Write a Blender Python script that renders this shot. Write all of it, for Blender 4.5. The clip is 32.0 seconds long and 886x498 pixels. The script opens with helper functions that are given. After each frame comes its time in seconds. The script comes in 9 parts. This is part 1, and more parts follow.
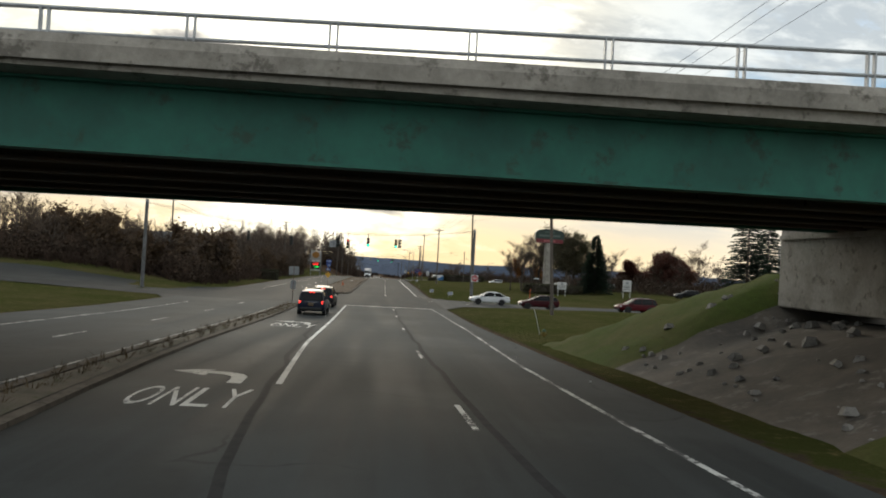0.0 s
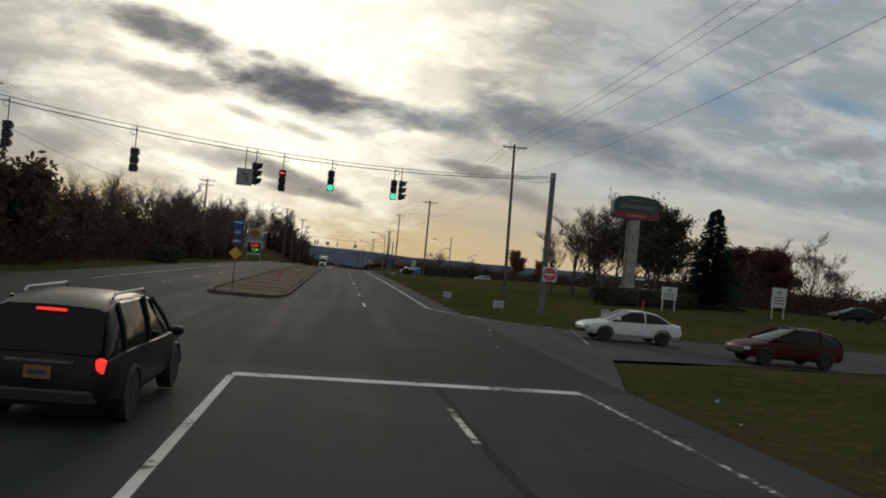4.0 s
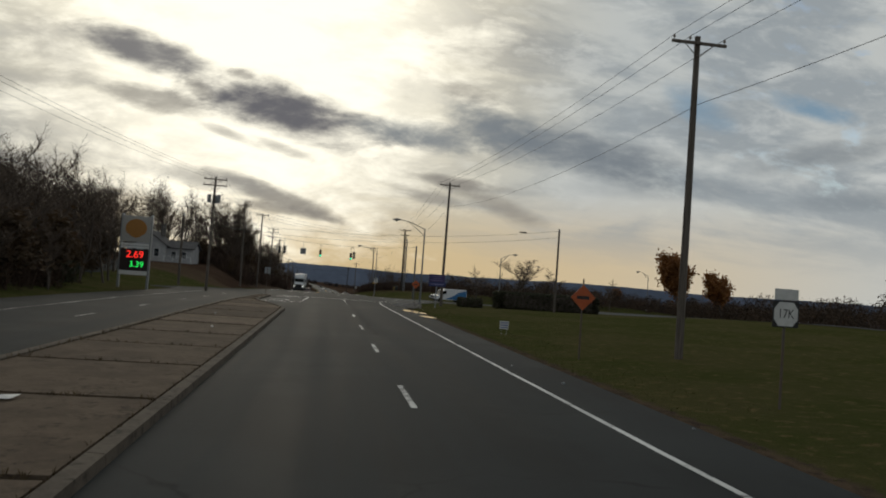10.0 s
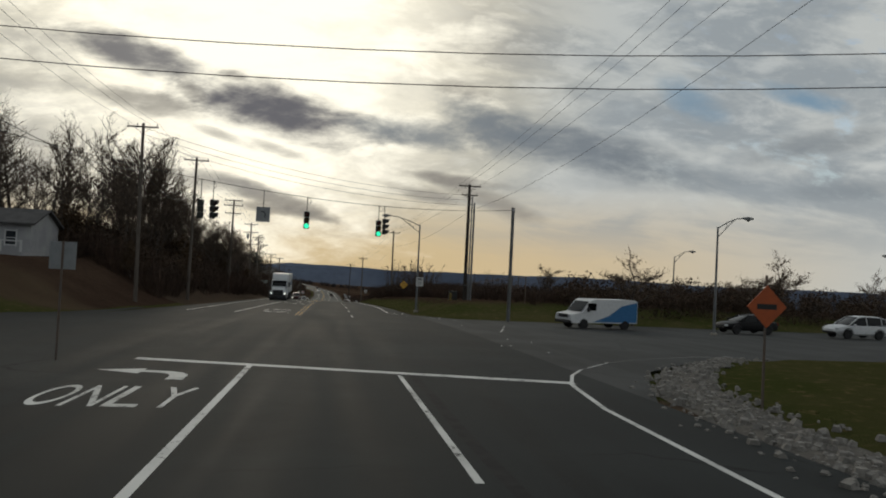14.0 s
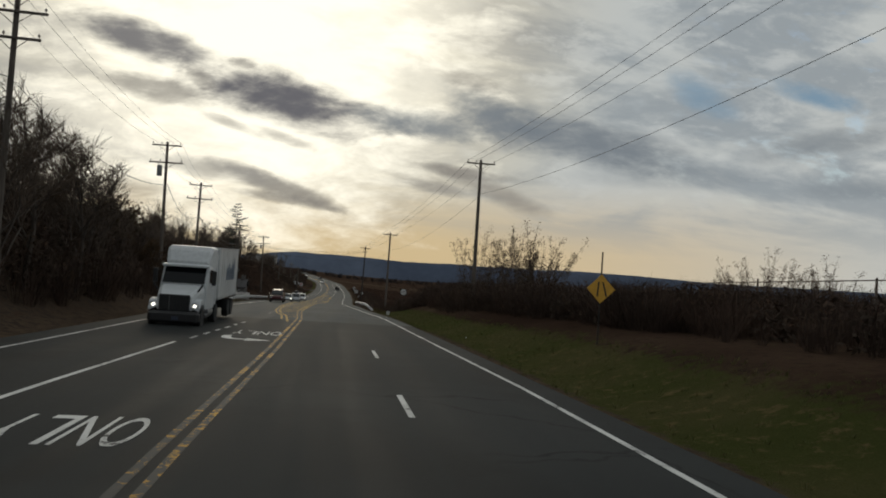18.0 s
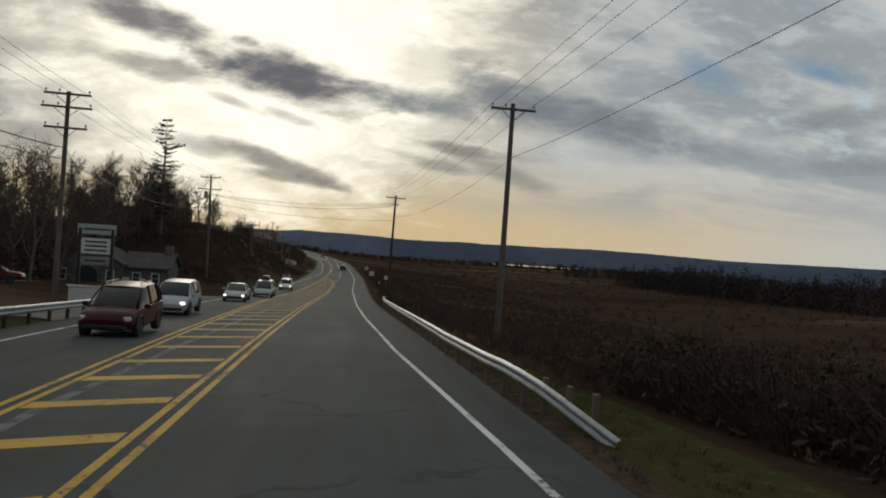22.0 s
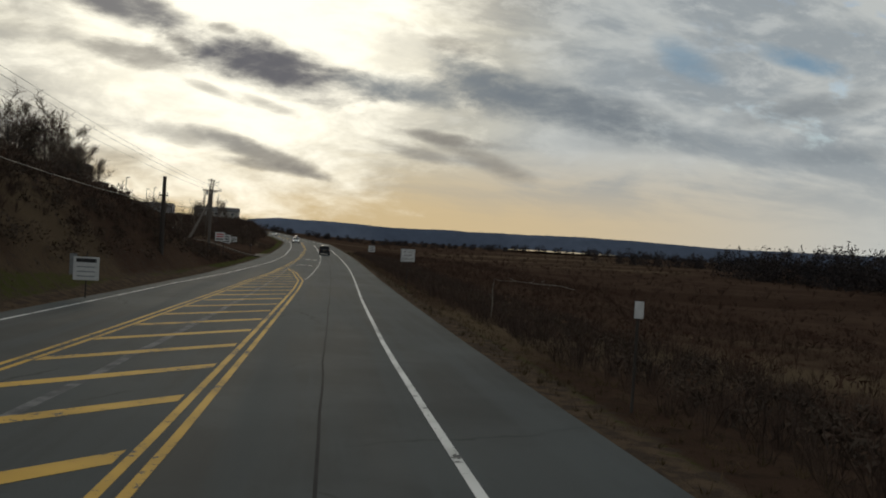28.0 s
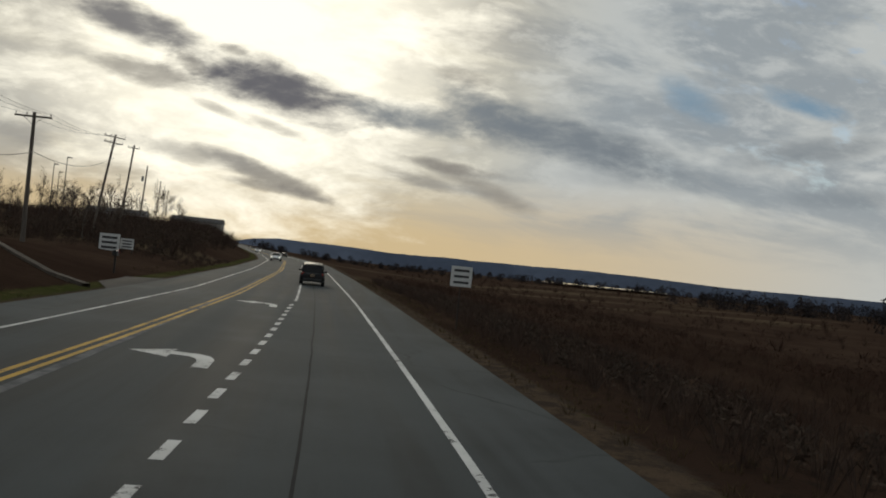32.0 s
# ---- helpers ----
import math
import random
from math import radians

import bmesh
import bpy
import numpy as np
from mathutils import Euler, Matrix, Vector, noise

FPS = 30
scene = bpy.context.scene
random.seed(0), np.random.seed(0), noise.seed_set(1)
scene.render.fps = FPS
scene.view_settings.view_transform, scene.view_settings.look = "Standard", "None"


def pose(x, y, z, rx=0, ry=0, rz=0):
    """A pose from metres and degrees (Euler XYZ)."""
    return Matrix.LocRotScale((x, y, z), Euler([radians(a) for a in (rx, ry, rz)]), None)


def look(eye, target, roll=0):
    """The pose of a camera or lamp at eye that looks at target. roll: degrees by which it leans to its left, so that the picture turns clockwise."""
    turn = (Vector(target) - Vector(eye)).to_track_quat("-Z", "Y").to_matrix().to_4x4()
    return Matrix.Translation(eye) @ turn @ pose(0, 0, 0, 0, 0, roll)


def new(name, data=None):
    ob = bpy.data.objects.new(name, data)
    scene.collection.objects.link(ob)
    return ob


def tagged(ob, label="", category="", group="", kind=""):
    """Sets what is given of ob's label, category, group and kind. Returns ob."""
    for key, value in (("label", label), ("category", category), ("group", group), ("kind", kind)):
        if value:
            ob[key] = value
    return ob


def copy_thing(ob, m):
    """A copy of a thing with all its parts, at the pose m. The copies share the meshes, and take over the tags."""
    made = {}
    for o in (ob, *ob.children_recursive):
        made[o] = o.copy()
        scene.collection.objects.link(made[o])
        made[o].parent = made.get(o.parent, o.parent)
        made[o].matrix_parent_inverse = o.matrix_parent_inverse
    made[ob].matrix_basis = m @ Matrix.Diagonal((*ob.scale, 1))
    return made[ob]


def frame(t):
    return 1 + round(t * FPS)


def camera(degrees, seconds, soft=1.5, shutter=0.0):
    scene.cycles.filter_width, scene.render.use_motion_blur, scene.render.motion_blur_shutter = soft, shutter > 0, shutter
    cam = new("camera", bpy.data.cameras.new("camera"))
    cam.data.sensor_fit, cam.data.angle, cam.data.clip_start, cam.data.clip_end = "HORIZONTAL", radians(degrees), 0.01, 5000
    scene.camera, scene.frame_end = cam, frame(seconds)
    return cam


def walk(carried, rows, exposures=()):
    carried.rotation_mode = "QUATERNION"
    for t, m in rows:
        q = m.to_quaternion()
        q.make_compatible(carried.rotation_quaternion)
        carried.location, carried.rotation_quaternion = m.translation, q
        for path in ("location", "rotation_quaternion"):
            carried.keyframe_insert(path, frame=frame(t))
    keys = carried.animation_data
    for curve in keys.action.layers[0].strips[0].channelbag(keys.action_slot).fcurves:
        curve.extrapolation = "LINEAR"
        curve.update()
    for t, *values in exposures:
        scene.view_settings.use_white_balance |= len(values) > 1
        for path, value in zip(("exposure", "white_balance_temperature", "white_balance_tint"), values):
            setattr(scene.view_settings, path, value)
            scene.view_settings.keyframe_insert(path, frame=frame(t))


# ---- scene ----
cam = camera(59.5, 32.0, soft=1.9)
PATH = [
    (0.0, pose(1.728, 0.000, 2.500, 0, 0, 0) @ look((0, 0, 0), (0.06800, 0.99752, 0.01805), 3.27)),
    (0.5, pose(1.340, 6.100, 2.376, 0, 0, 0) @ look((0, 0, 0), (0.08153, 0.99647, 0.02017), 4.47)),
    (1.0, pose(1.031, 12.354, 2.229, 0, 0, 0) @ look((0, 0, 0), (0.08684, 0.99604, 0.01890), 5.64)),
    (1.5, pose(0.806, 18.751, 2.035, 0, 0, 0) @ look((0, 0, 0), (0.09279, 0.99553, 0.01737), 6.20)),
    (2.0, pose(0.644, 25.288, 1.795, 0, 0, 0) @ look((0, 0, 0), (0.10073, 0.99481, 0.01435), 6.47)),
    (2.5, pose(0.533, 31.981, 1.563, 0, 0, 0) @ look((0, 0, 0), (0.10952, 0.99394, 0.00910), 6.08)),
    (3.0, pose(0.412, 38.873, 1.364, 0, 0, 0) @ look((0, 0, 0), (0.11515, 0.99332, 0.00798), 5.66)),
    (3.5, pose(0.261, 45.997, 1.158, 0, 0, 0) @ look((0, 0, 0), (0.12127, 0.99257, 0.00945), 5.63)),
    (4.0, pose(0.132, 53.338, 0.973, 0, 0, 0) @ look((0, 0, 0), (0.12447, 0.99212, 0.01457), 5.60)),
    (4.5, pose(0.022, 60.838, 0.823, 0, 0, 0) @ look((0, 0, 0), (0.12675, 0.99173, 0.01995), 5.57)),
    (5.0, pose(-0.072, 68.417, 0.706, 0, 0, 0) @ look((0, 0, 0), (0.12929, 0.99132, 0.02385), 5.54)),
    (5.5, pose(-0.184, 76.003, 0.650, 0, 0, 0) @ look((0, 0, 0), (0.13237, 0.99086, 0.02616), 5.50)),
    (6.0, pose(-0.301, 83.551, 0.630, 0, 0, 0) @ look((0, 0, 0), (0.13489, 0.99054, 0.02517), 5.13)),
    (6.5, pose(-0.376, 91.050, 0.618, 0, 0, 0) @ look((0, 0, 0), (0.13669, 0.99038, 0.02141), 4.50)),
    (7.0, pose(-0.434, 98.532, 0.534, 0, 0, 0) @ look((0, 0, 0), (0.13517, 0.99056, 0.02271), 3.83)),
    (7.5, pose(-0.523, 106.068, 0.474, 0, 0, 0) @ look((0, 0, 0), (0.13683, 0.99022, 0.02739), 3.67)),
    (8.0, pose(-0.567, 113.736, 0.413, 0, 0, 0) @ look((0, 0, 0), (0.14077, 0.98972, 0.02535), 3.97)),
    (8.5, pose(-0.615, 121.587, 0.352, 0, 0, 0) @ look((0, 0, 0), (0.14214, 0.98937, 0.03059), 4.22)),
    (9.0, pose(-0.666, 129.620, 0.340, 0, 0, 0) @ look((0, 0, 0), (0.14675, 0.98879, 0.02769), 4.19)),
    (9.5, pose(-0.682, 137.816, 0.288, 0, 0, 0) @ look((0, 0, 0), (0.14696, 0.98870, 0.02951), 4.10)),
    (10.0, pose(-0.730, 146.163, 0.284, 0, 0, 0) @ look((0, 0, 0), (0.14357, 0.98904, 0.03432), 4.09)),
    (10.5, pose(-0.781, 154.632, 0.252, 0, 0, 0) @ look((0, 0, 0), (0.14129, 0.98933, 0.03543), 4.28)),
    (11.0, pose(-0.827, 163.195, 0.220, 0, 0, 0) @ look((0, 0, 0), (0.14123, 0.98928, 0.03722), 4.54)),
    (11.5, pose(-0.859, 171.827, 0.173, 0, 0, 0) @ look((0, 0, 0), (0.14072, 0.98933, 0.03777), 4.21)),
    (12.0, pose(-0.869, 180.518, 0.105, 0, 0, 0) @ look((0, 0, 0), (0.14564, 0.98872, 0.03498), 3.70)),
    (12.5, pose(-0.850, 189.250, -0.012, 0, 0, 0) @ look((0, 0, 0), (0.14718, 0.98852, 0.03417), 3.79)),
    (13.0, pose(-0.857, 197.998, -0.140, 0, 0, 0) @ look((0, 0, 0), (0.14413, 0.98892, 0.03545), 3.91)),
    (13.5, pose(-0.860, 206.741, -0.293, 0, 0, 0) @ look((0, 0, 0), (0.14840, 0.98832, 0.03469), 3.25)),
    (14.0, pose(-0.858, 215.500, -0.502, 0, 0, 0) @ look((0, 0, 0), (0.14891, 0.98837, 0.03099), 2.85)),
    (14.5, pose(-0.795, 224.371, -0.599, 0, 0, 0) @ look((0, 0, 0), (0.14701, 0.98872, 0.02878), 2.89)),
    (15.0, pose(-0.732, 233.486, -0.710, 0, 0, 0) @ look((0, 0, 0), (0.14643, 0.98892, 0.02426), 3.06)),
    (15.5, pose(-0.668, 242.891, -0.853, 0, 0, 0) @ look((0, 0, 0), (0.14705, 0.98887, 0.02250), 3.33)),
    (16.0, pose(-0.591, 252.526, -0.993, 0, 0, 0) @ look((0, 0, 0), (0.14860, 0.98857, 0.02539), 3.67)),
    (16.5, pose(-0.502, 262.291, -1.141, 0, 0, 0) @ look((0, 0, 0), (0.15061, 0.98808, 0.03183), 4.04)),
    (17.0, pose(-0.399, 272.097, -1.305, 0, 0, 0) @ look((0, 0, 0), (0.14659, 0.98881, 0.02767), 4.34)),
    (17.5, pose(-0.312, 281.909, -1.545, 0, 0, 0) @ look((0, 0, 0), (0.14259, 0.98948, 0.02435), 4.08)),
    (18.0, pose(-0.208, 291.728, -1.837, 0, 0, 0) @ look((0, 0, 0), (0.14150, 0.98973, 0.02020), 3.93)),
    (18.5, pose(-0.126, 301.579, -2.169, 0, 0, 0) @ look((0, 0, 0), (0.13988, 0.99003, 0.01648), 3.81)),
    (19.0, pose(0.004, 311.481, -2.486, 0, 0, 0) @ look((0, 0, 0), (0.14179, 0.98978, 0.01535), 3.93)),
    (19.5, pose(-0.010, 321.428, -2.747, 0, 0, 0) @ look((0, 0, 0), (0.14414, 0.98946, 0.01397), 3.84)),
    (20.0, pose(0.000, 331.346, -3.050, 0, 0, 0) @ look((0, 0, 0), (0.14442, 0.98944, 0.01190), 3.96)),
    (20.5, pose(0.021, 341.178, -3.382, 0, 0, 0) @ look((0, 0, 0), (0.14278, 0.98974, 0.00617), 4.23)),
    (21.0, pose(0.076, 350.912, -3.740, 0, 0, 0) @ look((0, 0, 0), (0.13858, 0.99035, 0.00061), 4.06)),
    (21.5, pose(0.140, 360.574, -4.128, 0, 0, 0) @ look((0, 0, 0), (0.13924, 0.99026, -0.00209), 4.01)),
    (22.0, pose(0.195, 370.216, -4.552, 0, 0, 0) @ look((0, 0, 0), (0.13740, 0.99048, -0.00801), 3.76)),
    (22.5, pose(0.242, 379.895, -5.012, 0, 0, 0) @ look((0, 0, 0), (0.13848, 0.99029, -0.01237), 3.52)),
    (23.0, pose(0.235, 389.662, -5.464, 0, 0, 0) @ look((0, 0, 0), (0.13857, 0.99028, -0.01201), 3.43)),
    (23.5, pose(0.247, 399.533, -5.943, 0, 0, 0) @ look((0, 0, 0), (0.14224, 0.98969, -0.01655), 3.37)),
    (24.0, pose(0.280, 409.499, -6.464, 0, 0, 0) @ look((0, 0, 0), (0.14278, 0.98955, -0.02011), 3.32)),
    (24.5, pose(0.354, 419.502, -7.011, 0, 0, 0) @ look((0, 0, 0), (0.14629, 0.98889, -0.02626), 3.31)),
    (25.0, pose(0.424, 429.395, -7.543, 0, 0, 0) @ look((0, 0, 0), (0.14832, 0.98858, -0.02649), 3.27)),
    (25.5, pose(0.517, 438.945, -8.135, 0, 0, 0) @ look((0, 0, 0), (0.14984, 0.98839, -0.02501), 3.44)),
    (26.0, pose(0.628, 447.954, -8.669, 0, 0, 0) @ look((0, 0, 0), (0.15382, 0.98789, -0.02012), 3.49)),
    (26.5, pose(0.769, 456.363, -9.137, 0, 0, 0) @ look((0, 0, 0), (0.15857, 0.98719, -0.01779), 3.45)),
    (27.0, pose(0.939, 464.262, -9.577, 0, 0, 0) @ look((0, 0, 0), (0.16310, 0.98640, -0.02036), 3.35)),
    (27.5, pose(1.163, 471.849, -9.965, 0, 0, 0) @ look((0, 0, 0), (0.16709, 0.98558, -0.02676), 3.24)),
    (28.0, pose(1.371, 479.408, -10.293, 0, 0, 0) @ look((0, 0, 0), (0.16276, 0.98644, -0.02097), 3.58)),
    (28.5, pose(1.519, 487.258, -10.646, 0, 0, 0) @ look((0, 0, 0), (0.15809, 0.98726, -0.01808), 3.25)),
    (29.0, pose(1.677, 495.655, -10.993, 0, 0, 0) @ look((0, 0, 0), (0.15805, 0.98734, -0.01331), 3.55)),
    (29.5, pose(1.851, 504.726, -11.301, 0, 0, 0) @ look((0, 0, 0), (0.15968, 0.98714, -0.00721), 4.12)),
    (30.0, pose(2.079, 514.423, -11.592, 0, 0, 0) @ look((0, 0, 0), (0.16728, 0.98588, -0.00811), 4.94)),
    (30.5, pose(2.394, 524.558, -11.842, 0, 0, 0) @ look((0, 0, 0), (0.17088, 0.98529, 0.00074), 5.17)),
    (31.0, pose(2.681, 534.939, -12.146, 0, 0, 0) @ look((0, 0, 0), (0.16577, 0.98615, 0.00599), 5.16)),
    (31.5, pose(2.914, 545.445, -12.395, 0, 0, 0) @ look((0, 0, 0), (0.16106, 0.98688, 0.01094), 5.45)),
    (32.0, pose(3.127, 556.028, -12.586, 0, 0, 0) @ look((0, 0, 0), (0.15973, 0.98705, 0.01502), 5.89)),
]
walk(cam, PATH, exposures=[(0.0, 0.95), (0.6, 1.1), (1.2, 0.85), (1.7, 0.4), (2.2, 0.0), (32.0, 0.0)])


# ---- sky and light ----
def node(nt, kind, ins=(), **attrs):
    n = nt.nodes.new(kind)
    for k, v in attrs.items():
        setattr(n, k, v)
    for k, v in (ins.items() if isinstance(ins, dict) else enumerate(ins)):
        if v is None:
            continue
        if isinstance(v, bpy.types.NodeSocket):
            nt.links.new(v, n.inputs[k])
        else:
            n.inputs[k].default_value = v
    return n


def calc(nt, op, *ins, clamp=False):
    return node(nt, "ShaderNodeMath", ins, operation=op, use_clamp=clamp).outputs[0]


def blend(nt, fac, a, b, kind="MIX"):
    n = nt.nodes.new("ShaderNodeMix")
    n.data_type, n.blend_type, n.clamp_factor = "RGBA", kind, True
    for s, v in ((n.inputs[0], fac), (n.inputs[6], a), (n.inputs[7], b)):
        if isinstance(v, bpy.types.NodeSocket):
            nt.links.new(v, s)
        elif isinstance(v, (int, float)):
            s.default_value = v
        else:
            s.default_value = (*v[:3], 1.0)
    return n.outputs[2]


def ramp(nt, v, lo, hi, a=0.0, b=1.0):
    n = node(nt, "ShaderNodeMapRange", {0: v, 1: lo, 2: hi, 3: a, 4: b}, interpolation_type="SMOOTHSTEP")
    return n.outputs[0]


SUN_DIR = Vector((-0.10, 0.95, 0.27)).normalized()
world = bpy.data.worlds.new("sky")
scene.world = world
world.use_nodes = True
wt = world.node_tree
wt.nodes.clear()
coord = node(wt, "ShaderNodeTexCoord").outputs["Generated"]
sep = node(wt, "ShaderNodeSeparateXYZ", [coord])
dx, dy, dz = sep.outputs
nish = node(wt, "ShaderNodeTexSky", sky_type="NISHITA", sun_disc=False, sun_elevation=math.asin(SUN_DIR.z), sun_rotation=math.atan2(SUN_DIR.x, SUN_DIR.y))
blue = blend(wt, 1.0, nish.outputs[0], (0.095, 0.10, 0.105), "MULTIPLY")
up = calc(wt, "MAXIMUM", dz, 0.0)
# the cloud deck as a plane overhead
deck = calc(wt, "ADD", up, 0.12)
px_, py_ = calc(wt, "DIVIDE", dx, deck), calc(wt, "DIVIDE", dy, deck)
plane = node(wt, "ShaderNodeCombineXYZ", [px_, py_, 0.0]).outputs[0]
slant = node(wt, "ShaderNodeMapping", {0: plane, 2: (0, 0, radians(24)), 3: (0.65, 1.5, 1.0)}).outputs[0]
n1 = node(wt, "ShaderNodeTexNoise", {"Vector": slant, "Scale": 0.75, "Detail": 8.0, "Roughness": 0.55, "Distortion": 0.5}).outputs[0]
near = node(wt, "ShaderNodeVectorMath", [coord, tuple(SUN_DIR)], operation="DOT_PRODUCT").outputs["Value"]
safe = calc(wt, "MAXIMUM", dy, 0.05)
tx, tz = calc(wt, "DIVIDE", dx, safe), calc(wt, "DIVIDE", dz, safe)
flat = node(wt, "ShaderNodeCombineXYZ", [tx, tz, 0.0]).outputs[0]
lay = node(wt, "ShaderNodeMapping", {0: flat, 2: (0, 0, radians(11)), 3: (1.0, 2.5, 1.0)}).outputs[0]
s1 = node(wt, "ShaderNodeTexNoise", {"Vector": lay, "Scale": 3.4, "Detail": 9.0, "Roughness": 0.62, "Distortion": 0.6}).outputs[0]
s2 = node(wt, "ShaderNodeTexNoise", {"Vector": lay, "Scale": 9.5, "Detail": 8.0, "Roughness": 0.62, "Distortion": 0.25}).outputs[0]
glow_wide = ramp(wt, near, 0.895, 1.0)
glow = calc(wt, "MULTIPLY", ramp(wt, calc(wt, "ADD", near, calc(wt, "MULTIPLY", calc(wt, "SUBTRACT", s2, 0.5), 0.10)), 0.945, 1.0), 1.0)
base = blend(wt, glow_wide, (0.490, 0.512, 0.500), (0.61, 0.555, 0.415))
warm = calc(wt, "MULTIPLY", ramp(wt, up, 0.135, 0.01), ramp(wt, near, 0.62, 0.95))
base = blend(wt, calc(wt, "MULTIPLY", warm, 0.8), base, (0.64, 0.465, 0.225))
thick = calc(wt, "MULTIPLY", ramp(wt, calc(wt, "ADD", calc(wt, "MULTIPLY", n1, 0.35), calc(wt, "MULTIPLY", s1, 0.65)), 0.42, 0.57), ramp(wt, up, 0.0, 0.12))
grey = blend(wt, glow_wide, (0.265, 0.300, 0.325), (0.43, 0.395, 0.33))
sky = blend(wt, calc(wt, "MULTIPLY", thick, 0.85), base, grey)
holes = calc(wt, "MULTIPLY", calc(wt, "MULTIPLY", ramp(wt, s2, 0.54, 0.70), ramp(wt, up, 0.06, 0.16)), ramp(wt, near, 0.93, 0.75))
sky = blend(wt, calc(wt, "MULTIPLY", holes, 0.6), sky, blue)
wisps = calc(wt, "MULTIPLY", calc(wt, "MULTIPLY", ramp(wt, s2, 0.50, 0.32), ramp(wt, up, 0.05, 0.16)), 0.45)
sky = blend(wt, wisps, sky, blend(wt, glow_wide, (0.62, 0.64, 0.62), (0.95, 0.91, 0.77)))
sky = blend(wt, calc(wt, "MULTIPLY", glow, 0.9), sky, (1.28, 1.22, 1.02))
# the long clouds that hang before the sun: centre, half length, half width, slope, weight
SLATE = ((-0.060, 0.192, 0.107, 0.0261, -10.0, 0.97), (-0.086, 0.199, 0.058, 0.0187, -2.8, 0.60), (-0.244, 0.251, 0.072, 0.0170, -13.3, 0.90),)
SMOKE = ((-0.225, 0.193, 0.048, 0.0113, -6.6, 0.75), (-0.178, 0.213, 0.016, 0.0085, -36.2, 0.70), (0.167, 0.241, 0.031, 0.0098, -11.2, 0.60), (-0.068, 0.084, 0.071, 0.0093, -15.7, 0.85), (-0.050, 0.068, 0.054, 0.0050, -5.9, 0.70), (-0.134, 0.158, 0.033, 0.0057, -16.3, 0.65), (-0.070, 0.147, 0.034, 0.0058, -16.3, 0.60), (0.169, 0.122, 0.061, 0.0067, -4.7, 0.80), (0.210, 0.099, 0.060, 0.0120, -18.9, 0.68), (0.118, 0.103, 0.046, 0.0074, -12.1, 0.60), (-0.130, 0.235, 0.014, 0.0050, -3.9, 0.60),)
STEEL = ((0.105, 0.180, 0.075, 0.0163, -2.8, 0.85), (0.215, 0.193, 0.062, 0.0259, -21.5, 0.88), (0.352, 0.176, 0.106, 0.0231, -8.1, 0.92), (0.668, 0.205, 0.090, 0.0159, 13.1, 0.70), (0.731, 0.145, 0.079, 0.0128, 5.5, 0.50), (0.464, 0.142, 0.111, 0.0124, 3.1, 0.35),)
GAPS = ((0.661, 0.272, 0.062, 0.0130, -8.9, 0.95), (0.492, 0.252, 0.046, 0.0209, -21.9, 0.75),)
VEIL = ((-0.177, 0.101, 0.072, 0.0106, -4.6, 0.60), (-0.352, 0.247, 0.043, 0.0205, -36.4, 0.40), (-0.362, 0.098, 0.037, 0.0123, -13.5, 0.55), (-0.377, 0.208, 0.067, 0.0110, 0.5, 0.40),)
s3 = node(wt, "ShaderNodeTexNoise", {"Vector": lay, "Scale": 24.0, "Detail": 8.0, "Roughness": 0.65, "Distortion": 0.3}).outputs[0]
rough = calc(wt, "ADD", calc(wt, "MULTIPLY", calc(wt, "SUBTRACT", s1, 0.5), 4.6), calc(wt, "ADD", calc(wt, "MULTIPLY", calc(wt, "SUBTRACT", s2, 0.5), 4.2), calc(wt, "MULTIPLY", calc(wt, "SUBTRACT", s3, 0.5), 1.9)))
for (cx, cz, half, wide, slope, weight), tone in [(r, t) for rows, t in ((SLATE, (0.125, 0.124, 0.138)), (SMOKE, (0.225, 0.210, 0.190)), (STEEL, (0.165, 0.192, 0.218)), (GAPS, (0.175, 0.275, 0.370)), (VEIL, (0.290, 0.280, 0.260))) for r in rows]:
    c, s = math.cos(radians(slope)), math.sin(radians(slope))
    ox, oz = calc(wt, "SUBTRACT", tx, cx), calc(wt, "SUBTRACT", tz, cz)
    a = calc(wt, "DIVIDE", calc(wt, "ADD", calc(wt, "MULTIPLY", ox, c), calc(wt, "MULTIPLY", oz, s)), half)
    b = calc(wt, "DIVIDE", calc(wt, "SUBTRACT", calc(wt, "MULTIPLY", oz, c), calc(wt, "MULTIPLY", ox, s)), wide)
    r = calc(wt, "ADD", calc(wt, "ADD", calc(wt, "MULTIPLY", a, a), calc(wt, "MULTIPLY", b, b)), rough)
    ahead = calc(wt, "GREATER_THAN", dy, 0.1)
    sky = blend(wt, calc(wt, "MULTIPLY", calc(wt, "MULTIPLY", ramp(wt, r, 2.5, -0.5), weight), ahead), sky, tone)
below = ramp(wt, dz, -0.002, -0.03)
sky = blend(wt, below, sky, (0.06, 0.06, 0.055))
bg = node(wt, "ShaderNodeBackground", [sky, 1.0])
node(wt, "ShaderNodeOutputWorld", [bg.outputs[0]])

sun = new("sun", bpy.data.lights.new("sun", "SUN"))
sun.data.energy, sun.data.angle, sun.data.color = 0.35, radians(14), (1.0, 0.88, 0.70)
sun.matrix_world = look(SUN_DIR * 100, (0, 0, 0))


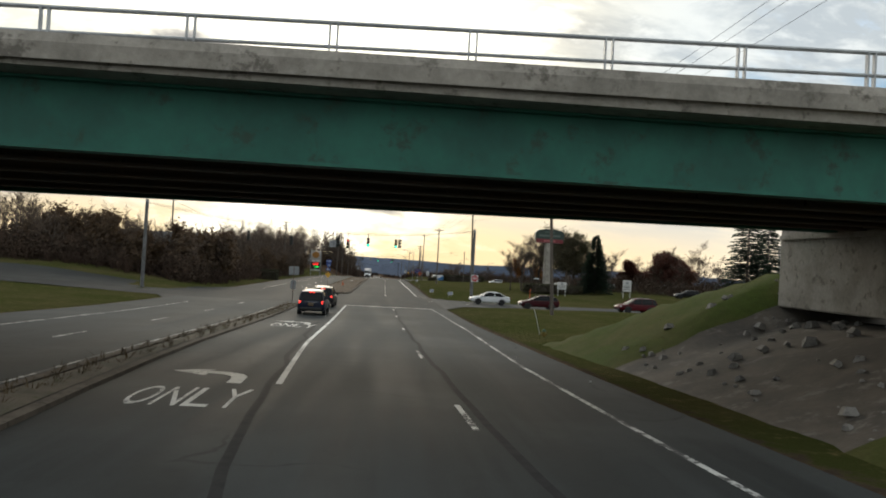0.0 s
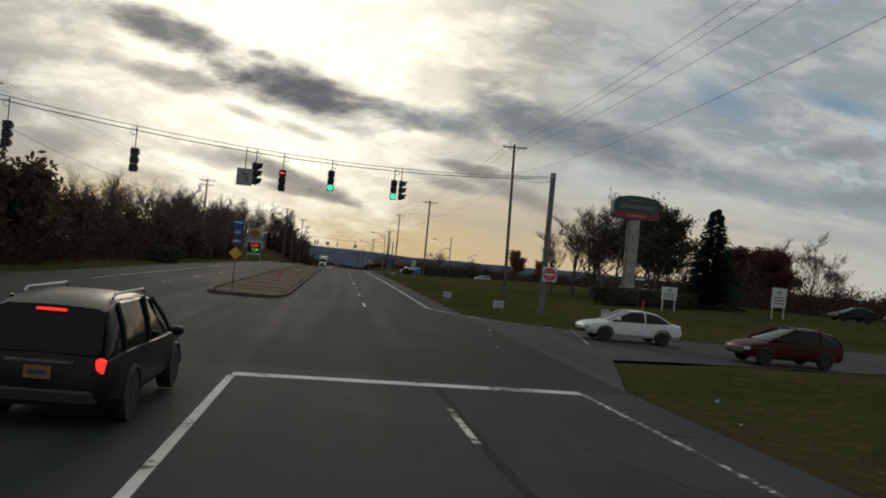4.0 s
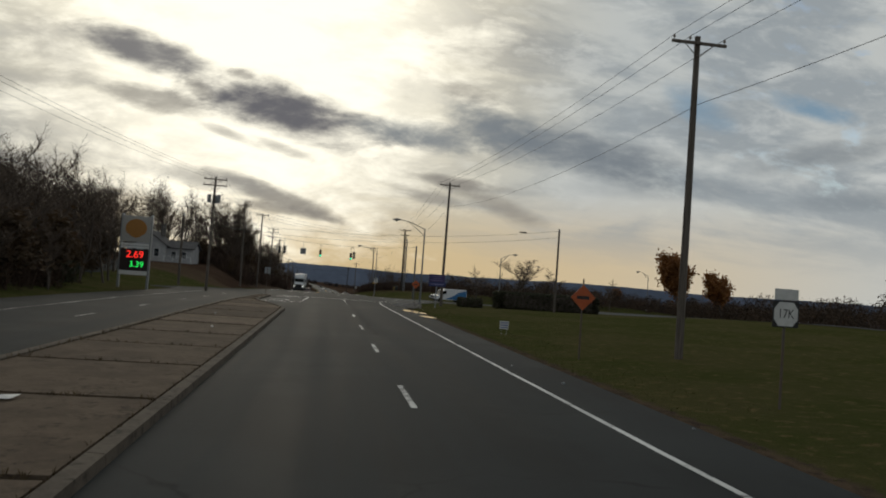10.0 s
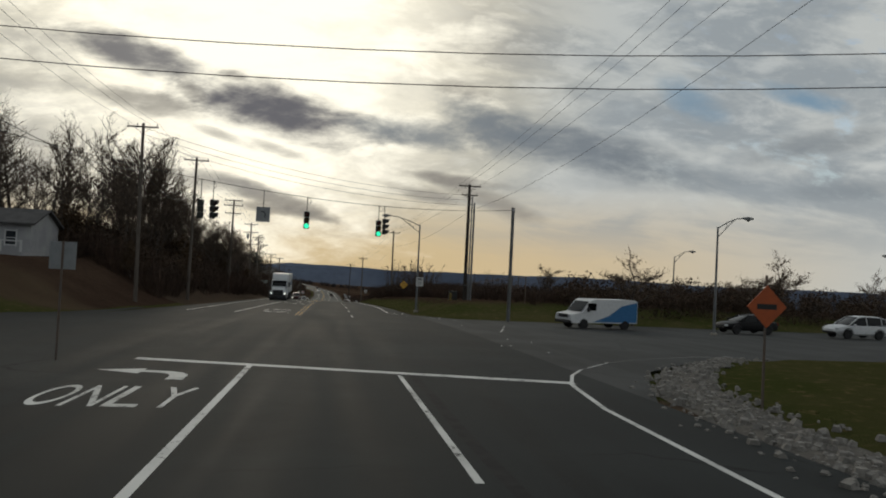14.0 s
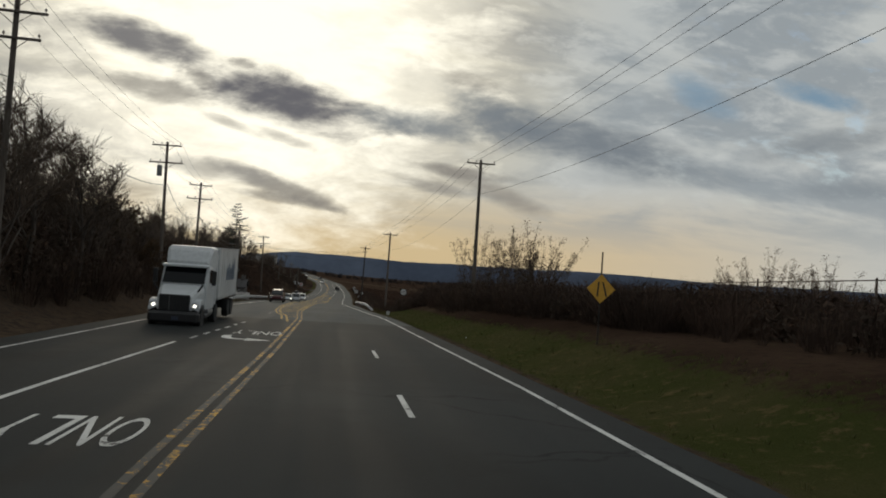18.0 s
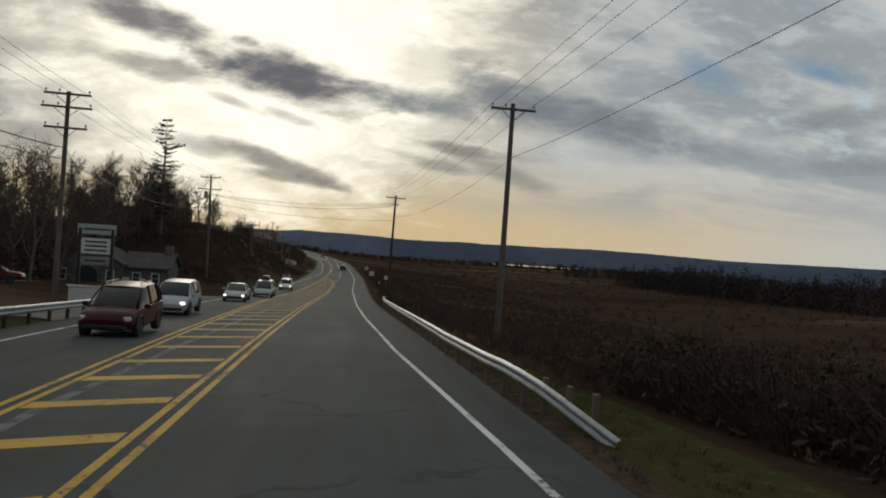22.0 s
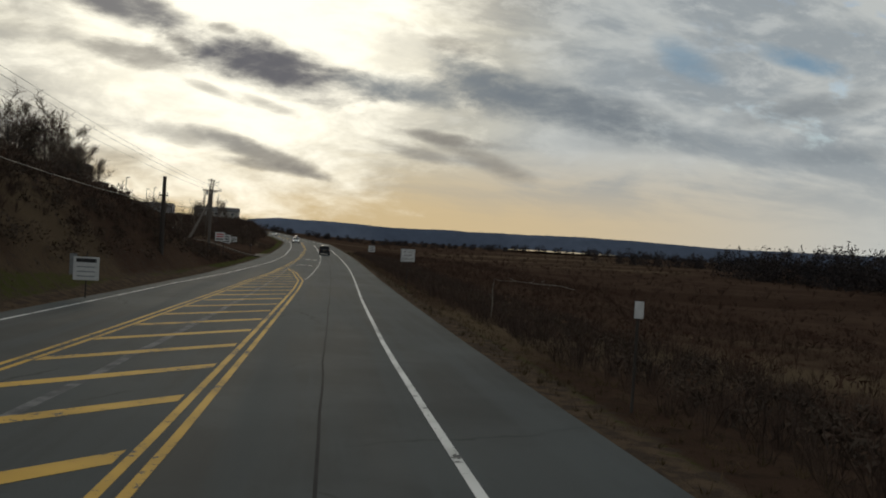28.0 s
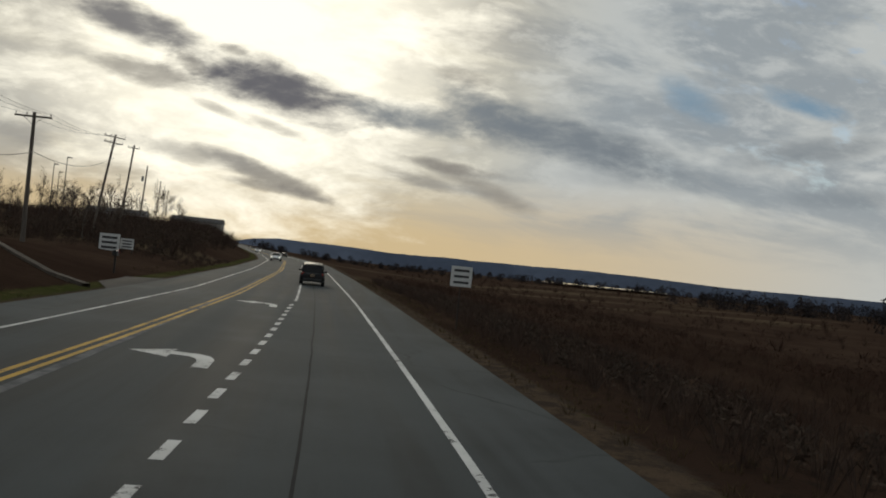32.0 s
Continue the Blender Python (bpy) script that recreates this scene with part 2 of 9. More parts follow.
# ---- the line of the road: y along it, u across it from the driven lane's middle ----
LINE_Y = [-300, -60, -25, 0, 12, 25, 50, 75, 100, 150, 200, 250, 300, 350, 400, 425, 450, 475, 500, 525, 550, 575, 600, 650, 700, 800, 900, 1000, 1300]
LINE_X = [19, 5.2, 3.2, 1.73, 1.05, 0.65, 0.19, -0.17, -0.45, -0.75, -0.86, -0.61, -0.14, 0.07, 0.25, 0.39, 0.66, 1.25, 1.76, 2.41, 3.01, 3.3, 3.3, 2.6, 1.0, -7, -22, -43, -150]
LINE_Z = [2.0, 1.0, 0.55, 0.0, -0.31, -0.69, -1.44, -1.84, -1.98, -2.23, -2.67, -3.46, -4.62, -6.21, -8.47, -9.81, -11.28, -12.6, -13.64, -14.36, -14.98, -15.25, -15.4, -15.6, -15.7, -16.5, -15.9, -15.0, -9.0]
_fy = np.arange(-320.0, 1320.0, 2.0)


def _soft(v, w):
    k = np.hanning(w)
    e = np.r_[np.full(w, v[0]), v, np.full(w, v[-1])]
    return np.convolve(e, k / k.sum(), "same")[w:-w]


_fx, _fz = _soft(np.interp(_fy, LINE_Y, LINE_X), 13), _soft(np.interp(_fy, LINE_Y, LINE_Z), 13)


def rx(y):
    return float(np.interp(y, _fy, _fx))


def rz(y):
    return float(np.interp(y, _fy, _fz))


def on(y, u, h=0.0):
    """A place h above the road's level."""
    return Vector((rx(y) + u, y, rz(y) + h))


def lerp(v, xs, ys):
    return float(np.interp(v, xs, ys))


def step(v, a, b):
    t = min(1.0, max(0.0, (v - a) / (b - a)))
    return t * t * (3 - 2 * t)


# ---- meshes ----
class Geo:
    """Vertices and faces of one mesh."""

    def __init__(self):
        self.v, self.f, self.mi = [], [], []

    def add(self, vs, fs, m=0):
        n = len(self.v)
        self.v += [tuple(p) for p in vs]
        self.f += [tuple(n + i for i in q) for q in fs]
        self.mi += [m] * len(fs)
        return self

    def box(self, c, s, rz_=0.0, m=0, taper=1.0, rx_=0.0, ry_=0.0, bev=0.0):
        """A block round c of size s; taper shrinks its top; bev cuts its upright edges."""
        e = Matrix.Translation(c) @ Euler((rx_, ry_, rz_)).to_matrix().to_4x4()
        x, y, z = s[0] / 2, s[1] / 2, s[2] / 2
        if bev:
            b = min(bev, x * 0.9, y * 0.9)
            ring = [(-x + b, -y), (x - b, -y), (x, -y + b), (x, y - b), (x - b, y), (-x + b, y), (-x, y - b), (-x, -y + b)]
            bz = min(b, z * 0.9)
            sx, sy = (x - b) / x, (y - b) / y
            vs = []
            for h, k in ((-z, 1), (-z + bz, 0), (z - bz, 0), (z, 1)):
                t = 1.0 + (taper - 1.0) * (h + z) / (2 * z)
                vs += [e @ Vector((px * t * (sx if k else 1), py * t * (sy if k else 1), h)) for px, py in ring]
            fs = [tuple(range(7, -1, -1)), tuple(range(24, 32))]
            for r in range(3):
                fs += [(r * 8 + i, r * 8 + (i + 1) % 8, r * 8 + 8 + (i + 1) % 8, r * 8 + 8 + i) for i in range(8)]
            return self.add(vs, fs, m)
        vs = [e @ Vector((px * (taper if pz > 0 else 1), py * (taper if pz > 0 else 1), pz)) for pz in (-z, z) for px, py in ((-x, -y), (x, -y), (x, y), (-x, y))]
        return self.add(vs, [(3, 2, 1, 0), (4, 5, 6, 7), (0, 1, 5, 4), (1, 2, 6, 5), (2, 3, 7, 6), (3, 0, 4, 7)], m)

    def tube(self, pts, rad, n=6, m=0, caps=True):
        """A round bar along pts; rad one number or one for each point."""
        pts = [Vector(p) for p in pts]
        rads = rad if isinstance(rad, (list, tuple)) else [rad] * len(pts)
        vs, side = [], None
        for i, p in enumerate(pts):
            d = (pts[min(i + 1, len(pts) - 1)] - pts[max(i - 1, 0)])
            d = d.normalized() if d.length > 1e-9 else Vector((0, 0, 1))
            ref = Vector((0, 0, 1)) if abs(d.z) < 0.95 else Vector((0, 1, 0))
            a = d.cross(ref).normalized() if side is None else (side - d * side.dot(d)).normalized()
            side = a
            b = d.cross(a)
            vs += [p + (a * math.cos(t) + b * math.sin(t)) * rads[i] for t in (2 * math.pi * k / n for k in range(n))]
        fs = [(i * n + k, i * n + (k + 1) % n, (i + 1) * n + (k + 1) % n, (i + 1) * n + k) for i in range(len(pts) - 1) for k in range(n)]
        if caps:
            fs += [tuple(range(n))[::-1], tuple((len(pts) - 1) * n + k for k in range(n))]
        return self.add(vs, fs, m)

    def turned(self, c, prof, n=12, m=0, axis="z"):
        """A body turned round an axis through c: prof is rows of radius and height."""
        vs = []
        for r, h in prof:
            for k in range(n):
                t = 2 * math.pi * k / n
                a, b = r * math.cos(t), r * math.sin(t)
                p = {"z": (a, b, h), "x": (h, a, b), "y": (b, h, a)}[axis]
                vs.append(Vector(c) + Vector(p))
        fs = [(i * n + k, i * n + (k + 1) % n, (i + 1) * n + (k + 1) % n, (i + 1) * n + k) for i in range(len(prof) - 1) for k in range(n)]
        fs += [tuple(range(n))[::-1], tuple((len(prof) - 1) * n + k for k in range(n))]
        return self.add(vs, fs, m)

    def prism(self, outline, a, b, axis="x", m=0):
        """An outline (two coordinates) drawn out from a to b along an axis."""
        n = len(outline)
        put = {"x": lambda t, p: (t, p[0], p[1]), "y": lambda t, p: (p[0], t, p[1]), "z": lambda t, p: (p[0], p[1], t)}[axis]
        vs = [put(a, p) for p in outline] + [put(b, p) for p in outline]
        fs = [tuple(range(n))[::-1], tuple(range(n, 2 * n))] + [(i, (i + 1) % n, n + (i + 1) % n, n + i) for i in range(n)]
        return self.add(vs, fs, m)

    def strip(self, rows, m=0):
        """A sheet over rows of equally many places."""
        w = len(rows[0])
        return self.add([p for r in rows for p in r], [(i * w + k, i * w + k + 1, (i + 1) * w + k + 1, (i + 1) * w + k) for i in range(len(rows) - 1) for k in range(w - 1)], m)

    def mesh(self, name, mats, smooth=False):
        me = bpy.data.meshes.new(name)
        me.from_pydata(self.v, [], self.f)
        for mt in mats if isinstance(mats, (list, tuple)) else [mats]:
            me.materials.append(mt)
        if len(set(self.mi)) > 1:
            me.polygons.foreach_set("material_index", self.mi)
        if smooth:
            me.shade_smooth()
            if smooth != "all":
                me.set_sharp_from_angle(angle=radians(35))
        me.update()
        return me


def fix(me):
    """Turn all faces outward."""
    bm = bmesh.new()
    bm.from_mesh(me)
    bmesh.ops.recalc_face_normals(bm, faces=bm.faces)
    bm.to_mesh(me)
    bm.free()
    return me


def part(name, geo, mats, parent=None, label="", at=None, smooth=False, solid=True):
    """One mesh, under a thing or by itself."""
    me = geo if isinstance(geo, bpy.types.Mesh) else geo.mesh(name, mats, smooth)
    if solid and not isinstance(geo, bpy.types.Mesh) and len(me.polygons) < 20000:
        fix(me)
    ob = new(name, me)
    if parent is not None:
        ob.parent = parent
    if at is not None:
        ob.matrix_basis = at if isinstance(at, Matrix) else Matrix.Translation(at)
    if label:
        ob["label"] = label
    return ob


def thing(name, at, label, category, group="", kind=""):
    ob = new(name)
    ob.matrix_basis = at if isinstance(at, Matrix) else Matrix.Translation(at)
    return tagged(ob, label, category, group, kind)


# ---- materials ----
def material(name, color, color2=None, scale=4.0, rough=0.8, metal=0.0, bump=0.0, bump_scale=40.0, fine=0.35, stretch=(1, 1, 1), spec=0.4, third=None, random_=0.0, coords="Object"):
    mat = bpy.data.materials.new(name)
    mat.use_nodes = True
    nt = mat.node_tree
    bsdf = nt.nodes["Principled BSDF"]
    tc = node(nt, "ShaderNodeTexCoord").outputs["Object"] if coords == "Object" else node(nt, "ShaderNodeNewGeometry").outputs["Position"]
    vec = node(nt, "ShaderNodeMapping", {0: tc, 3: stretch}).outputs[0]
    big = node(nt, "ShaderNodeTexNoise", {"Vector": vec, "Scale": scale, "Detail": 5.0, "Roughness": 0.6}).outputs[0]
    small = node(nt, "ShaderNodeTexNoise", {"Vector": vec, "Scale": scale * 9, "Detail": 4.0, "Roughness": 0.65}).outputs[0]
    c2 = color2 or tuple(v * 0.7 for v in color)
    col = blend(nt, ramp(nt, big, 0.36, 0.64), color, c2)
    if third:
        col = blend(nt, ramp(nt, node(nt, "ShaderNodeTexNoise", {"Vector": vec, "Scale": scale * 2.7, "Detail": 6.0, "Roughness": 0.7}).outputs[0], 0.54, 0.66), col, third)
    k = calc(nt, "ADD", calc(nt, "MULTIPLY", calc(nt, "SUBTRACT", small, 0.5), fine * 2), 1.0)
    if random_:
        rnd = node(nt, "ShaderNodeObjectInfo").outputs["Random"]
        k = calc(nt, "MULTIPLY", k, calc(nt, "ADD", 1.0 - random_, calc(nt, "MULTIPLY", rnd, 2 * random_)))
    col = node(nt, "ShaderNodeVectorMath", {0: col, "Scale": k}, operation="SCALE").outputs[0]
    nt.links.new(col, bsdf.inputs["Base Color"])
    bsdf.inputs["Metallic"].default_value = metal
    bsdf.inputs["Specular IOR Level"].default_value = spec
    nt.links.new(calc(nt, "ADD", rough - 0.08, calc(nt, "MULTIPLY", small, 0.16), clamp=True), bsdf.inputs["Roughness"])
    if bump:
        h = node(nt, "ShaderNodeTexNoise", {"Vector": vec, "Scale": bump_scale, "Detail": 5.0}).outputs[0]
        nt.links.new(node(nt, "ShaderNodeBump", {"Strength": bump, "Distance": 0.02, "Height": h}).outputs[0], bsdf.inputs["Normal"])
    return mat


def plain(name, color, rough=0.5, metal=0.0, spec=0.5, glow=0.0, fine=0.1):
    mat = material(name, color, tuple(v * 0.88 for v in color), 6.0, rough, metal, fine=fine, spec=spec)
    if glow:
        b = mat.node_tree.nodes["Principled BSDF"]
        b.inputs["Emission Color"].default_value = (*color, 1)
        b.inputs["Emission Strength"].default_value = glow
    return mat


def worn_paint(name, color, under, wear):
    """Road paint, rubbed away in patches down to the asphalt."""
    mat = bpy.data.materials.new(name)
    mat.use_nodes = True
    nt = mat.node_tree
    bsdf = nt.nodes["Principled BSDF"]
    pos = node(nt, "ShaderNodeNewGeometry").outputs["Position"]
    a = node(nt, "ShaderNodeTexNoise", {"Vector": pos, "Scale": 5.0, "Detail": 8.0, "Roughness": 0.75}).outputs[0]
    b = node(nt, "ShaderNodeTexNoise", {"Vector": pos, "Scale": 0.6, "Detail": 3.0}).outputs[0]
    lost = ramp(nt, calc(nt, "ADD", a, calc(nt, "MULTIPLY", b, 0.5)), 0.98 - wear, 1.06 - wear)
    dirty = blend(nt, ramp(nt, b, 0.35, 0.7), color, tuple(v * 0.72 for v in color))
    nt.links.new(blend(nt, lost, dirty, under), bsdf.inputs["Base Color"])
    bsdf.inputs["Roughness"].default_value = 0.75
    bsdf.inputs["Specular IOR Level"].default_value = 0.2
    return mat


def asphalt_material(name, tone):
    """Old asphalt with wheel tracks along y, patches, cracks and grit."""
    mat = bpy.data.materials.new(name)
    mat.use_nodes = True
    nt = mat.node_tree
    bsdf = nt.nodes["Principled BSDF"]
    pos = node(nt, "ShaderNodeNewGeometry").outputs["Position"]
    lane = node(nt, "ShaderNodeMapping", {0: pos, 3: (1.0, 0.035, 1.0)}).outputs[0]
    streak = node(nt, "ShaderNodeTexNoise", {"Vector": lane, "Scale": 1.1, "Detail": 5.0, "Roughness": 0.55}).outputs[0]
    patch = node(nt, "ShaderNodeTexNoise", {"Vector": pos, "Scale": 0.16, "Detail": 5.0, "Roughness": 0.6}).outputs[0]
    grit = node(nt, "ShaderNodeTexNoise", {"Vector": pos, "Scale": 55.0, "Detail": 4.0, "Roughness": 0.7}).outputs[0]
    warp = node(nt, "ShaderNodeTexNoise", {"Vector": pos, "Scale": 0.9, "Detail": 3.0}).outputs["Color"]
    cells = node(nt, "ShaderNodeTexVoronoi", {"Vector": node(nt, "ShaderNodeVectorMath", [pos, warp], operation="ADD").outputs[0], "Scale": 0.16}, feature="DISTANCE_TO_EDGE").outputs[0]
    crack = calc(nt, "MULTIPLY", ramp(nt, cells, 0.010, 0.002), ramp(nt, patch, 0.5, 0.62))
    col = blend(nt, ramp(nt, streak, 0.38, 0.62), tone, tuple(v * 0.62 for v in tone))
    col = blend(nt, ramp(nt, patch, 0.42, 0.66, 0.0, 0.55), col, tuple(v * 1.3 for v in tone))
    col = blend(nt, calc(nt, "MULTIPLY", crack, 0.7), col, tuple(v * 0.35 for v in tone))
    k = calc(nt, "ADD", 0.72, calc(nt, "MULTIPLY", grit, 0.56))
    nt.links.new(node(nt, "ShaderNodeVectorMath", {0: col, "Scale": k}, operation="SCALE").outputs[0], bsdf.inputs["Base Color"])
    nt.links.new(ramp(nt, streak, 0.3, 0.7, 0.86, 0.74), bsdf.inputs["Roughness"])
    bsdf.inputs["Specular IOR Level"].default_value = 0.07
    nt.links.new(node(nt, "ShaderNodeBump", {"Strength": 0.35, "Distance": 0.01, "Height": grit}).outputs[0], bsdf.inputs["Normal"])
    return mat


def ground_material():
    """Grass near the road; rust-brown dead brush where the mesh's own layer says so; bare dirt in patches."""
    mat = bpy.data.materials.new("ground_cover")
    mat.use_nodes = True
    nt = mat.node_tree
    bsdf = nt.nodes["Principled BSDF"]
    pos = node(nt, "ShaderNodeNewGeometry").outputs["Position"]
    cover = node(nt, "ShaderNodeAttribute", attribute_name="cover").outputs["Fac"]
    dirt = node(nt, "ShaderNodeAttribute", attribute_name="dirt").outputs["Fac"]
    a = node(nt, "ShaderNodeTexNoise", {"Vector": pos, "Scale": 0.13, "Detail": 6.0, "Roughness": 0.65}).outputs[0]
    b = node(nt, "ShaderNodeTexNoise", {"Vector": pos, "Scale": 2.2, "Detail": 6.0, "Roughness": 0.7}).outputs[0]
    c = node(nt, "ShaderNodeTexNoise", {"Vector": pos, "Scale": 26.0, "Detail": 4.0, "Roughness": 0.7}).outputs[0]
    grass = blend(nt, ramp(nt, a, 0.38, 0.62), (0.049, 0.056, 0.018), (0.070, 0.065, 0.028))
    grass = blend(nt, ramp(nt, b, 0.52, 0.70), grass, (0.125, 0.095, 0.045))
    brush = blend(nt, ramp(nt, a, 0.36, 0.64), (0.048, 0.030, 0.022), (0.066, 0.043, 0.030))
    brush = blend(nt, ramp(nt, b, 0.5, 0.68), brush, (0.034, 0.025, 0.019))
    wide = node(nt, "ShaderNodeMapping", {0: pos, 2: (0, 0, radians(12)), 3: (0.25, 1.0, 1.0)}).outputs[0]
    band = node(nt, "ShaderNodeTexNoise", {"Vector": wide, "Scale": 0.022, "Detail": 5.0, "Roughness": 0.6}).outputs[0]
    brush = blend(nt, ramp(nt, band, 0.56, 0.66, 0.0, 0.7), brush, (0.115, 0.086, 0.054))
    brush = blend(nt, ramp(nt, band, 0.45, 0.34, 0.0, 0.6), brush, (0.030, 0.018, 0.013))
    edge = calc(nt, "ADD", cover, calc(nt, "MULTIPLY", calc(nt, "SUBTRACT", b, 0.5), 0.7))
    col = blend(nt, ramp(nt, edge, 0.40, 0.60), grass, brush)
    earth = blend(nt, ramp(nt, b, 0.4, 0.6), (0.105, 0.075, 0.052), (0.060, 0.046, 0.036))
    edge = calc(nt, "ADD", dirt, calc(nt, "MULTIPLY", calc(nt, "SUBTRACT", b, 0.5), 0.9))
    col = blend(nt, ramp(nt, edge, 0.42, 0.62), col, earth)
    k = calc(nt, "ADD", 0.5, c)
    nt.links.new(node(nt, "ShaderNodeVectorMath", {0: col, "Scale": k}, operation="SCALE").outputs[0], bsdf.inputs["Base Color"])
    bsdf.inputs["Roughness"].default_value = 0.95
    bsdf.inputs["Specular IOR Level"].default_value = 0.0
    h = calc(nt, "ADD", b, calc(nt, "MULTIPLY", c, 0.5))
    nt.links.new(node(nt, "ShaderNodeBump", {"Strength": 0.9, "Distance": 0.12, "Height": h}).outputs[0], bsdf.inputs["Normal"])
    return mat


ASPHALT = asphalt_material("asphalt", (0.0440, 0.0480, 0.0480))
ASPHALT_OLD = asphalt_material("old_asphalt", (0.0275, 0.0302, 0.0307))
ASPHALT_NEW = asphalt_material("newer_asphalt", (0.0600, 0.0668, 0.0680))
ASPHALT_DARK = asphalt_material("shoulder_asphalt", (0.038, 0.037, 0.036))
PAINT = worn_paint("white_road_paint", (0.62, 0.62, 0.60), (0.06, 0.06, 0.06), 0.16)
PAINT_OLD = worn_paint("worn_white_road_paint", (0.55, 0.55, 0.53), (0.06, 0.06, 0.06), 0.28)
YELLOW = worn_paint("yellow_road_paint", (0.50, 0.300, 0.045), (0.06, 0.06, 0.06), 0.17)
YELLOW_OLD = worn_paint("worn_yellow_road_paint", (0.48, 0.285, 0.045), (0.045, 0.045, 0.045), 0.24)
YELLOW_WORN = worn_paint("nearly_gone_yellow_road_paint", (0.48, 0.26, 0.025), (0.05, 0.05, 0.048), 0.30)
GROUND = ground_material()
CONCRETE = material("weathered_concrete", (0.34, 0.31, 0.27), (0.24, 0.22, 0.19), 0.9, 0.9, bump=0.3, third=(0.15, 0.135, 0.115))
SLAB = material("median_concrete", (0.118, 0.090, 0.066), (0.088, 0.067, 0.050), 1.1, 0.92, bump=0.4, bump_scale=25, third=(0.062, 0.047, 0.036), spec=0.05, random_=0.26, coords="World")
CURB = material("curb_stone", (0.108, 0.090, 0.072), (0.078, 0.065, 0.053), 1.4, 0.92, bump=0.3, third=(0.050, 0.042, 0.035), spec=0.1, coords="World")
GREEN_STEEL = material("green_girder_paint", (0.025, 0.145, 0.105), (0.018, 0.10, 0.075), 0.5, 0.6, third=(0.03, 0.07, 0.05), fine=0.2, coords="World")
RUST_STEEL = material("dark_rusted_steel", (0.10, 0.085, 0.075), (0.13, 0.085, 0.06), 0.8, 0.85)
GALV = material("galvanised_steel", (0.42, 0.43, 0.44), (0.33, 0.34, 0.35), 3.0, 0.5, 0.6, fine=0.2)
WOOD_POLE = material("weathered_pole_wood", (0.125, 0.105, 0.088), (0.075, 0.062, 0.052), 2.0, 0.9, stretch=(6, 6, 0.4), bump=0.4)
WOOD_DARK = material("creosoted_pole_wood", (0.045, 0.036, 0.030), (0.028, 0.023, 0.020), 2.0, 0.9, stretch=(6, 6, 0.4), bump=0.4)
WIRE = plain("cable_black", (0.02, 0.02, 0.021), 0.6)
BLACK = plain("black_plastic", (0.015, 0.015, 0.016), 0.5)
BARK = material("grey_brown_bark", (0.100, 0.080, 0.066), (0.062, 0.050, 0.042), 3.0, 0.95, stretch=(3, 3, 0.6), bump=0.5, random_=0.25)
TWIG = material("bare_twigs", (0.115, 0.084, 0.062), (0.070, 0.052, 0.040), 2.0, 0.95, random_=0.25)
# the blue of distant air haze is put into the ridge's base colour
HILL = material("hazed_wooded_ridge", (0.105, 0.125, 0.170), (0.075, 0.092, 0.130), 0.0012, 1.0, spec=0.0, fine=0.3, coords="World")
FARWOOD = material("dark_bare_wood", (0.046, 0.038, 0.036), (0.034, 0.031, 0.032), 0.05, 1.0, spec=0.0, fine=0.5, coords="World")


# ---- ground ----
def left_edge(y):
    return lerp(y, [-100, 240, 262, 300, 470, 556, 600, 700], [-17.0, -17.0, -13.0, -10.6, -11.0, -10.4, -9.0, -8.0])


def right_edge(y):
    return lerp(y, [-100, 60, 225, 262, 290, 330, 380, 420, 455, 500, 700], [7.2, 7.3, 7.4, 7.4, 6.6, 5.6, 3.9, 3.8, 4.0, 4.4, 4.5])


BANK_Y = [-300, 40, 72, 98, 130, 195, 210, 262, 268, 284, 300, 388, 402, 462, 478, 500, 545, 575, 625, 700, 900]
BANK_H = [0.5, 0.5, 0.3, 2.0, 4.0, 4.0, 2.0, 2.2, 3.2, 3.6, 5.0, 5.0, 0.6, 0.6, 8.0, 8.0, 6.0, 3.0, 0.8, 4.0, 6.0]


# rows of u and y for the near and the far kerb of each street on the right
STREETS = (
    ([(7.0, 70.5), (8.0, 75.0), (10.0, 79.5), (20.0, 81.5), (50, 92), (90, 108)], [(7.0, 97.0), (9, 93.6), (12, 91.8), (20, 91.0), (50, 102), (90, 118)]),
    ([(7.0, 231.0), (8.2, 235.0), (9.2, 237.6), (11, 240.0), (14, 243), (18, 244.6), (40, 248), (90, 250)], [(6.8, 281), (8, 277.5), (9.4, 275.5), (13, 275.6), (20, 276.6), (46, 278), (90, 280)]),
)


def in_street(u, y):
    k = 0.0
    for near, far in STREETS:
        a, b = (lerp(u, [p[0] for p in row], [p[1] for p in row]) for row in (near, far))
        k = max(k, step(y, a - 1.6, a - 0.2) * (1 - step(y, b + 0.2, b + 1.6)))
    return k * (1 - step(u, 84, 92))


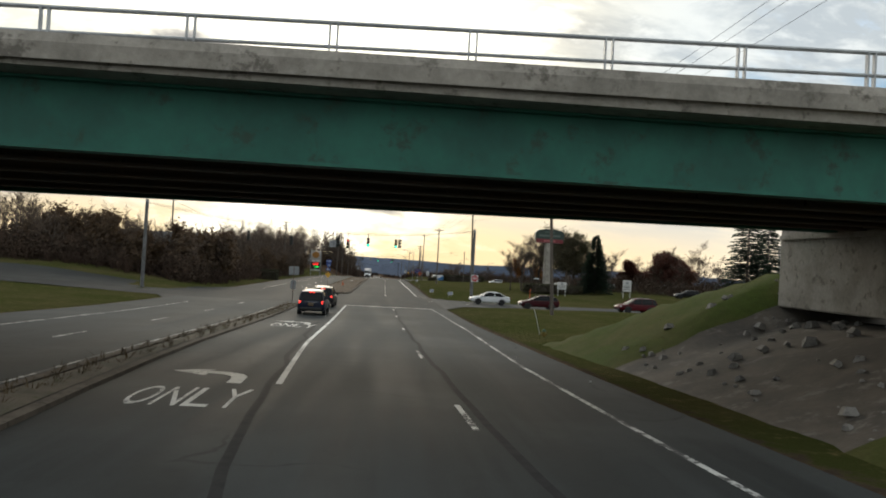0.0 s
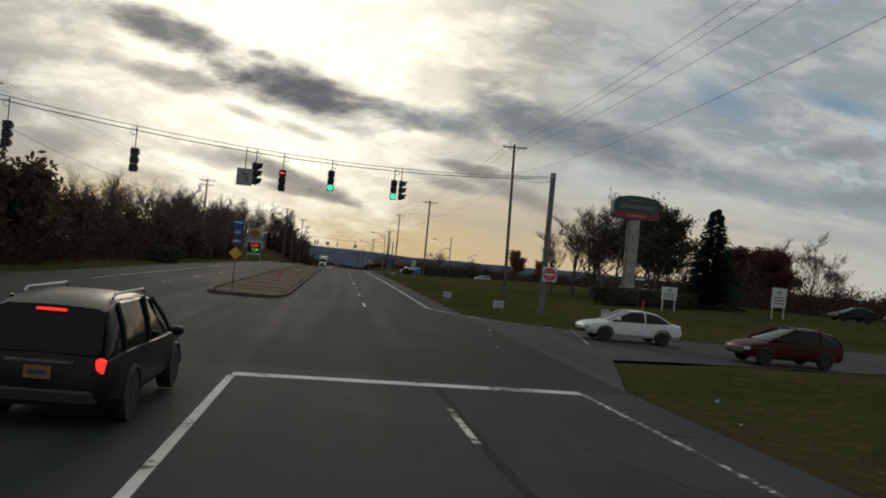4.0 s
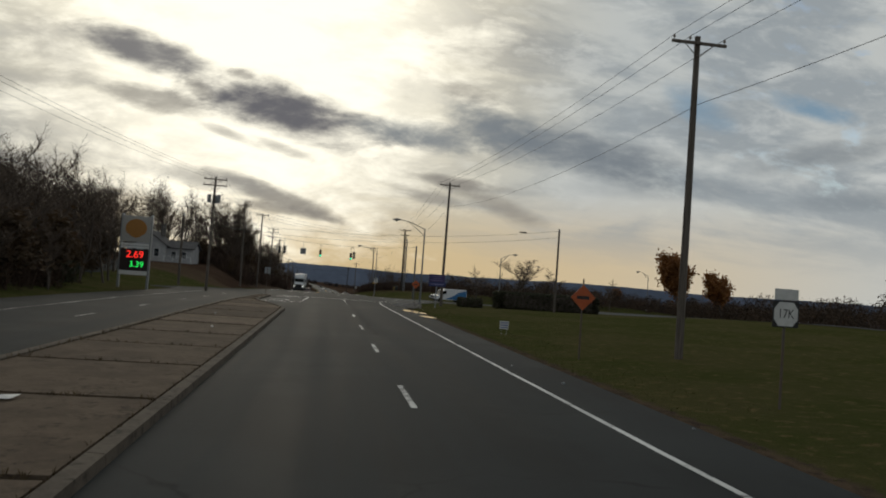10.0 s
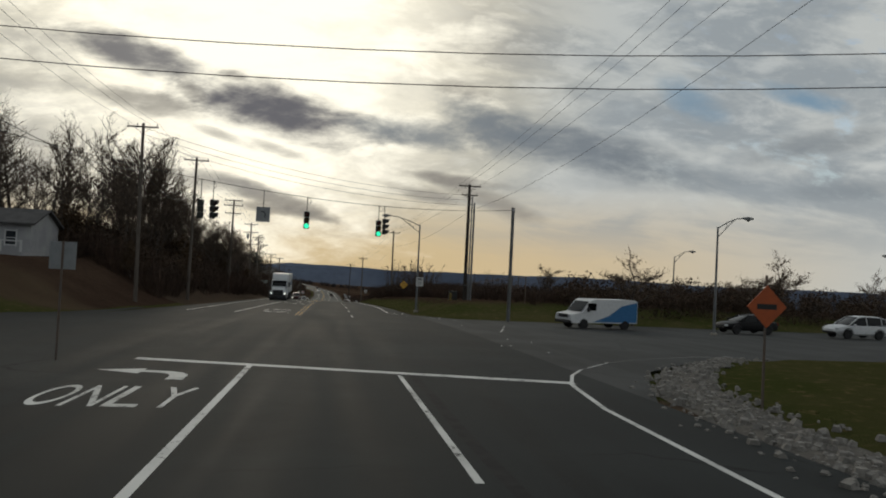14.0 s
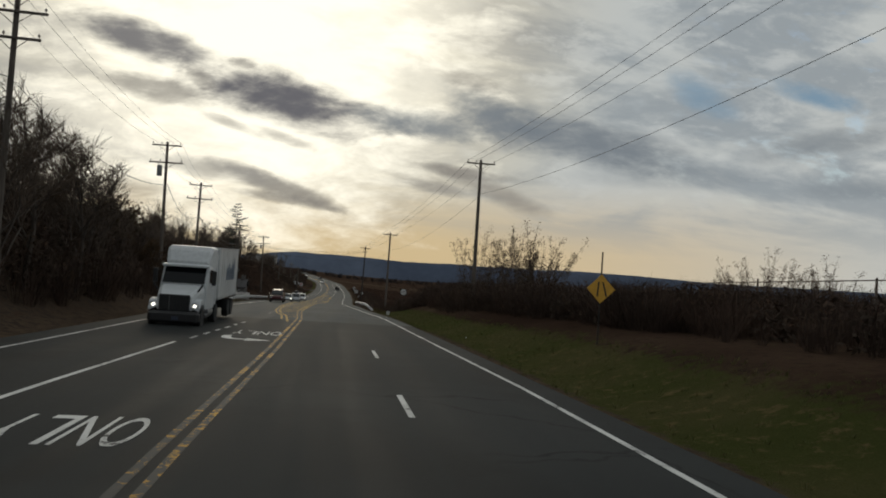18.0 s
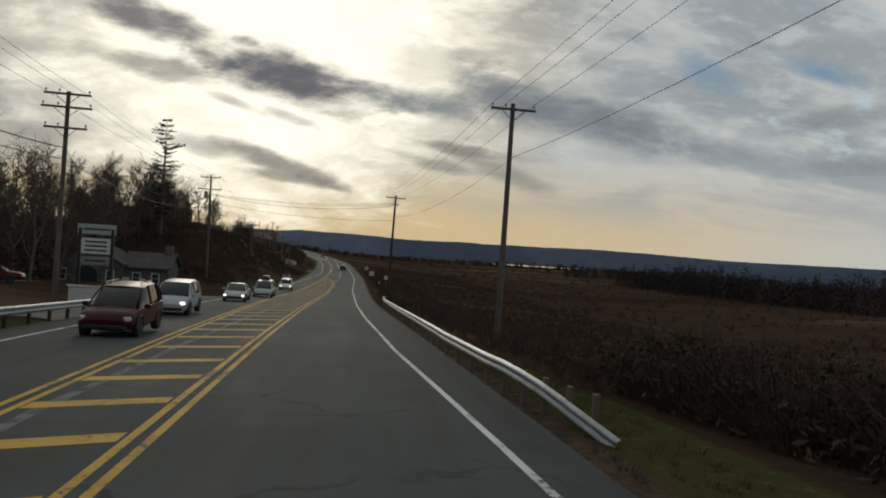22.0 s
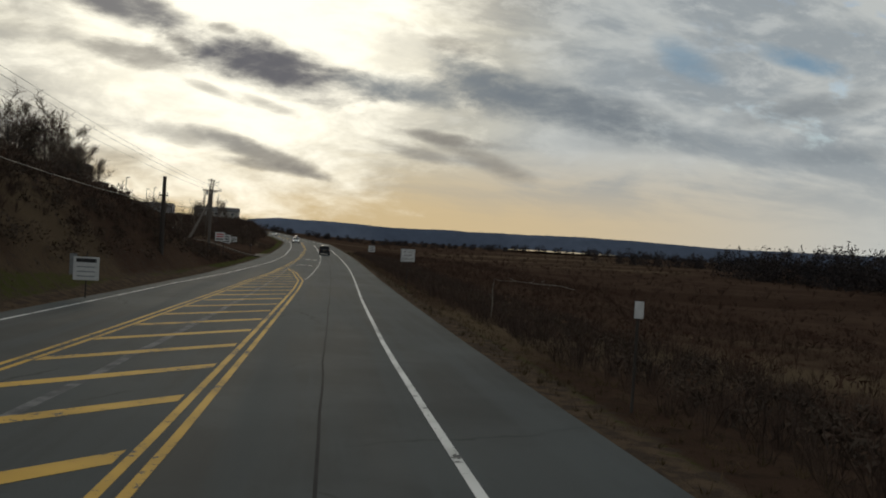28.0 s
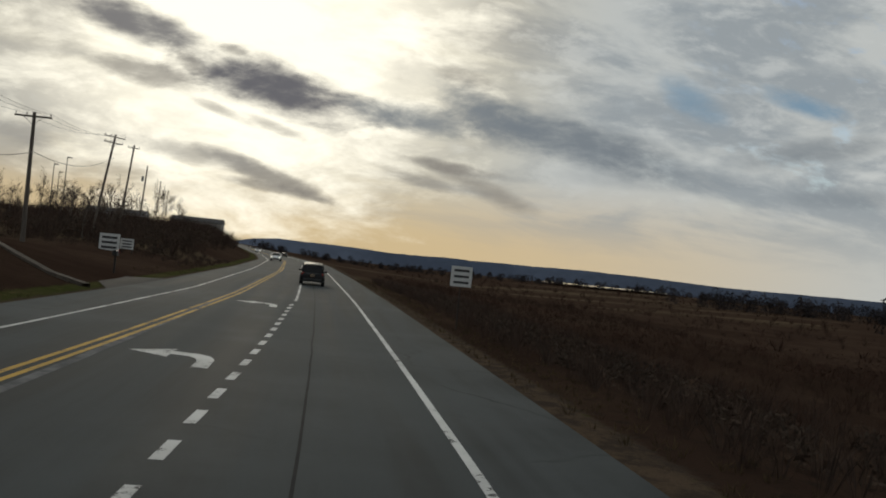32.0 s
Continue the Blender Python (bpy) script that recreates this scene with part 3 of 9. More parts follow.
def height(x, y):
    u, z0 = x - rx(y), rz(y)
    if u > 0:
        d = max(0.0, u - right_edge(y))
        near = lerp(d, [0, 1.5, 6, 34, 90], [-0.07, -0.06, 0.22, 0.1, -0.6]) - 0.02 * max(0, u - 97)
        drop = lerp(d, [0, 2.5, 6, 20, 60], [-0.07, -0.10, -0.75, -1.9, -4.0])
        near += (1.1 * step(d, 0.8, 5.5) + 0.3 * step(d, 6, 14)) * step(y, 278, 288) * (1 - step(y, 362, 390)) * (1 - step(d, 40, 70))
        near += 0.95 * step(d, 6, 34) * step(y, 104, 126) * (1 - step(y, 212, 238))
        cut = in_street(u, y) if u > 7 and 65 < y < 285 else 0.0
        near += (-0.12 - near) * cut
        k = step(y, 362, 394)
        z = z0 + near * (1 - k) + drop * k
        flat = lerp(y, [100, 130, 210, 250, 300, 345, 400, 600, 1200], [-1.5, -1.0, -1.3, -2.2, -3.6, -6.0, -13.0, -18.5, -19.0])
        z += (flat - z) * step(u, 30, 190)
    else:
        d = max(0.0, left_edge(y) - u)
        wide = lerp(y, [200, 255, 270, 300, 380, 460, 476, 555, 575], [24, 20, 9, 11, 11, 12, 8.5, 7.5, 12])
        z = z0 - 0.07 + lerp(y, BANK_Y, BANK_H) * step(d, 0.6, wide)
        z += 3.0 * step(d, wide, 160) * step(y, 60, 120)
        z += 10.0 * step(d, 150, 700)
    away = math.hypot(x, y - 450)
    z += (-95.0 - z) * step(away, 560, 1000) * step(max(abs(u) - 40, (y - 1150) * 2), 0, 160)
    far = max(abs(x) - 700, y - 1400, -200 - y, 0.0)
    return z + (noise.noise((x * 0.07, y * 0.07, 3.1)) * 0.12 + noise.noise((x * 0.4, y * 0.4, 1.7)) * 0.04) * step(max(u - right_edge(y), left_edge(y) - u), 0.3, 4.0) * (1 - (in_street(u, y) if u > 7 and 65 < y < 285 else 0.0)) - 0.004 * far


gx = [-4600, -2600, -1500, -900, -600, -400, -280, -200, -150, -115, -90, -75] + list(np.arange(-66, -21, 3.0)) + list(np.arange(-21, 21.1, 1.0)) + list(np.arange(23, 60, 3.0)) + [64, 72, 82, 95, 112, 135, 165, 205, 260, 330, 430, 560, 760, 1100, 1700, 2800, 4600]
gy = [-1800, -600, -300, -200, -140, -100, -76] + list(np.arange(-60, 700, 4.0)) + list(np.arange(700, 1000, 12.0)) + [1010, 1050, 1100, 1160, 1230, 1310, 1500, 1900, 2600, 3500, 4800]
gx, gy = [float(v) for v in gx], sorted({float(v) for v in gy + list(np.arange(66, 106, 1.0)) + list(np.arange(228, 288, 1.0))})
g = Geo()
g.strip([[(x, y, height(x, y)) for x in gx] for y in gy])
me = g.mesh("ground", GROUND, smooth="all")
cover, dirt = me.attributes.new("cover", "FLOAT", "POINT"), me.attributes.new("dirt", "FLOAT", "POINT")
cv, dv = [], []
for x, y, z in g.v:
    u = x - rx(y)
    dl, dr = left_edge(y) - u, u - right_edge(y)
    if u < 0:
        foot = 0.9 * step(y, 438, 450) * (1 - step(y, 512, 530))
        c = step(dl, 5 if y < 250 else 0.6 + foot, 9 if y < 250 else 2.4 + foot) * (step(y, 92, 110) * (1 - step(y, 192, 212)) + step(y, 258, 268) * (1 - step(y, 392, 402)) + step(y, 464, 474) * (1 - 0.3 * step(y, 553, 566) * (1 - step(dl, 1.5, 3.0))))
        d = 0.75 * step(dl, 1.6, 0.2) + (0.6 if 285 < y < 395 and dl < 6 else 0) + (0.45 * step(dl, 6, 3) if 440 < y < 560 else 0)
    else:
        c = 0.62 * step(y, 276, 290) * step(dr, 1.0, 5.0) + step(dr, 2.8 - 2.2 * step(y, 384, 400), 5.0 - 3.6 * step(y, 384, 400)) * step(y, 325, 345) + step(u, 80, 130) * step(y, 120, 200) + step(u, 26, 34) * step(y, 285, 300)
        d = 0.8 * step(dr, 1.3, 0.1) * (1 if y < 420 else 0.9) + (0.6 * step(dr, 2.2, 0.3) if y > 420 else 0) + (0.25 * step(dr, 3.0, 0.5) if 375 < y < 460 else 0)
    if u < 0:
        c += step(dl, 0.3 + foot, 1.6 + foot) * step(y, 398, 406) * (1 - step(y, 462, 472))
    cv.append(min(1.0, c))
    dv.append(min(1.0, d))
cover.data.foreach_set("value", cv)
dirt.data.foreach_set("value", dv)
ground = tagged(new("ground", me), "roadside ground of green grass, dirt and rust-brown dead brush", "ground", kind="structure")


# ---- carriageway ----
def nodes_between(a, b):
    lo, hi = min(a, b), max(a, b)
    ys = [lo] + [float(v) for v in _fy[(_fy > lo + 1e-4) & (_fy < hi - 1e-4)]] + [hi]
    return ys


road = tagged(new("road"), "worn grey asphalt highway with tar seams and painted lanes", "road", kind="structure")
for y0, y1, mat in ((-120, 71.0, ASPHALT), (71.0, 341.0, ASPHALT_OLD), (341.0, 1290, ASPHALT_NEW)):
    g = Geo()
    g.strip([[on(y, u, 0.0) for u in np.linspace(left_edge(y), right_edge(y), 9)] for y in nodes_between(y0, y1)])
    part("asphalt", g, mat, road, solid=False)

side_roads = tagged(new("side_road"), "grey asphalt side streets crossing at the two signals", "road", kind="structure")


def side_street(name, sign, near, far, reach, mat=ASPHALT_OLD):
    """A street that leaves the carriageway; near and far are rows of u and y for its two kerbs."""
    rows = []
    for u in np.linspace(near[0][0], reach, 30):
        a, b = lerp(u, [p[0] for p in near], [p[1] for p in near]), lerp(u, [p[0] for p in far], [p[1] for p in far])
        rows.append([Vector((rx(y) + sign * u, y, (rz(y) - 0.006) * (1 - step(u, 14, 30)) + (height(rx(y) + sign * u, y) + 0.07) * step(u, 14, 30))) for y in np.linspace(a, b, 12)])
    part(name, Geo().strip(rows), mat, side_roads, solid=False)


# the wet sheen on this street is put into a paler base tone
side_street("cross_street_east", 1, *STREETS[0], 88, asphalt_material("sheen_cross_asphalt", (0.060, 0.062, 0.062)))
lane_geo = Geo()
lane_geo.strip([[(rx(y) + u - 2.2, y - 2.0, max(height(rx(y) + u - 2.2, y - 2.0), height(rx(y) + u, y)) + 0.05), (rx(y) + u + 2.2, y + 2.0, max(height(rx(y) + u + 2.2, y + 2.0), height(rx(y) + u, y)) + 0.05)] for y, u in [(lerp(k, [0, 1, 2, 3, 4, 5, 6], [246, 222, 205, 196, 189, 182, 176]), lerp(k, [0, 1, 2, 3, 4, 5, 6], [41, 43, 47, 51.5, 60, 74, 92])) for k in np.arange(0, 6.01, 0.125)]])
tagged(new("lane", lane_geo.mesh("lane", ASPHALT_DARK)), "narrow grey asphalt lane behind the hotel lawn", "road", kind="structure")
side_street("cross_street_west", -1, [(16.8, 66), (19, 72), (26, 74), (80, 78)], [(16.8, 100), (19, 94), (26, 91), (80, 94)], 80)
# paler tone stands in for the sky's low-angle reflection on this asphalt
side_street("second_street_east", 1, *STREETS[1], 88, asphalt_material("sheen_side_asphalt", (0.060, 0.062, 0.062)))
side_street("second_street_west", -1, [(13.0, 232), (17.5, 238), (22, 242), (80, 244)], [(11.0, 284), (13, 274), (18, 268), (80, 264)], 80)
side_street("driveway", -1, [(9.0, 592), (11, 598), (26, 616), (60, 640)], [(9.0, 606), (11, 604), (26, 624), (60, 652)], 58, ASPHALT_DARK)
side_street("shop_forecourt", -1, [(10.4, 402), (12, 404), (30, 404), (40, 404)], [(10.4, 447), (12, 446), (30, 444), (40, 444)], 38, material("pale_gravel_lot", (0.165, 0.155, 0.14), (0.12, 0.112, 0.10), 0.5, 0.95, bump=0.4, bump_scale=12, third=(0.09, 0.082, 0.072), spec=0.05, coords="World"))


def stripe(name, pts, width, mat, label="", h=0.006, wob=0.0):
    """A painted line through rows of y and u."""
    ys = []
    for (a, _), (b, _) in zip(pts, pts[1:]):
        n = nodes_between(a, b)
        ys += n if b >= a else n[::-1]
    if pts[-1][0] < pts[0][0]:
        pts = pts[::-1]
        ys = sorted(ys)
    rows = []
    for y in dict.fromkeys(round(v, 3) for v in ys):
        u = lerp(y, [p[0] for p in pts], [p[1] for p in pts]) + wob * noise.noise((y * 0.3, 0, 7))
        rows.append([on(y, u - width / 2, h), on(y, u + width / 2, h)])
    if len(rows) > 1:
        return part(name, Geo().strip(rows), mat, road, label, solid=False)


def bar(name, a, b, width, mat, h=0.006):
    """A painted bar across the road from (y, u) to (y, u)."""
    n = max(3, int(abs(a[1] - b[1]) / 0.5))
    rows = []
    for i in range(n + 1):
        y, u = a[0] + (b[0] - a[0]) * i / n, a[1] + (b[1] - a[1]) * i / n
        rows.append([on(y - width / 2, u, h), on(y, u, h + 0.001), on(y + width / 2, u, h)])
    return part(name, Geo().strip(rows), mat, road, solid=False)


# first approach
stripe("edge_line", [(-40, 5.4), (10, 5.4), (25, 5.5), (45, 6.1), (58, 6.1), (70.4, 5.9)], 0.13, PAINT_OLD)
stripe("turn_lane_line", [(18, -1.5), (30, -1.8), (69.4, -1.8)], 0.15, PAINT)
bar("stop_line", (69.6, -1.8), (70.6, 5.9), 0.45, PAINT)
for y in (-25.0, -11.5, 1.5, 14.7, 27.4, 42.4, 56.0, 66.0):
    stripe("lane_dash", [(y - 1.4, 2.36), (y + 1.4, 2.36)], 0.12, PAINT_OLD)
for y in np.arange(-20, 64, 11.8):
    stripe("lane_dash", [(y, -10.1), (y + 3, -10.1)], 0.12, PAINT_OLD)
stripe("edge_line", [(-40, -13.8), (62, -13.8)], 0.12, PAINT_OLD)
stripe("edge_line", [(-40, -6.9), (60, -6.9)], 0.12, PAINT_OLD)
bar("stop_line", (92.5, 12.5), (84.0, 10.6), 0.4, PAINT_OLD)
# between the signals
part("edge_line", Geo().strip([[on(y, u - 0.06, 0.006), on(y + 0.12, u + 0.06, 0.006)] for y, u in [(91.9, 11.4), (92.6, 10.2), (93.6, 9.0), (94.8, 7.8), (96.6, 6.7), (99.4, 5.85)]]), PAINT_OLD, road, solid=False)
stripe("edge_line", [(99.4, 5.8), (125, 5.8), (160, 5.52), (200, 5.35), (222, 5.45), (231, 5.75), (235, 6.3)], 0.13, PAINT, wob=0.02)
for i in (0, 1, 2, 3, 4, 5, 6, 7, 8, 9, 11):
    y = 97.4 + 10.9 * i
    stripe("lane_dash", [(y - 1.55, 1.9), (y + 1.55, 1.9)], 0.13, PAINT_OLD if i % 3 else PAINT)
stripe("lane_line", [(224.9, 1.9), (235.8, 1.9)], 0.12, PAINT)
for y in np.arange(102, 236, 11.2):
    stripe("lane_dash", [(y, -10.2), (y + 3, -10.2)], 0.12, PAINT_OLD)
stripe("edge_line", [(100, -13.6), (236, -13.6)], 0.12, PAINT_OLD)
stripe("turn_lane_line", [(219, -2.15), (237.0, -2.05)], 0.15, PAINT)
stripe("turn_lane_line", [(215, -2.25), (217.6, -2.2)], 0.15, PAINT_OLD)
bar("stop_line", (238.0, -5.2), (235.2, 6.45), 0.5, PAINT)
part("edge_line", Geo().strip([[on(y, u - 0.07, 0.006), on(y + 0.1, u + 0.07, 0.006)] for y, u in [(235.2, 6.4), (237, 7.0), (238.6, 7.8), (241.3, 9.7), (243.9, 12.8), (246, 17.0)]]), PAINT, road, solid=False)
bar("stop_line", (266, 11.6), (258, 9.6), 0.45, PAINT_OLD)
# beyond the second signal
part("edge_line", Geo().strip([[on(y, u - 0.07, 0.006), on(y + 0.1, u + 0.07, 0.006)] for y, u in [(273.8, 9.6), (274.6, 8.9), (276.3, 7.9), (278.2, 6.7), (280, 5.75), (283.5, 5.0)]]), PAINT_OLD, road, solid=False)
stripe("edge_line", [(283, 5.05), (300, 5.3), (312, 5.2), (333, 4.5), (350, 4.0), (360, 3.6), (375, 3.0), (385, 2.65), (397, 2.17), (417, 1.90), (438, 1.90), (455, 1.95), (480, 1.86), (490, 1.78), (503, 1.72), (522, 1.74), (540, 1.92), (565, 2.15), (600, 2.2), (900, 2.2)], 0.14, PAINT, wob=0.015)
for y in (272.4, 283.4, 295.2, 308.2, 320.0):
    stripe("lane_dash", [(y - 1.5, 1.67), (y + 1.5, 1.67)], 0.13, PAINT)
stripe("double_yellow", [(270, -2.02), (303, -2.03), (320, -1.85), (342, -1.85), (360, -2.52)], 0.14, YELLOW_WORN)
stripe("double_yellow", [(360, -2.52), (400, -2.35), (440, -2.1), (490, -1.85), (530, -2.05), (541, -2.2), (548, -2.75), (555, -3.3), (560, -3.95), (564, -4.5)], 0.14, YELLOW)
stripe("double_yellow", [(270, -2.32), (303, -2.33), (320, -2.15), (342, -2.15), (360, -2.82)], 0.14, YELLOW_WORN)
stripe("double_yellow", [(360, -2.82), (400, -2.65), (440, -2.4), (490, -2.15), (530, -2.35), (541, -2.55), (548, -3.1), (555, -3.6), (560, -4.2), (564, -4.55)], 0.14, YELLOW)
stripe("double_yellow", [(339, -2.55), (347, -3.1), (351, -3.7), (358, -4.3), (375, -4.95), (414, -5.55), (445, -6.3), (470, -6.6), (495, -6.1), (540, -5.8), (564, -5.0), (598, -3.9), (640, -3.2), (900, -3.2)], 0.13, YELLOW)
stripe("double_yellow", [(342, -3.1), (347, -3.4), (351, -4.0), (358, -4.6), (375, -5.25), (414, -5.85), (445, -6.6), (470, -6.9), (495, -6.4), (540, -6.1), (564, -5.3), (598, -4.2), (640, -3.5), (900, -3.5)], 0.13, YELLOW)
stripe("turn_lane_line", [(272, -6.6), (279, -6.45), (310, -5.9), (321, -5.55)], 0.14, PAINT)
for y in np.arange(323, 336, 2.4):
    stripe("lane_dash", [(y, -5.35 + (y - 323) * 0.05), (y + 1.2, -5.3 + (y - 323) * 0.05)], 0.13, PAINT)
stripe("edge_line", [(272, -9.9), (300, -9.5), (347, -9.4), (375, -9.3), (415, -9.45), (440, -9.7), (470, -10.2), (505, -9.8), (530, -9.7), (556, -8.6), (576, -7.35), (600, -6.5), (640, -6.3), (900, -6.3)], 0.12, PAINT)
hy = 391.67 - 14 * 3.27
while hy < 560:
    r = lerp(hy, [342, 360, 400, 440, 490, 530, 541, 548, 555, 564], [-2.3, -2.95, -2.78, -2.55, -2.3, -2.5, -2.7, -3.3, -3.8, -4.7])
    far = hy - lerp(hy, [395, 437, 508], [0.47, 0.93, 1.05]) * lerp(hy, [347, 375, 414, 445, 470, 495, 540, 564], [0.7, 2.0, 2.8, 3.7, 4.1, 3.7, 3.1, 0.4])
    l = lerp(far, [342, 347, 351, 358, 375, 414, 445, 470, 495, 540, 564], [-2.9, -3.0, -3.6, -4.2, -4.85, -5.45, -6.2, -6.5, -6.0, -5.7, -4.75])
    if r - l > 0.5:
        part("hatch_bar", Geo().strip([[on(hy + (far - hy) * k - 0.32, r + (l - r) * k, 0.005), on(hy + (far - hy) * k + 0.32, r + (l - r) * k, 0.005)] for k in (0, 0.2, 0.4, 0.6, 0.8, 1)]), YELLOW_OLD if hy < 356 else YELLOW, road, solid=False)
    hy += 3.27 if hy < 391 else (3.73 if hy < 406 else (3.86 if hy < 433 else (3.76 if hy < 440 else (4.2 if hy < 453 else 3.92))))
for i in range(26):
    y = 543.9 + 1.93 * i
    u = lerp(y, [544, 564, 580, 600], [-2.1, -1.6, -1.25, -0.95])
    stripe("dotted_line", [(y, u - 0.02), (y + 0.95, u + 0.02)], 0.17, PAINT)
stripe("turn_lane_line", [(596, -0.95), (680, -0.6)], 0.14, PAINT)
SEAM2 = material("pale_seam", (0.17, 0.17, 0.17), (0.08, 0.082, 0.085), 2.0, 0.95, spec=0.1, coords="World")
stripe("tar_seam", [(348, -4.4), (380, -4.7), (420, -4.3), (470, -4.4), (520, -4.3), (560, -4.6), (620, -4.1)], 0.22, SEAM2, h=0.004, wob=0.12)

SEAM = material("tar_seam", (0.022, 0.022, 0.023), (0.03, 0.03, 0.03), 3.0, 0.92, spec=0.1, coords="World")
stripe("tar_seam", [(2, 2.75), (30, 2.55), (70, 2.45)], 0.16, SEAM, h=0.004, wob=0.15)
stripe("tar_seam", [(2, -1.15), (25, -1.9), (45, -2.5)], 0.16, SEAM, h=0.004, wob=0.3)
stripe("tar_seam", [(180, 2.35), (236, 2.25)], 0.22, SEAM, h=0.004, wob=0.2)
stripe("tar_seam", [(450, 0.05), (556, -0.05), (640, 0.1)], 0.045, SEAM, h=0.004, wob=0.07)


# ---- lettering and arrows on the asphalt ----
def letters(y, u, length, width, flip=False):
    """ONLY, drawn long for drivers. flip: for the other direction."""
    ob = tagged(new("road_word"), "worn white word ONLY painted on the turn lane", "road marking", kind="structure")
    w = width / 4.6
    for i, ch in enumerate("ONLY"):
        c = bpy.data.curves.new("letter", "FONT")
        c.body, c.size, c.align_x, c.align_y = ch, 1.0, "CENTER", "CENTER"
        t = bpy.data.objects.new("letter", c)
        me = bpy.data.meshes.new_from_object(t)
        bpy.data.objects.remove(t)
        xs, zs = [v.co.x for v in me.vertices], [v.co.y for v in me.vertices]
        cx, cz, sx, sz = (min(xs) + max(xs)) / 2, (min(zs) + max(zs)) / 2, max(xs) - min(xs), max(zs) - min(zs)
        k = (i - 1.5) * w * 1.2
        for v in me.vertices:
            a, b = (v.co.x - cx) / sx * w + k, (v.co.y - cz) / sz * length
            a, b = (-a, -b) if flip else (a, b)
            v.co = on(y + b, u + a, 0.008)
        me.materials.append(PAINT)
        part("letter", me, None, ob)
    return ob


def arrow(y, u, size, flip=False, label="worn white left-turn arrow painted on the turn lane"):
    """A bent arrow pointing left for its driver."""
    pts = [(0.35, -0.95), (0.62, -0.95), (0.60, -0.2), (0.48, 0.10), (0.25, 0.28), (-0.20, 0.36), (-0.20, 0.62), (-0.95, 0.24), (-0.20, -0.22), (-0.20, 0.06), (0.12, 0.0), (0.27, -0.16), (0.34, -0.4)]
    sx, sy = size
    vs = [on(y + (-b if flip else b) * sy / 1.6, u + (-a if flip else a) * sx / 1.6, 0.008) for a, b in pts]
    gm = Geo().add(vs, [(0, 1, 2, 12), (2, 3, 11, 12), (3, 4, 10, 11), (4, 5, 9, 10), (5, 6, 7, 8, 9)])
    ob = part("turn_arrow", gm, PAINT, solid=False)
    return tagged(ob, label, "road marking", kind="structure")


letters(15.7, -3.0, 2.4, 2.2)
arrow(19.3, -3.1, (2.0, 2.5))
letters(40.5, -3.4, 2.6, 2.2)
arrow(43.4, -3.45, (2.1, 2.5))
letters(215.7, -3.95, 2.5, 2.6)
arrow(220.3, -4.15, (2.2, 2.6))
letters(231.2, -4.0, 2.6, 2.75)
arrow(234.9, -4.1, (2.3, 2.0))
letters(279.8, -4.15, 2.3, 2.1, True)
arrow(275.4, -4.15, (2.1, 2.5), True)
letters(304.4, -3.9, 2.3, 2.2, True)
letters(327.8, -3.25, 2.3, 2.1, True)
arrow(324.0, -3.6, (2.1, 2.5), True)
arrow(573.6, -2.8, (2.0, 2.6))
arrow(592.0, -2.4, (2.0, 2.6))

# ---- raised medians ----
median = tagged(new("median"), "raised median of cracked tan concrete slabs with stone kerbs", "median", kind="structure")


def curb_run(pts, width=0.28, h=0.15):
    """Kerb stones along rows of y and u, each a piece."""
    for (ya, ua), (yb, ub) in zip(pts, pts[1:]):
        n = max(1, int(math.hypot(yb - ya, ub - ua) / 3.05))
        for i in range(n):
            a = on(ya + (yb - ya) * i / n, ua + (ub - ua) * i / n)
            b = on(ya + (yb - ya) * (i + 1) / n, ua + (ub - ua) * (i + 1) / n)
            d = (b - a).normalized()
            s = Vector((d.y, -d.x, 0)) * width / 2
            a, b = a + d * 0.012, b - d * 0.012
            vs = []
            for p in (a, b):
                vs += [p + s + Vector((0, 0, -0.1)), p + s * 0.86 + Vector((0, 0, h)), p - s * 0.8 + Vector((0, 0, h + 0.012)), p - s + Vector((0, 0, -0.1))]
            part("curb_stone", Geo().add(vs, [(0, 1, 2, 3), (7, 6, 5, 4), (0, 4, 5, 1), (1, 5, 6, 2), (2, 6, 7, 3)]), CURB, median)


JOINTS = []


def slab_field(y0, y1, inner, outer, cross):
    """Concrete slabs between two lines (functions of y); joints run from side to side."""
    y, k = y0, 0
    while y < y1 - 1:
        size = min(lerp(noise.noise((y, 2.2, 0)), [-0.5, 0.5], [4.2, 5.8]), y1 - y)
        n = cross if k % 3 else 1
        for i in range(n):
            f0, f1 = i / n, (i + 1) / n
            ya, yb = y + 0.10, y + size - 0.10
            e = 0.03
            dz_ = noise.noise((y * 3.1, i * 5.0, 1)) * 0.03
            c = []
            for yy in (ya, (ya + yb) / 2, yb):
                a, b = inner(yy), outer(yy)
                c.append((yy, b + (a - b) * f0 + e, b + (a - b) * f1 - e))
            rows = [[on(yy, p, 0.13 + dz_ * (1 if j else 0.3)) for p in np.linspace(a, b, 4)] for j, (yy, a, b) in enumerate(c)]
            gm = Geo().strip(rows)
            rim = [rows[0][j] for j in range(4)] + [rows[1][3], rows[2][3]] + [rows[2][j] for j in (2, 1, 0)] + [rows[1][0]]
            low = [p - Vector((0, 0, 0.2)) for p in rim]
            gm.add(rim + low, [(j, (j + 1) % 10, 10 + (j + 1) % 10, 10 + j) for j in range(10)])
            part("slab", gm, SLAB, median, solid=False)
        JOINTS.append((y, inner(y), outer(y)))
        y += size
        k += 1


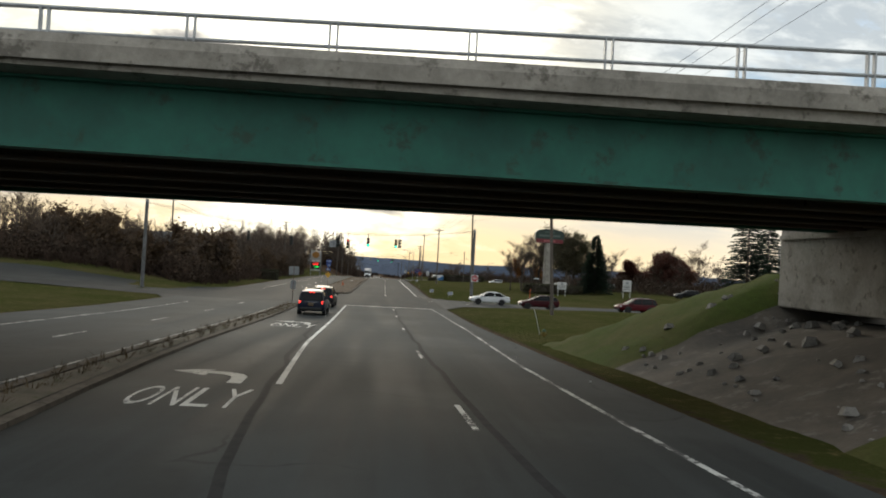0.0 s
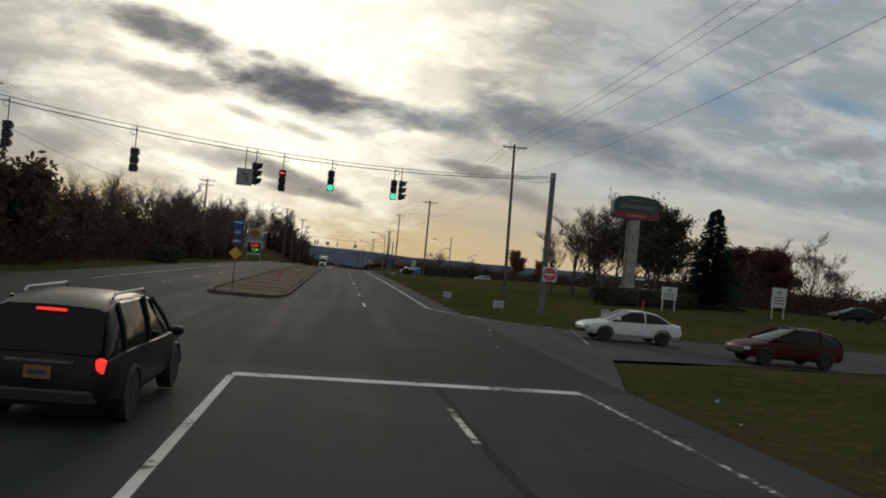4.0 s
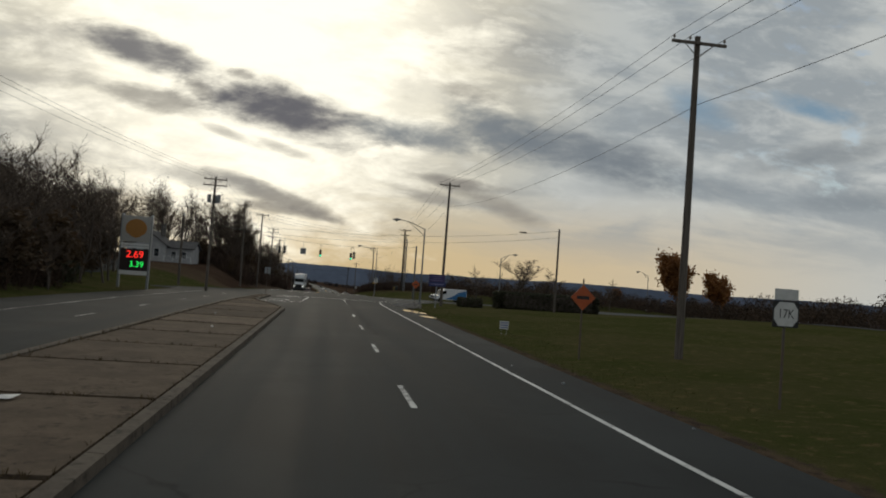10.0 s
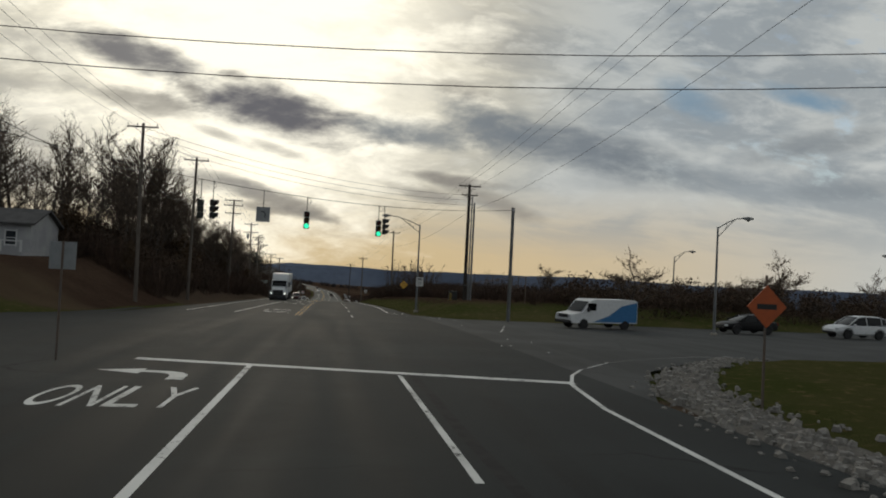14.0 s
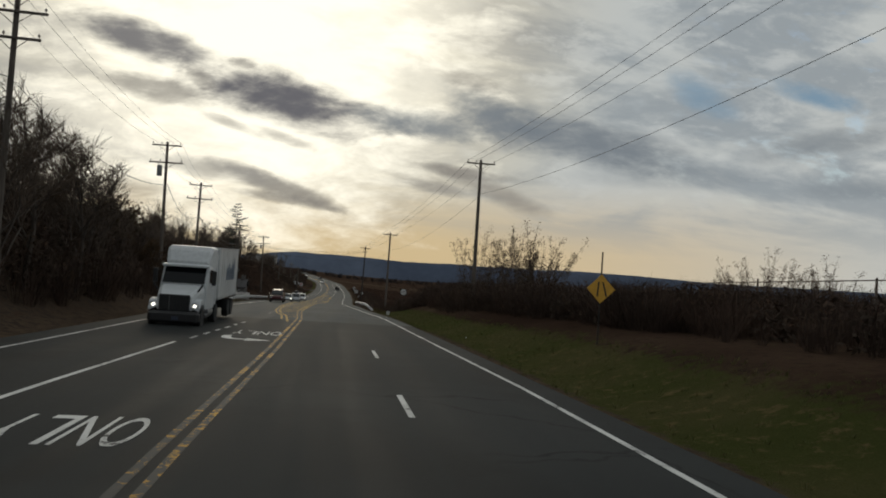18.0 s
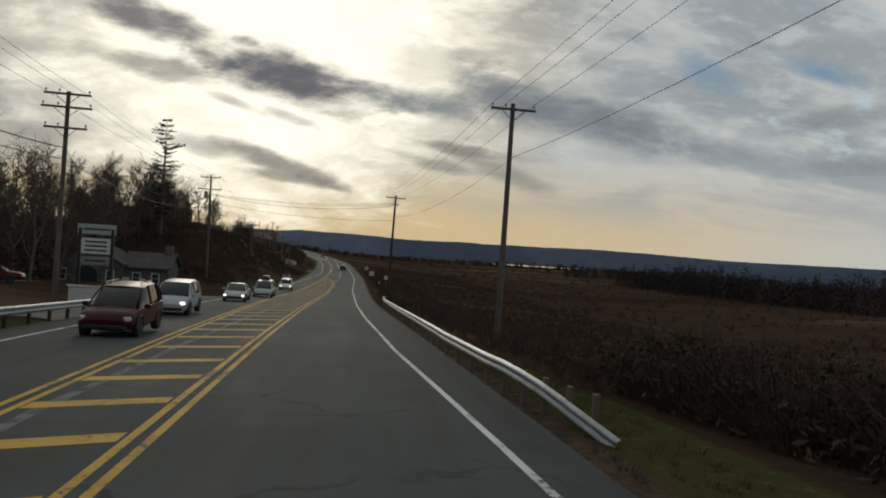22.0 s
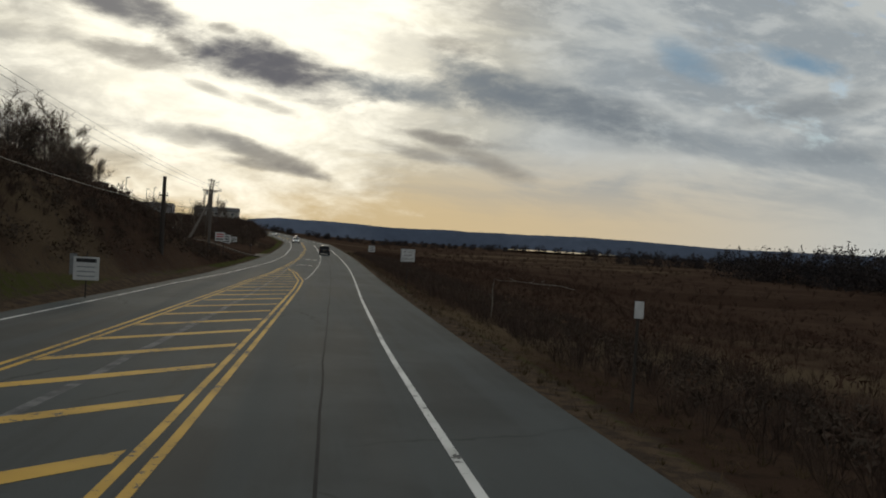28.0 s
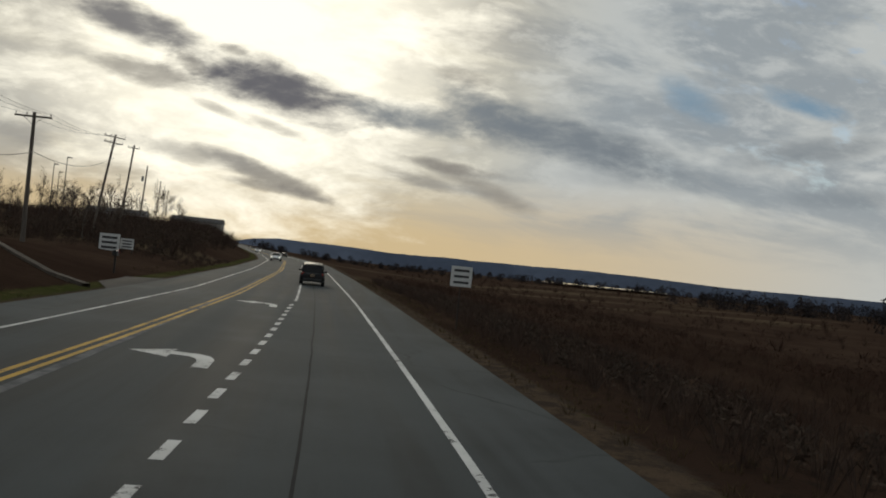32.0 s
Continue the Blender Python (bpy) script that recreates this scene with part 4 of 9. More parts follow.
inner_b = lambda y: lerp(y, [95.8, 97, 99, 102, 150, 198, 203, 208, 214, 236], [-3.4, -2.9, -2.62, -2.55, -2.55, -2.6, -3.6, -5.0, -5.85, -5.95])
outer_b = lambda y: lerp(y, [95.8, 97, 99, 105, 150, 205, 236], [-6.2, -6.55, -6.75, -6.85, -6.95, -7.0, -7.0])
slab_field(96.2, 213, lambda y: inner_b(y) - 0.16, lambda y: outer_b(y) + 0.16, 1)
slab_field(213, 229, lambda y: inner_b(y) - 0.16, lambda y: outer_b(y) + 0.16, 1)
ys = [96.0, 97, 99, 102, 112, 124, 136, 148, 160, 172, 184, 197, 201, 205, 209, 214, 229]
curb_run([(y, inner_b(y)) for y in ys])
curb_run([(y, outer_b(y)) for y in ys])
curb_run([(96.0, inner_b(96)), (95.6, -4.6), (96.0, outer_b(96))])
curb_run([(229, inner_b(229)), (229.6, -6.5), (229, outer_b(229))])
inner_a = lambda y: lerp(y, [-40, 10, 25, 45, 64], [-4.95, -4.95, -5.45, -5.55, -5.6])
outer_a = lambda y: lerp(y, [-40, 10, 64], [-6.2, -6.2, -6.4])
curb_run([(y, inner_a(y)) for y in range(-20, 65, 6)], h=0.09)
curb_run([(y, outer_a(y)) for y in range(-20, 65, 6)])
curb_run([(64, -5.6), (64.4, -6.0), (64, -6.4)])
part("dirt_fill", Geo().strip([[on(y, outer_a(y) + 0.12, 0.11), on(y, (inner_a(y) + outer_a(y)) / 2, 0.17 + 0.05 * noise.noise((y, 0, 0))), on(y, inner_a(y) - 0.12, 0.11)] for y in np.arange(-20, 64.2, 2.0)]), material("median_dirt", (0.10, 0.078, 0.055), (0.06, 0.055, 0.035), 1.2, 0.95, bump=0.6, third=(0.05, 0.055, 0.02), coords="World"), median, solid=False)

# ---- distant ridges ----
for name, dist, rows_, label in (("ridge", 4300, ((-75, 40), (-30, 40), (-9, -30), (-5.6, -22), (-4.2, 3), (-2.6, 16), (-1, 13), (1.2, 13), (3, 6), (5.5, 0), (9, 5), (13, 5), (18, 12), (22, 10), (26, 1), (29, -4), (33, 3), (40, 4), (75, 30)), "long wooded ridge on the horizon, painted haze blue"),):
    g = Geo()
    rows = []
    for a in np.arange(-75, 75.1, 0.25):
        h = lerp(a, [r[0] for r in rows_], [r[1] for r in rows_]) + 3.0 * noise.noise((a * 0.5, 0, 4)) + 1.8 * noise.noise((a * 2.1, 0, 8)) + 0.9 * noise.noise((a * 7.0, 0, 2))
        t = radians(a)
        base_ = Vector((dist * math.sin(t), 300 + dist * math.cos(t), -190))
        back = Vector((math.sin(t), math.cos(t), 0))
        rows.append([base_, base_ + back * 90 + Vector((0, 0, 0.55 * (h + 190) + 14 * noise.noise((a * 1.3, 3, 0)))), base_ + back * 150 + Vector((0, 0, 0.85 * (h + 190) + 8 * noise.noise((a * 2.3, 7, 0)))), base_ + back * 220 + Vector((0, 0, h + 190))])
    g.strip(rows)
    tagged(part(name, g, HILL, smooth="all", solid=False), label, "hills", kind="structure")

# a pale pond at the far side of the field
g = Geo()
ring = [(148 + 34 * math.cos(t), 930 + 22 * math.sin(t)) for t in np.linspace(0, 2 * math.pi, 25)[:-1]]
g.add([(x, y, height(x, y) + 1.2) for x, y in ring], [tuple(range(24))])
tagged(part("pond", g, plain("far_water", (0.05, 0.05, 0.05), 0.05), solid=False), "pale far pond that mirrors the sky", "water", kind="structure")


# ---- overpass ----
bridge = thing("overpass", on(19.5, 0), "steel girder road bridge with green fascia, concrete parapet and pipe railing", "bridge")
BZ = 4.1
BI = bridge.matrix_basis.inverted()


def askew(g_, k):
    """The far side of the bridge swings away to the west."""
    g_.v = [(x, y + k * (-0.6 + min(45.0, max(-8.0, 9.0 - x)) * 0.25), z) for x, y, z in g_.v]
    return g_


def graded(g_):
    """The upper road climbs gently to the east."""
    g_.v = [(x, y, z + 0.022 * (min(16.0, max(-14.0, x)) - 2.5)) for x, y, z in g_.v]
    return g_


def bpart(name, g_, mat, label="", parent=None, smooth=False):
    return part(name, g_, mat, parent or bridge, label, at=BI, smooth=smooth)


for i, y in enumerate((14.1, 16.2, 18.5, 20.8, 23.0, 25.0)):
    edge = i in (0, 5)
    x0, x1 = -60, 16.0
    g = Geo()
    g.box(((x0 + x1) / 2, y, BZ + 0.66), (x1 - x0, 0.03, 1.2))
    g.box(((x0 + x1) / 2, y, BZ + 0.03), (x1 - x0, 0.42, 0.06))
    g.box(((x0 + x1) / 2, y, BZ + 1.25), (x1 - x0, 0.42, 0.05))
    if not edge:
        for x in np.arange(x0 + 1, x1, 2.4):
            g.box((x, y, BZ + 0.68), (0.02, 0.3, 1.2))
    askew(g, max(0, i - 1) / 4)
    bpart("girder", g, GREEN_STEEL if edge else RUST_STEEL, "green painted fascia girder" if edge else "dark weathered inner girder")
for x in np.arange(-58, 13, 7.1):
    g = Geo()
    for a, b in zip((14.1, 16.2, 18.5, 20.8, 23.0), (16.2, 18.5, 20.8, 23.0, 25.0)):
        g.box((x, (a + b) / 2, BZ + 0.7), (0.12, b - a - 0.1, 0.35))
    g.v = [(px, py + max(0.0, (py - 16.2) / 8.8) * (-0.6 + min(45.0, max(-8.0, 9.0 - px)) * 0.25), pz) for px, py, pz in g.v]
    bpart("cross_frame", g, RUST_STEEL)
g = Geo()
g.box((-20, 19.5, BZ + 1.40), (80, 12.6, 0.24))
g.v = [(px, py + (-0.6 + min(45.0, max(-8.0, 9.0 - px)) * 0.25 if py > 20 else 0), pz) for px, py, pz in g.v]
bpart("deck", g, CONCRETE, "stained concrete deck slab")
for y, s in ((13.05, -1), (25.95, 1)):
    g = Geo()
    g.prism([(y, BZ + 1.27), (y + 0.02 * s, BZ + 1.55), (y - 0.04 * s, BZ + 1.72), (y - 0.42 * s, BZ + 1.72), (y - 0.45 * s, BZ + 1.5)], -60, 20, "x")
    askew(g, max(0, s))
    bpart("parapet", graded(g), CONCRETE, "weathered concrete parapet kerb")
    rail = bpart("railing", graded(askew(Geo().tube([(x, y - 0.2 * s, BZ + 2.01) for x in (-60, -14, 16, 20)], 0.035, 8), max(0, s))), GALV, "grey pipe railing")
    g2 = graded(Geo().tube([(x, y - 0.2 * s, BZ + 2.42) for x in (-60, -14, 16, 20)], 0.04, 8))
    part("top_rail", askew(g2, max(0, s)), GALV, rail)
    for x in np.arange(-58.6 + 1.92, 20, 2.385):
        g2 = Geo()
        for o in (-0.065, 0.065):
            g2.box((x + o, y - 0.2 * s, BZ + 2.09), (0.03, 0.09, 0.70))
        g2.box((x, y - 0.2 * s, BZ + 1.75), (0.24, 0.16, 0.02))
        part("post", graded(askew(g2, max(0, s))), GALV, rail)
g = Geo()
g.box((16.8, 19.5, BZ - 0.5), (3.2, 13.0, 3.9), bev=0.05)
g.box((15.8, 19.5, BZ - 0.08), (1.5, 12.6, 0.14))
bpart("abutment", g, CONCRETE, "pale stained concrete abutment wall")
for x, s in ((-40, 1),):
    g = Geo()
    g.box((-41, 19.5, BZ - 0.5), (3.2, 13.0, 3.9), bev=0.05)
    bpart("abutment", g, CONCRETE, "pale stained concrete abutment wall")

# slopes that carry the upper road
FILL = material("embankment_soil", (0.092, 0.076, 0.060), (0.056, 0.048, 0.040), 0.5, 0.95, bump=0.7, bump_scale=6, third=(0.125, 0.110, 0.094), coords="World")
TURF = material("embankment_turf", (0.044, 0.060, 0.013), (0.066, 0.066, 0.022), 0.35, 0.95, bump=0.8, bump_scale=12, third=(0.056, 0.064, 0.018), spec=0.05, coords="World")


def fill_height(x, y):
    """The embankment's own rise over the ground."""
    u = x - rx(y)
    out = (u - 8.6) if u > 0 else (-u - 36)
    along_ = abs(y - 19.5)
    under = max(0.0, min(1.0, (along_ - 5.8) / 1.6))
    run = max(0.0, out) / 6.0 * (1.9 + 1.1 * under)
    side = max(0.0, 5.0 - max(0.0, along_ - 6.5) * 0.48)
    return min(run, 1.9 + 3.2 * under, side)


for name, x0, x1 in (("embankment_east", 8.0, 70.0), ("embankment_west", -100.0, -34.0)):
    xs, ys = np.r_[np.arange(8.0, 18, 0.75), np.arange(18, 70.1, 4)], np.arange(-8, 47.1, 1.0)
    xs = xs if x0 > 0 else -np.r_[np.arange(36.0, 46, 1.0), np.arange(46, 100, 4)][::-1]
    g = Geo()
    rows = []
    for y in ys:
        row = []
        for x in xs:
            h = fill_height(x, y)
            row.append(Vector((x, y, height(x, y) - 0.12 + h * (1 + 0.06 * noise.noise((x * 0.3, y * 0.3, 5))) + (0.16 * noise.noise((x * 0.9, y * 0.9, 2)) if h > 0.2 else 0))))
        rows.append(row)
    g.strip(rows)
    me_ = g.mesh(name, [TURF, FILL], smooth="all")
    me_.polygons.foreach_set("material_index", [1 if abs(p.center.y - 19.5) < 6.6 else 0 for p in me_.polygons])
    tagged(new(name, me_), "earth embankment with grass flanks and bare stony soil under the bridge", "embankment", kind="structure")


# ---- utility poles, wires, lamps and signals ----
def ground_at(x, y):
    return height(x, y)


def base_at(y, u):
    x = rx(y) + u
    return Vector((x, y, ground_at(x, y)))


GLASSY = plain("porcelain_insulator", (0.20, 0.17, 0.15), 0.3)
ALU = material("grey_aluminium", (0.17, 0.175, 0.18), (0.125, 0.13, 0.135), 3.0, 0.5, 0.3, fine=0.15)
CAN = material("transformer_grey", (0.22, 0.23, 0.24), (0.16, 0.17, 0.17), 2.0, 0.6)


def utility_pole(y, u, top, arms, label, mat=None, lean=0.0, cans=0, twist=0.0, group="utility poles", radius=0.16):
    """A wooden pole to the height top over the road; arms are rows of drop below the top and width."""
    mat = mat or WOOD_POLE
    b = base_at(y, u)
    ob = thing("utility_pole", pose(b.x, b.y, b.z, 0, lean, twist), label, "pole", group)
    h = rz(y) + top - b.z
    ob["tip"] = h
    part("shaft", Geo().tube([(0, 0, -0.4), (0, 0, h * 0.5), (0, 0, h)], [radius, radius * 0.84, radius * 0.68], 10), mat, ob, smooth=True)
    for drop, wide in arms:
        g_ = Geo().box((0, -0.16, h - drop), (wide, 0.09, 0.115), bev=0.012)
        if wide > 1.5:
            for s in (-1, 1):
                g_.tube([(s * wide * 0.28, -0.16, h - drop), (0, -0.13, h - drop - 0.55)], 0.018, 4)
        arm = part("crossarm", g_, mat, ob)
        for s in (-0.46, -0.17, 0.46) if wide > 1.5 else (-0.4, 0.4):
            part("insulator", Geo().turned((s * wide, -0.16, h - drop + 0.06), [(0.012, 0), (0.014, 0.06), (0.05, 0.07), (0.055, 0.12), (0.035, 0.17), (0.02, 0.19)], 8), GLASSY, arm)
    for i in range(cans):
        x = (-0.5, 0.5, 0.0)[i]
        part("transformer", Geo().turned((x, 0.3 if i == 2 else -0.1, h - 2.9), [(0.2, 0), (0.22, 0.05), (0.22, 0.8), (0.18, 0.9), (0.05, 0.93)], 12), CAN, ob, "grey transformer can", smooth=True)
    return ob, h


def wire(name, pts, sag, radius=0.012, label="thin black cable strung between poles", group="overhead cables"):
    """A cable that hangs from place to place."""
    row = []
    for a, b in zip(pts, pts[1:]):
        a, b = Vector(a), Vector(b)
        n = 14
        for i in range(n + (1 if b == Vector(pts[-1]) else 0)):
            t = i / n
            row.append(a.lerp(b, t) - Vector((0, 0, 4 * sag * t * (1 - t))))
    return tagged(part(name, Geo().tube(row, radius, 4), WIRE), label, "cable", group)


def tip(y, u, top, drop=0.0, side=0.0):
    return Vector((rx(y) + u + side, y - 0.16, rz(y) + top - drop))


EAST = [(66.6, 16.1, 14.3), (123.1, 15.5, 14.3), (173.8, 13.3, 12.5), (229.8, 12.3, 13.6), (291.5, 13.2, 12.9), (350.0, 10.6, 12.6), (406.9, 7.9, 11.2), (467.4, 5.95, 13.2)]
for i, (y, u, top) in enumerate(EAST):
    if i == 0:
        utility_pole(y, u, top, [(0.25, 2.4), (1.15, 3.0), (1.6, 2.9), (3.4, 1.4)], "tall weathered wooden utility pole with stacked crossarms beside the ramp", lean=-3.3, cans=0)
    elif i == 4:
        utility_pole(y, u, top, [(0.2, 2.2), (1.1, 1.6)], "dark creosoted utility pole beside grey steel conduit poles", WOOD_DARK, radius=0.2)
    elif i == 7:
        utility_pole(y, u, top, [(0.35, 2.5), (1.2, 0.9)], "leaning dark wooden utility pole at the end of the guardrail", WOOD_DARK, lean=1.2, cans=0, radius=0.17)
    else:
        utility_pole(y, u, top, [(0.3, 2.2)], "weathered grey-brown wooden utility pole with one crossarm", lean=(0.6, -1.5, 0, 0.4, 0, -0.4, 0.2, 0)[i])
line = [(-2.0, 15.6, 14.6), (66.6, 15.3, 14.3)] + EAST[1:]
for s in (-1.0, -0.36, 1.0):
    wire("power_line", [tip(y, u, top, 0.05, s) for y, u, top in line], 0.55, 0.011)
wire("phone_line", [tip(y, u, top, 2.6, 0.15) for y, u, top in line[1:]], 0.9, 0.011)
for s, low in ((-1.3, 3.9), (1.35, 3.6), (-0.8, 3.2), (0.9, 4.4)):
    p = tip(66.6, 15.45, 14.3)
    loop = [p + Vector((s * k, 0, -d)) for k, d in ((1.0, 1.2), (0.98, 1.6), (0.78, 2.1), (0.62, 2.6), (0.72, 3.0), (0.55, low - 0.2), (0.12, low))]
    tagged(part("drop_cable", Geo().tube(loop, 0.022, 5), WIRE), "black cable looping down from a crossarm", "cable", "overhead cables")

WEST = [(132.1, -34.0, 16.1, 1), (176.0, -21.1, 12.4, 2), (234.3, -13.2, 12.6, 3), (276.8, -14.5, 13.8, 1), (291.4, -13.3, 13.7, 1), (326.0, -13.9, 13.7, 4), (359.4, -14.4, 13.5, 5), (377.5, -14.8, 12.6, 5), (414.0, -14.8, 11.4, 4), (468.2, -16.3, 14.1, 5), (502.2, -15.5, 10.3, 1), (581.0, -15.2, 8.8, 1), (610.5, -19.0, 9.8, 1), (647.0, -22.7, 13.3, 2)]
for i, (y, u, top, kind_) in enumerate(WEST):
    arms = {1: [(0.3, 2.3)], 2: [(0.3, 2.3), (0.95, 2.0)], 3: [(0.3, 2.5), (0.95, 2.6)], 4: [(0.15, 2.4), (0.85, 2.6), (1.95, 2.2)], 5: [(0.3, 2.4), (1.75, 2.7)]}[kind_]
    utility_pole(y, u - (1.5 if y > 640 else 0.0), top, arms, {3: "wooden utility pole carrying a bank of grey transformers", 4: "wooden utility pole with three crossarms on the wooded bank"}.get(kind_, "weathered wooden utility pole on the wooded roadside bank"), cans=3 if kind_ == 3 else (1 if y in (359.4, 468.2) else 0), lean=7.0 if y > 640 else (-0.8 if i % 3 == 0 else 0.5))
for s in (-1.0, 0.3, 1.0):
    wire("power_line", [tip(y, u, top, 0.05, s) for y, u, top, _ in WEST[:4]], 0.6, 0.010)
    wire("power_line", [tip(y, u, top, 0.05, s) for y, u, top, _ in WEST[3:10]], 0.6, 0.010)
    wire("power_line", [tip(y, u, top, 0.05, s) for y, u, top, _ in WEST[9:]], 0.6, 0.010)
wire("phone_line", [tip(y, u, top, 3.6, 0.1) for y, u, top, _ in WEST[:10]], 1.2, 0.022)
wire("phone_line", [tip(y, u, top, 3.6 if y < 560 else 2.6, 0.1) for y, u, top, _ in WEST[9:]], 1.0, 0.022)
for d in (1.0, 1.25, 3.2):
    wire("cross_wire", [tip(467.4, 5.95, 13.2, d), tip(468.2, -16.3, 14.1, 1.75 + d * 0.5)], 0.6, 0.014)
utility_pole(672, -26.7, 14.9, [(0.4, 1.6)], "leaning wooden pole on the far roadside", lean=4.3)
utility_pole(702.6, -29.6, 14.7, [], "bare wooden pole on the far roadside", lean=2.5, cans=1)
utility_pole(762, -34.0, 16.4, [], "bare wooden pole on the far roadside", lean=2)
utility_pole(815, -36.5, 17.0, [], "bare wooden pole on the far roadside", lean=1.5)
utility_pole(543.6, -13.5, 7.6, [(1.5, 0.7)], "cut-off dark wooden pole on the bank", WOOD_DARK, radius=0.2)
foot_ = base_at(577.0, -17.4)
ob = thing("brace_pole", foot_, "thick wooden brace leaning against a utility pole", "pole")
part("shaft", Geo().tube([(0, 0, -0.4), Vector((-12.2, 580.7, -8.54)) - foot_], [0.19, 0.15], 10), WOOD_POLE, ob, smooth=True)

# grey conduit poles that stand beside the dark pole
for y, u, top, r in ((291.1, 13.46, 11.6, 0.08), (290.9, 13.66, 10.9, 0.11)):
    b = base_at(y, u)
    ob = thing("conduit_pole", b, "grey steel conduit pole with clamps beside a utility pole", "pole", "conduit poles")
    h = rz(y) + top - b.z
    part("shaft", Geo().tube([(0, 0, -0.3), (0, 0, h)], [r, r * 0.8], 10), ALU, ob, smooth=True)
    for z in np.arange(1.5, h, 1.6):
        part("clamp", Geo().box((-0.2, 0, z), (0.42, 0.06, 0.07)), ALU, ob)
    part("cap", Geo().turned((0, 0, h), [(r * 0.8, 0), (r, 0.03), (r * 0.6, 0.1), (0.02, 0.14)], 10), ALU, ob)


def street_lamp(y, u, top, reach, side, label="grey steel street lamp with a trussed arm and cobra head"):
    b = base_at(y, u)
    ob = thing("street_lamp", b, label, "street lamp", "street lamps")
    h = rz(y) + top - b.z
    part("base", Geo().box((0, 0, 0.12), (0.36, 0.36, 0.26), bev=0.03), CONCRETE, ob)
    part("pole", Geo().tube([(0, 0, 0.2), (0, 0, h)], [0.10, 0.062], 12), ALU, ob, smooth=True)
    s = side
    up_ = [(0, 0, h - 0.1), (s * reach * 0.35, 0, h + 0.32), (s * reach * 0.7, 0, h + 0.62), (s * reach, 0, h + 0.7)]
    low = [(0, 0, h - 0.75), (s * reach * 0.3, 0, h - 0.12), (s * reach * 0.62, 0, h + 0.52)]
    part("arm", Geo().tube(up_, 0.035, 8), ALU, ob, smooth=True)
    part("lower_arm", Geo().tube(low, 0.03, 8), ALU, ob, smooth=True)
    part("strut", Geo().tube([(s * reach * 0.3, 0, h - 0.12), (s * reach * 0.35, 0, h + 0.32)], 0.02, 6), ALU, ob)
    e = s * reach
    head = part("lamp_head", Geo().add([(e - s * 0.1, -0.08, h + 0.66), (e - s * 0.1, 0.08, h + 0.66), (e - s * 0.1, 0.08, h + 0.76), (e - s * 0.1, -0.08, h + 0.76), (e + s * 0.3, -0.17, h + 0.60), (e + s * 0.3, 0.17, h + 0.60), (e + s * 0.3, 0.13, h + 0.83), (e + s * 0.3, -0.13, h + 0.83), (e + s * 0.72, -0.1, h + 0.63), (e + s * 0.72, 0.1, h + 0.63), (e + s * 0.72, 0.08, h + 0.74), (e + s * 0.72, -0.08, h + 0.74)],
                                        [(0, 1, 2, 3), (8, 9, 10, 11)] + [(r + i, r + (i + 1) % 4, r + 4 + (i + 1) % 4, r + 4 + i) for r in (0, 4) for i in range(4)]), ALU, ob, "grey cobra lamp head", smooth=True)
    part("lens", Geo().turned((e + s * 0.34, 0, h + 0.56), [(0.05, -0.06), (0.13, -0.01), (0.15, 0.05)], 10), plain("lamp_lens", (0.35, 0.34, 0.30), 0.2), head, smooth=True)
    return ob


street_lamp(224.7, 9.4, 8.0, 2.6, -1)
street_lamp(288.3, 8.05, 8.3, 2.9, -1)
street_lamp(266.0, 26.5, 7.5, 1.9, 1)
street_lamp(302.0, 40.0, 7.5, 1.9, 1)
street_lamp(292.0, 62.0, 7.5, 1.9, -1)
street_lamp(258.0, 90.0, 7.5, 1.9, -1)
street_lamp(250.0, 104.0, 7.5, 1.9, 1)
for y, u, top in ((656, -42, 13.0), (692, -40.0, 13.7), (694, -42.5, 12.5), (668, -52, 12.5), (720, -48, 13)):
    b = base_at(y, u)
    ob = thing("parking_lamp", b, "slim dark parking-lot lamp with a box head", "street lamp", "parking lamps")
    h = rz(y) + top - b.z
    part("pole", Geo().tube([(0, 0, 0), (0, 0, h)], [0.09, 0.06], 8), BLACK, ob)
    part("lamp_head", Geo().box((0.35, 0, h), (0.75, 0.35, 0.16), bev=0.03), BLACK, ob)

# ---- traffic signals ----
SIG_BODY = plain("signal_housing", (0.012, 0.014, 0.012), 0.55)
LENS_OFF = {"red": plain("red_lens_dark", (0.05, 0.006, 0.005), 0.25), "amber": plain("amber_lens_dark", (0.06, 0.03, 0.004), 0.25), "green": plain("green_lens_dark", (0.004, 0.03, 0.018), 0.25)}
LIT = {"red": plain("red_lens_lit", (1.0, 0.05, 0.03), 0.3, glow=1.6), "green": plain("green_lens_lit", (0.03, 0.85, 0.45), 0.3, glow=1.3)}


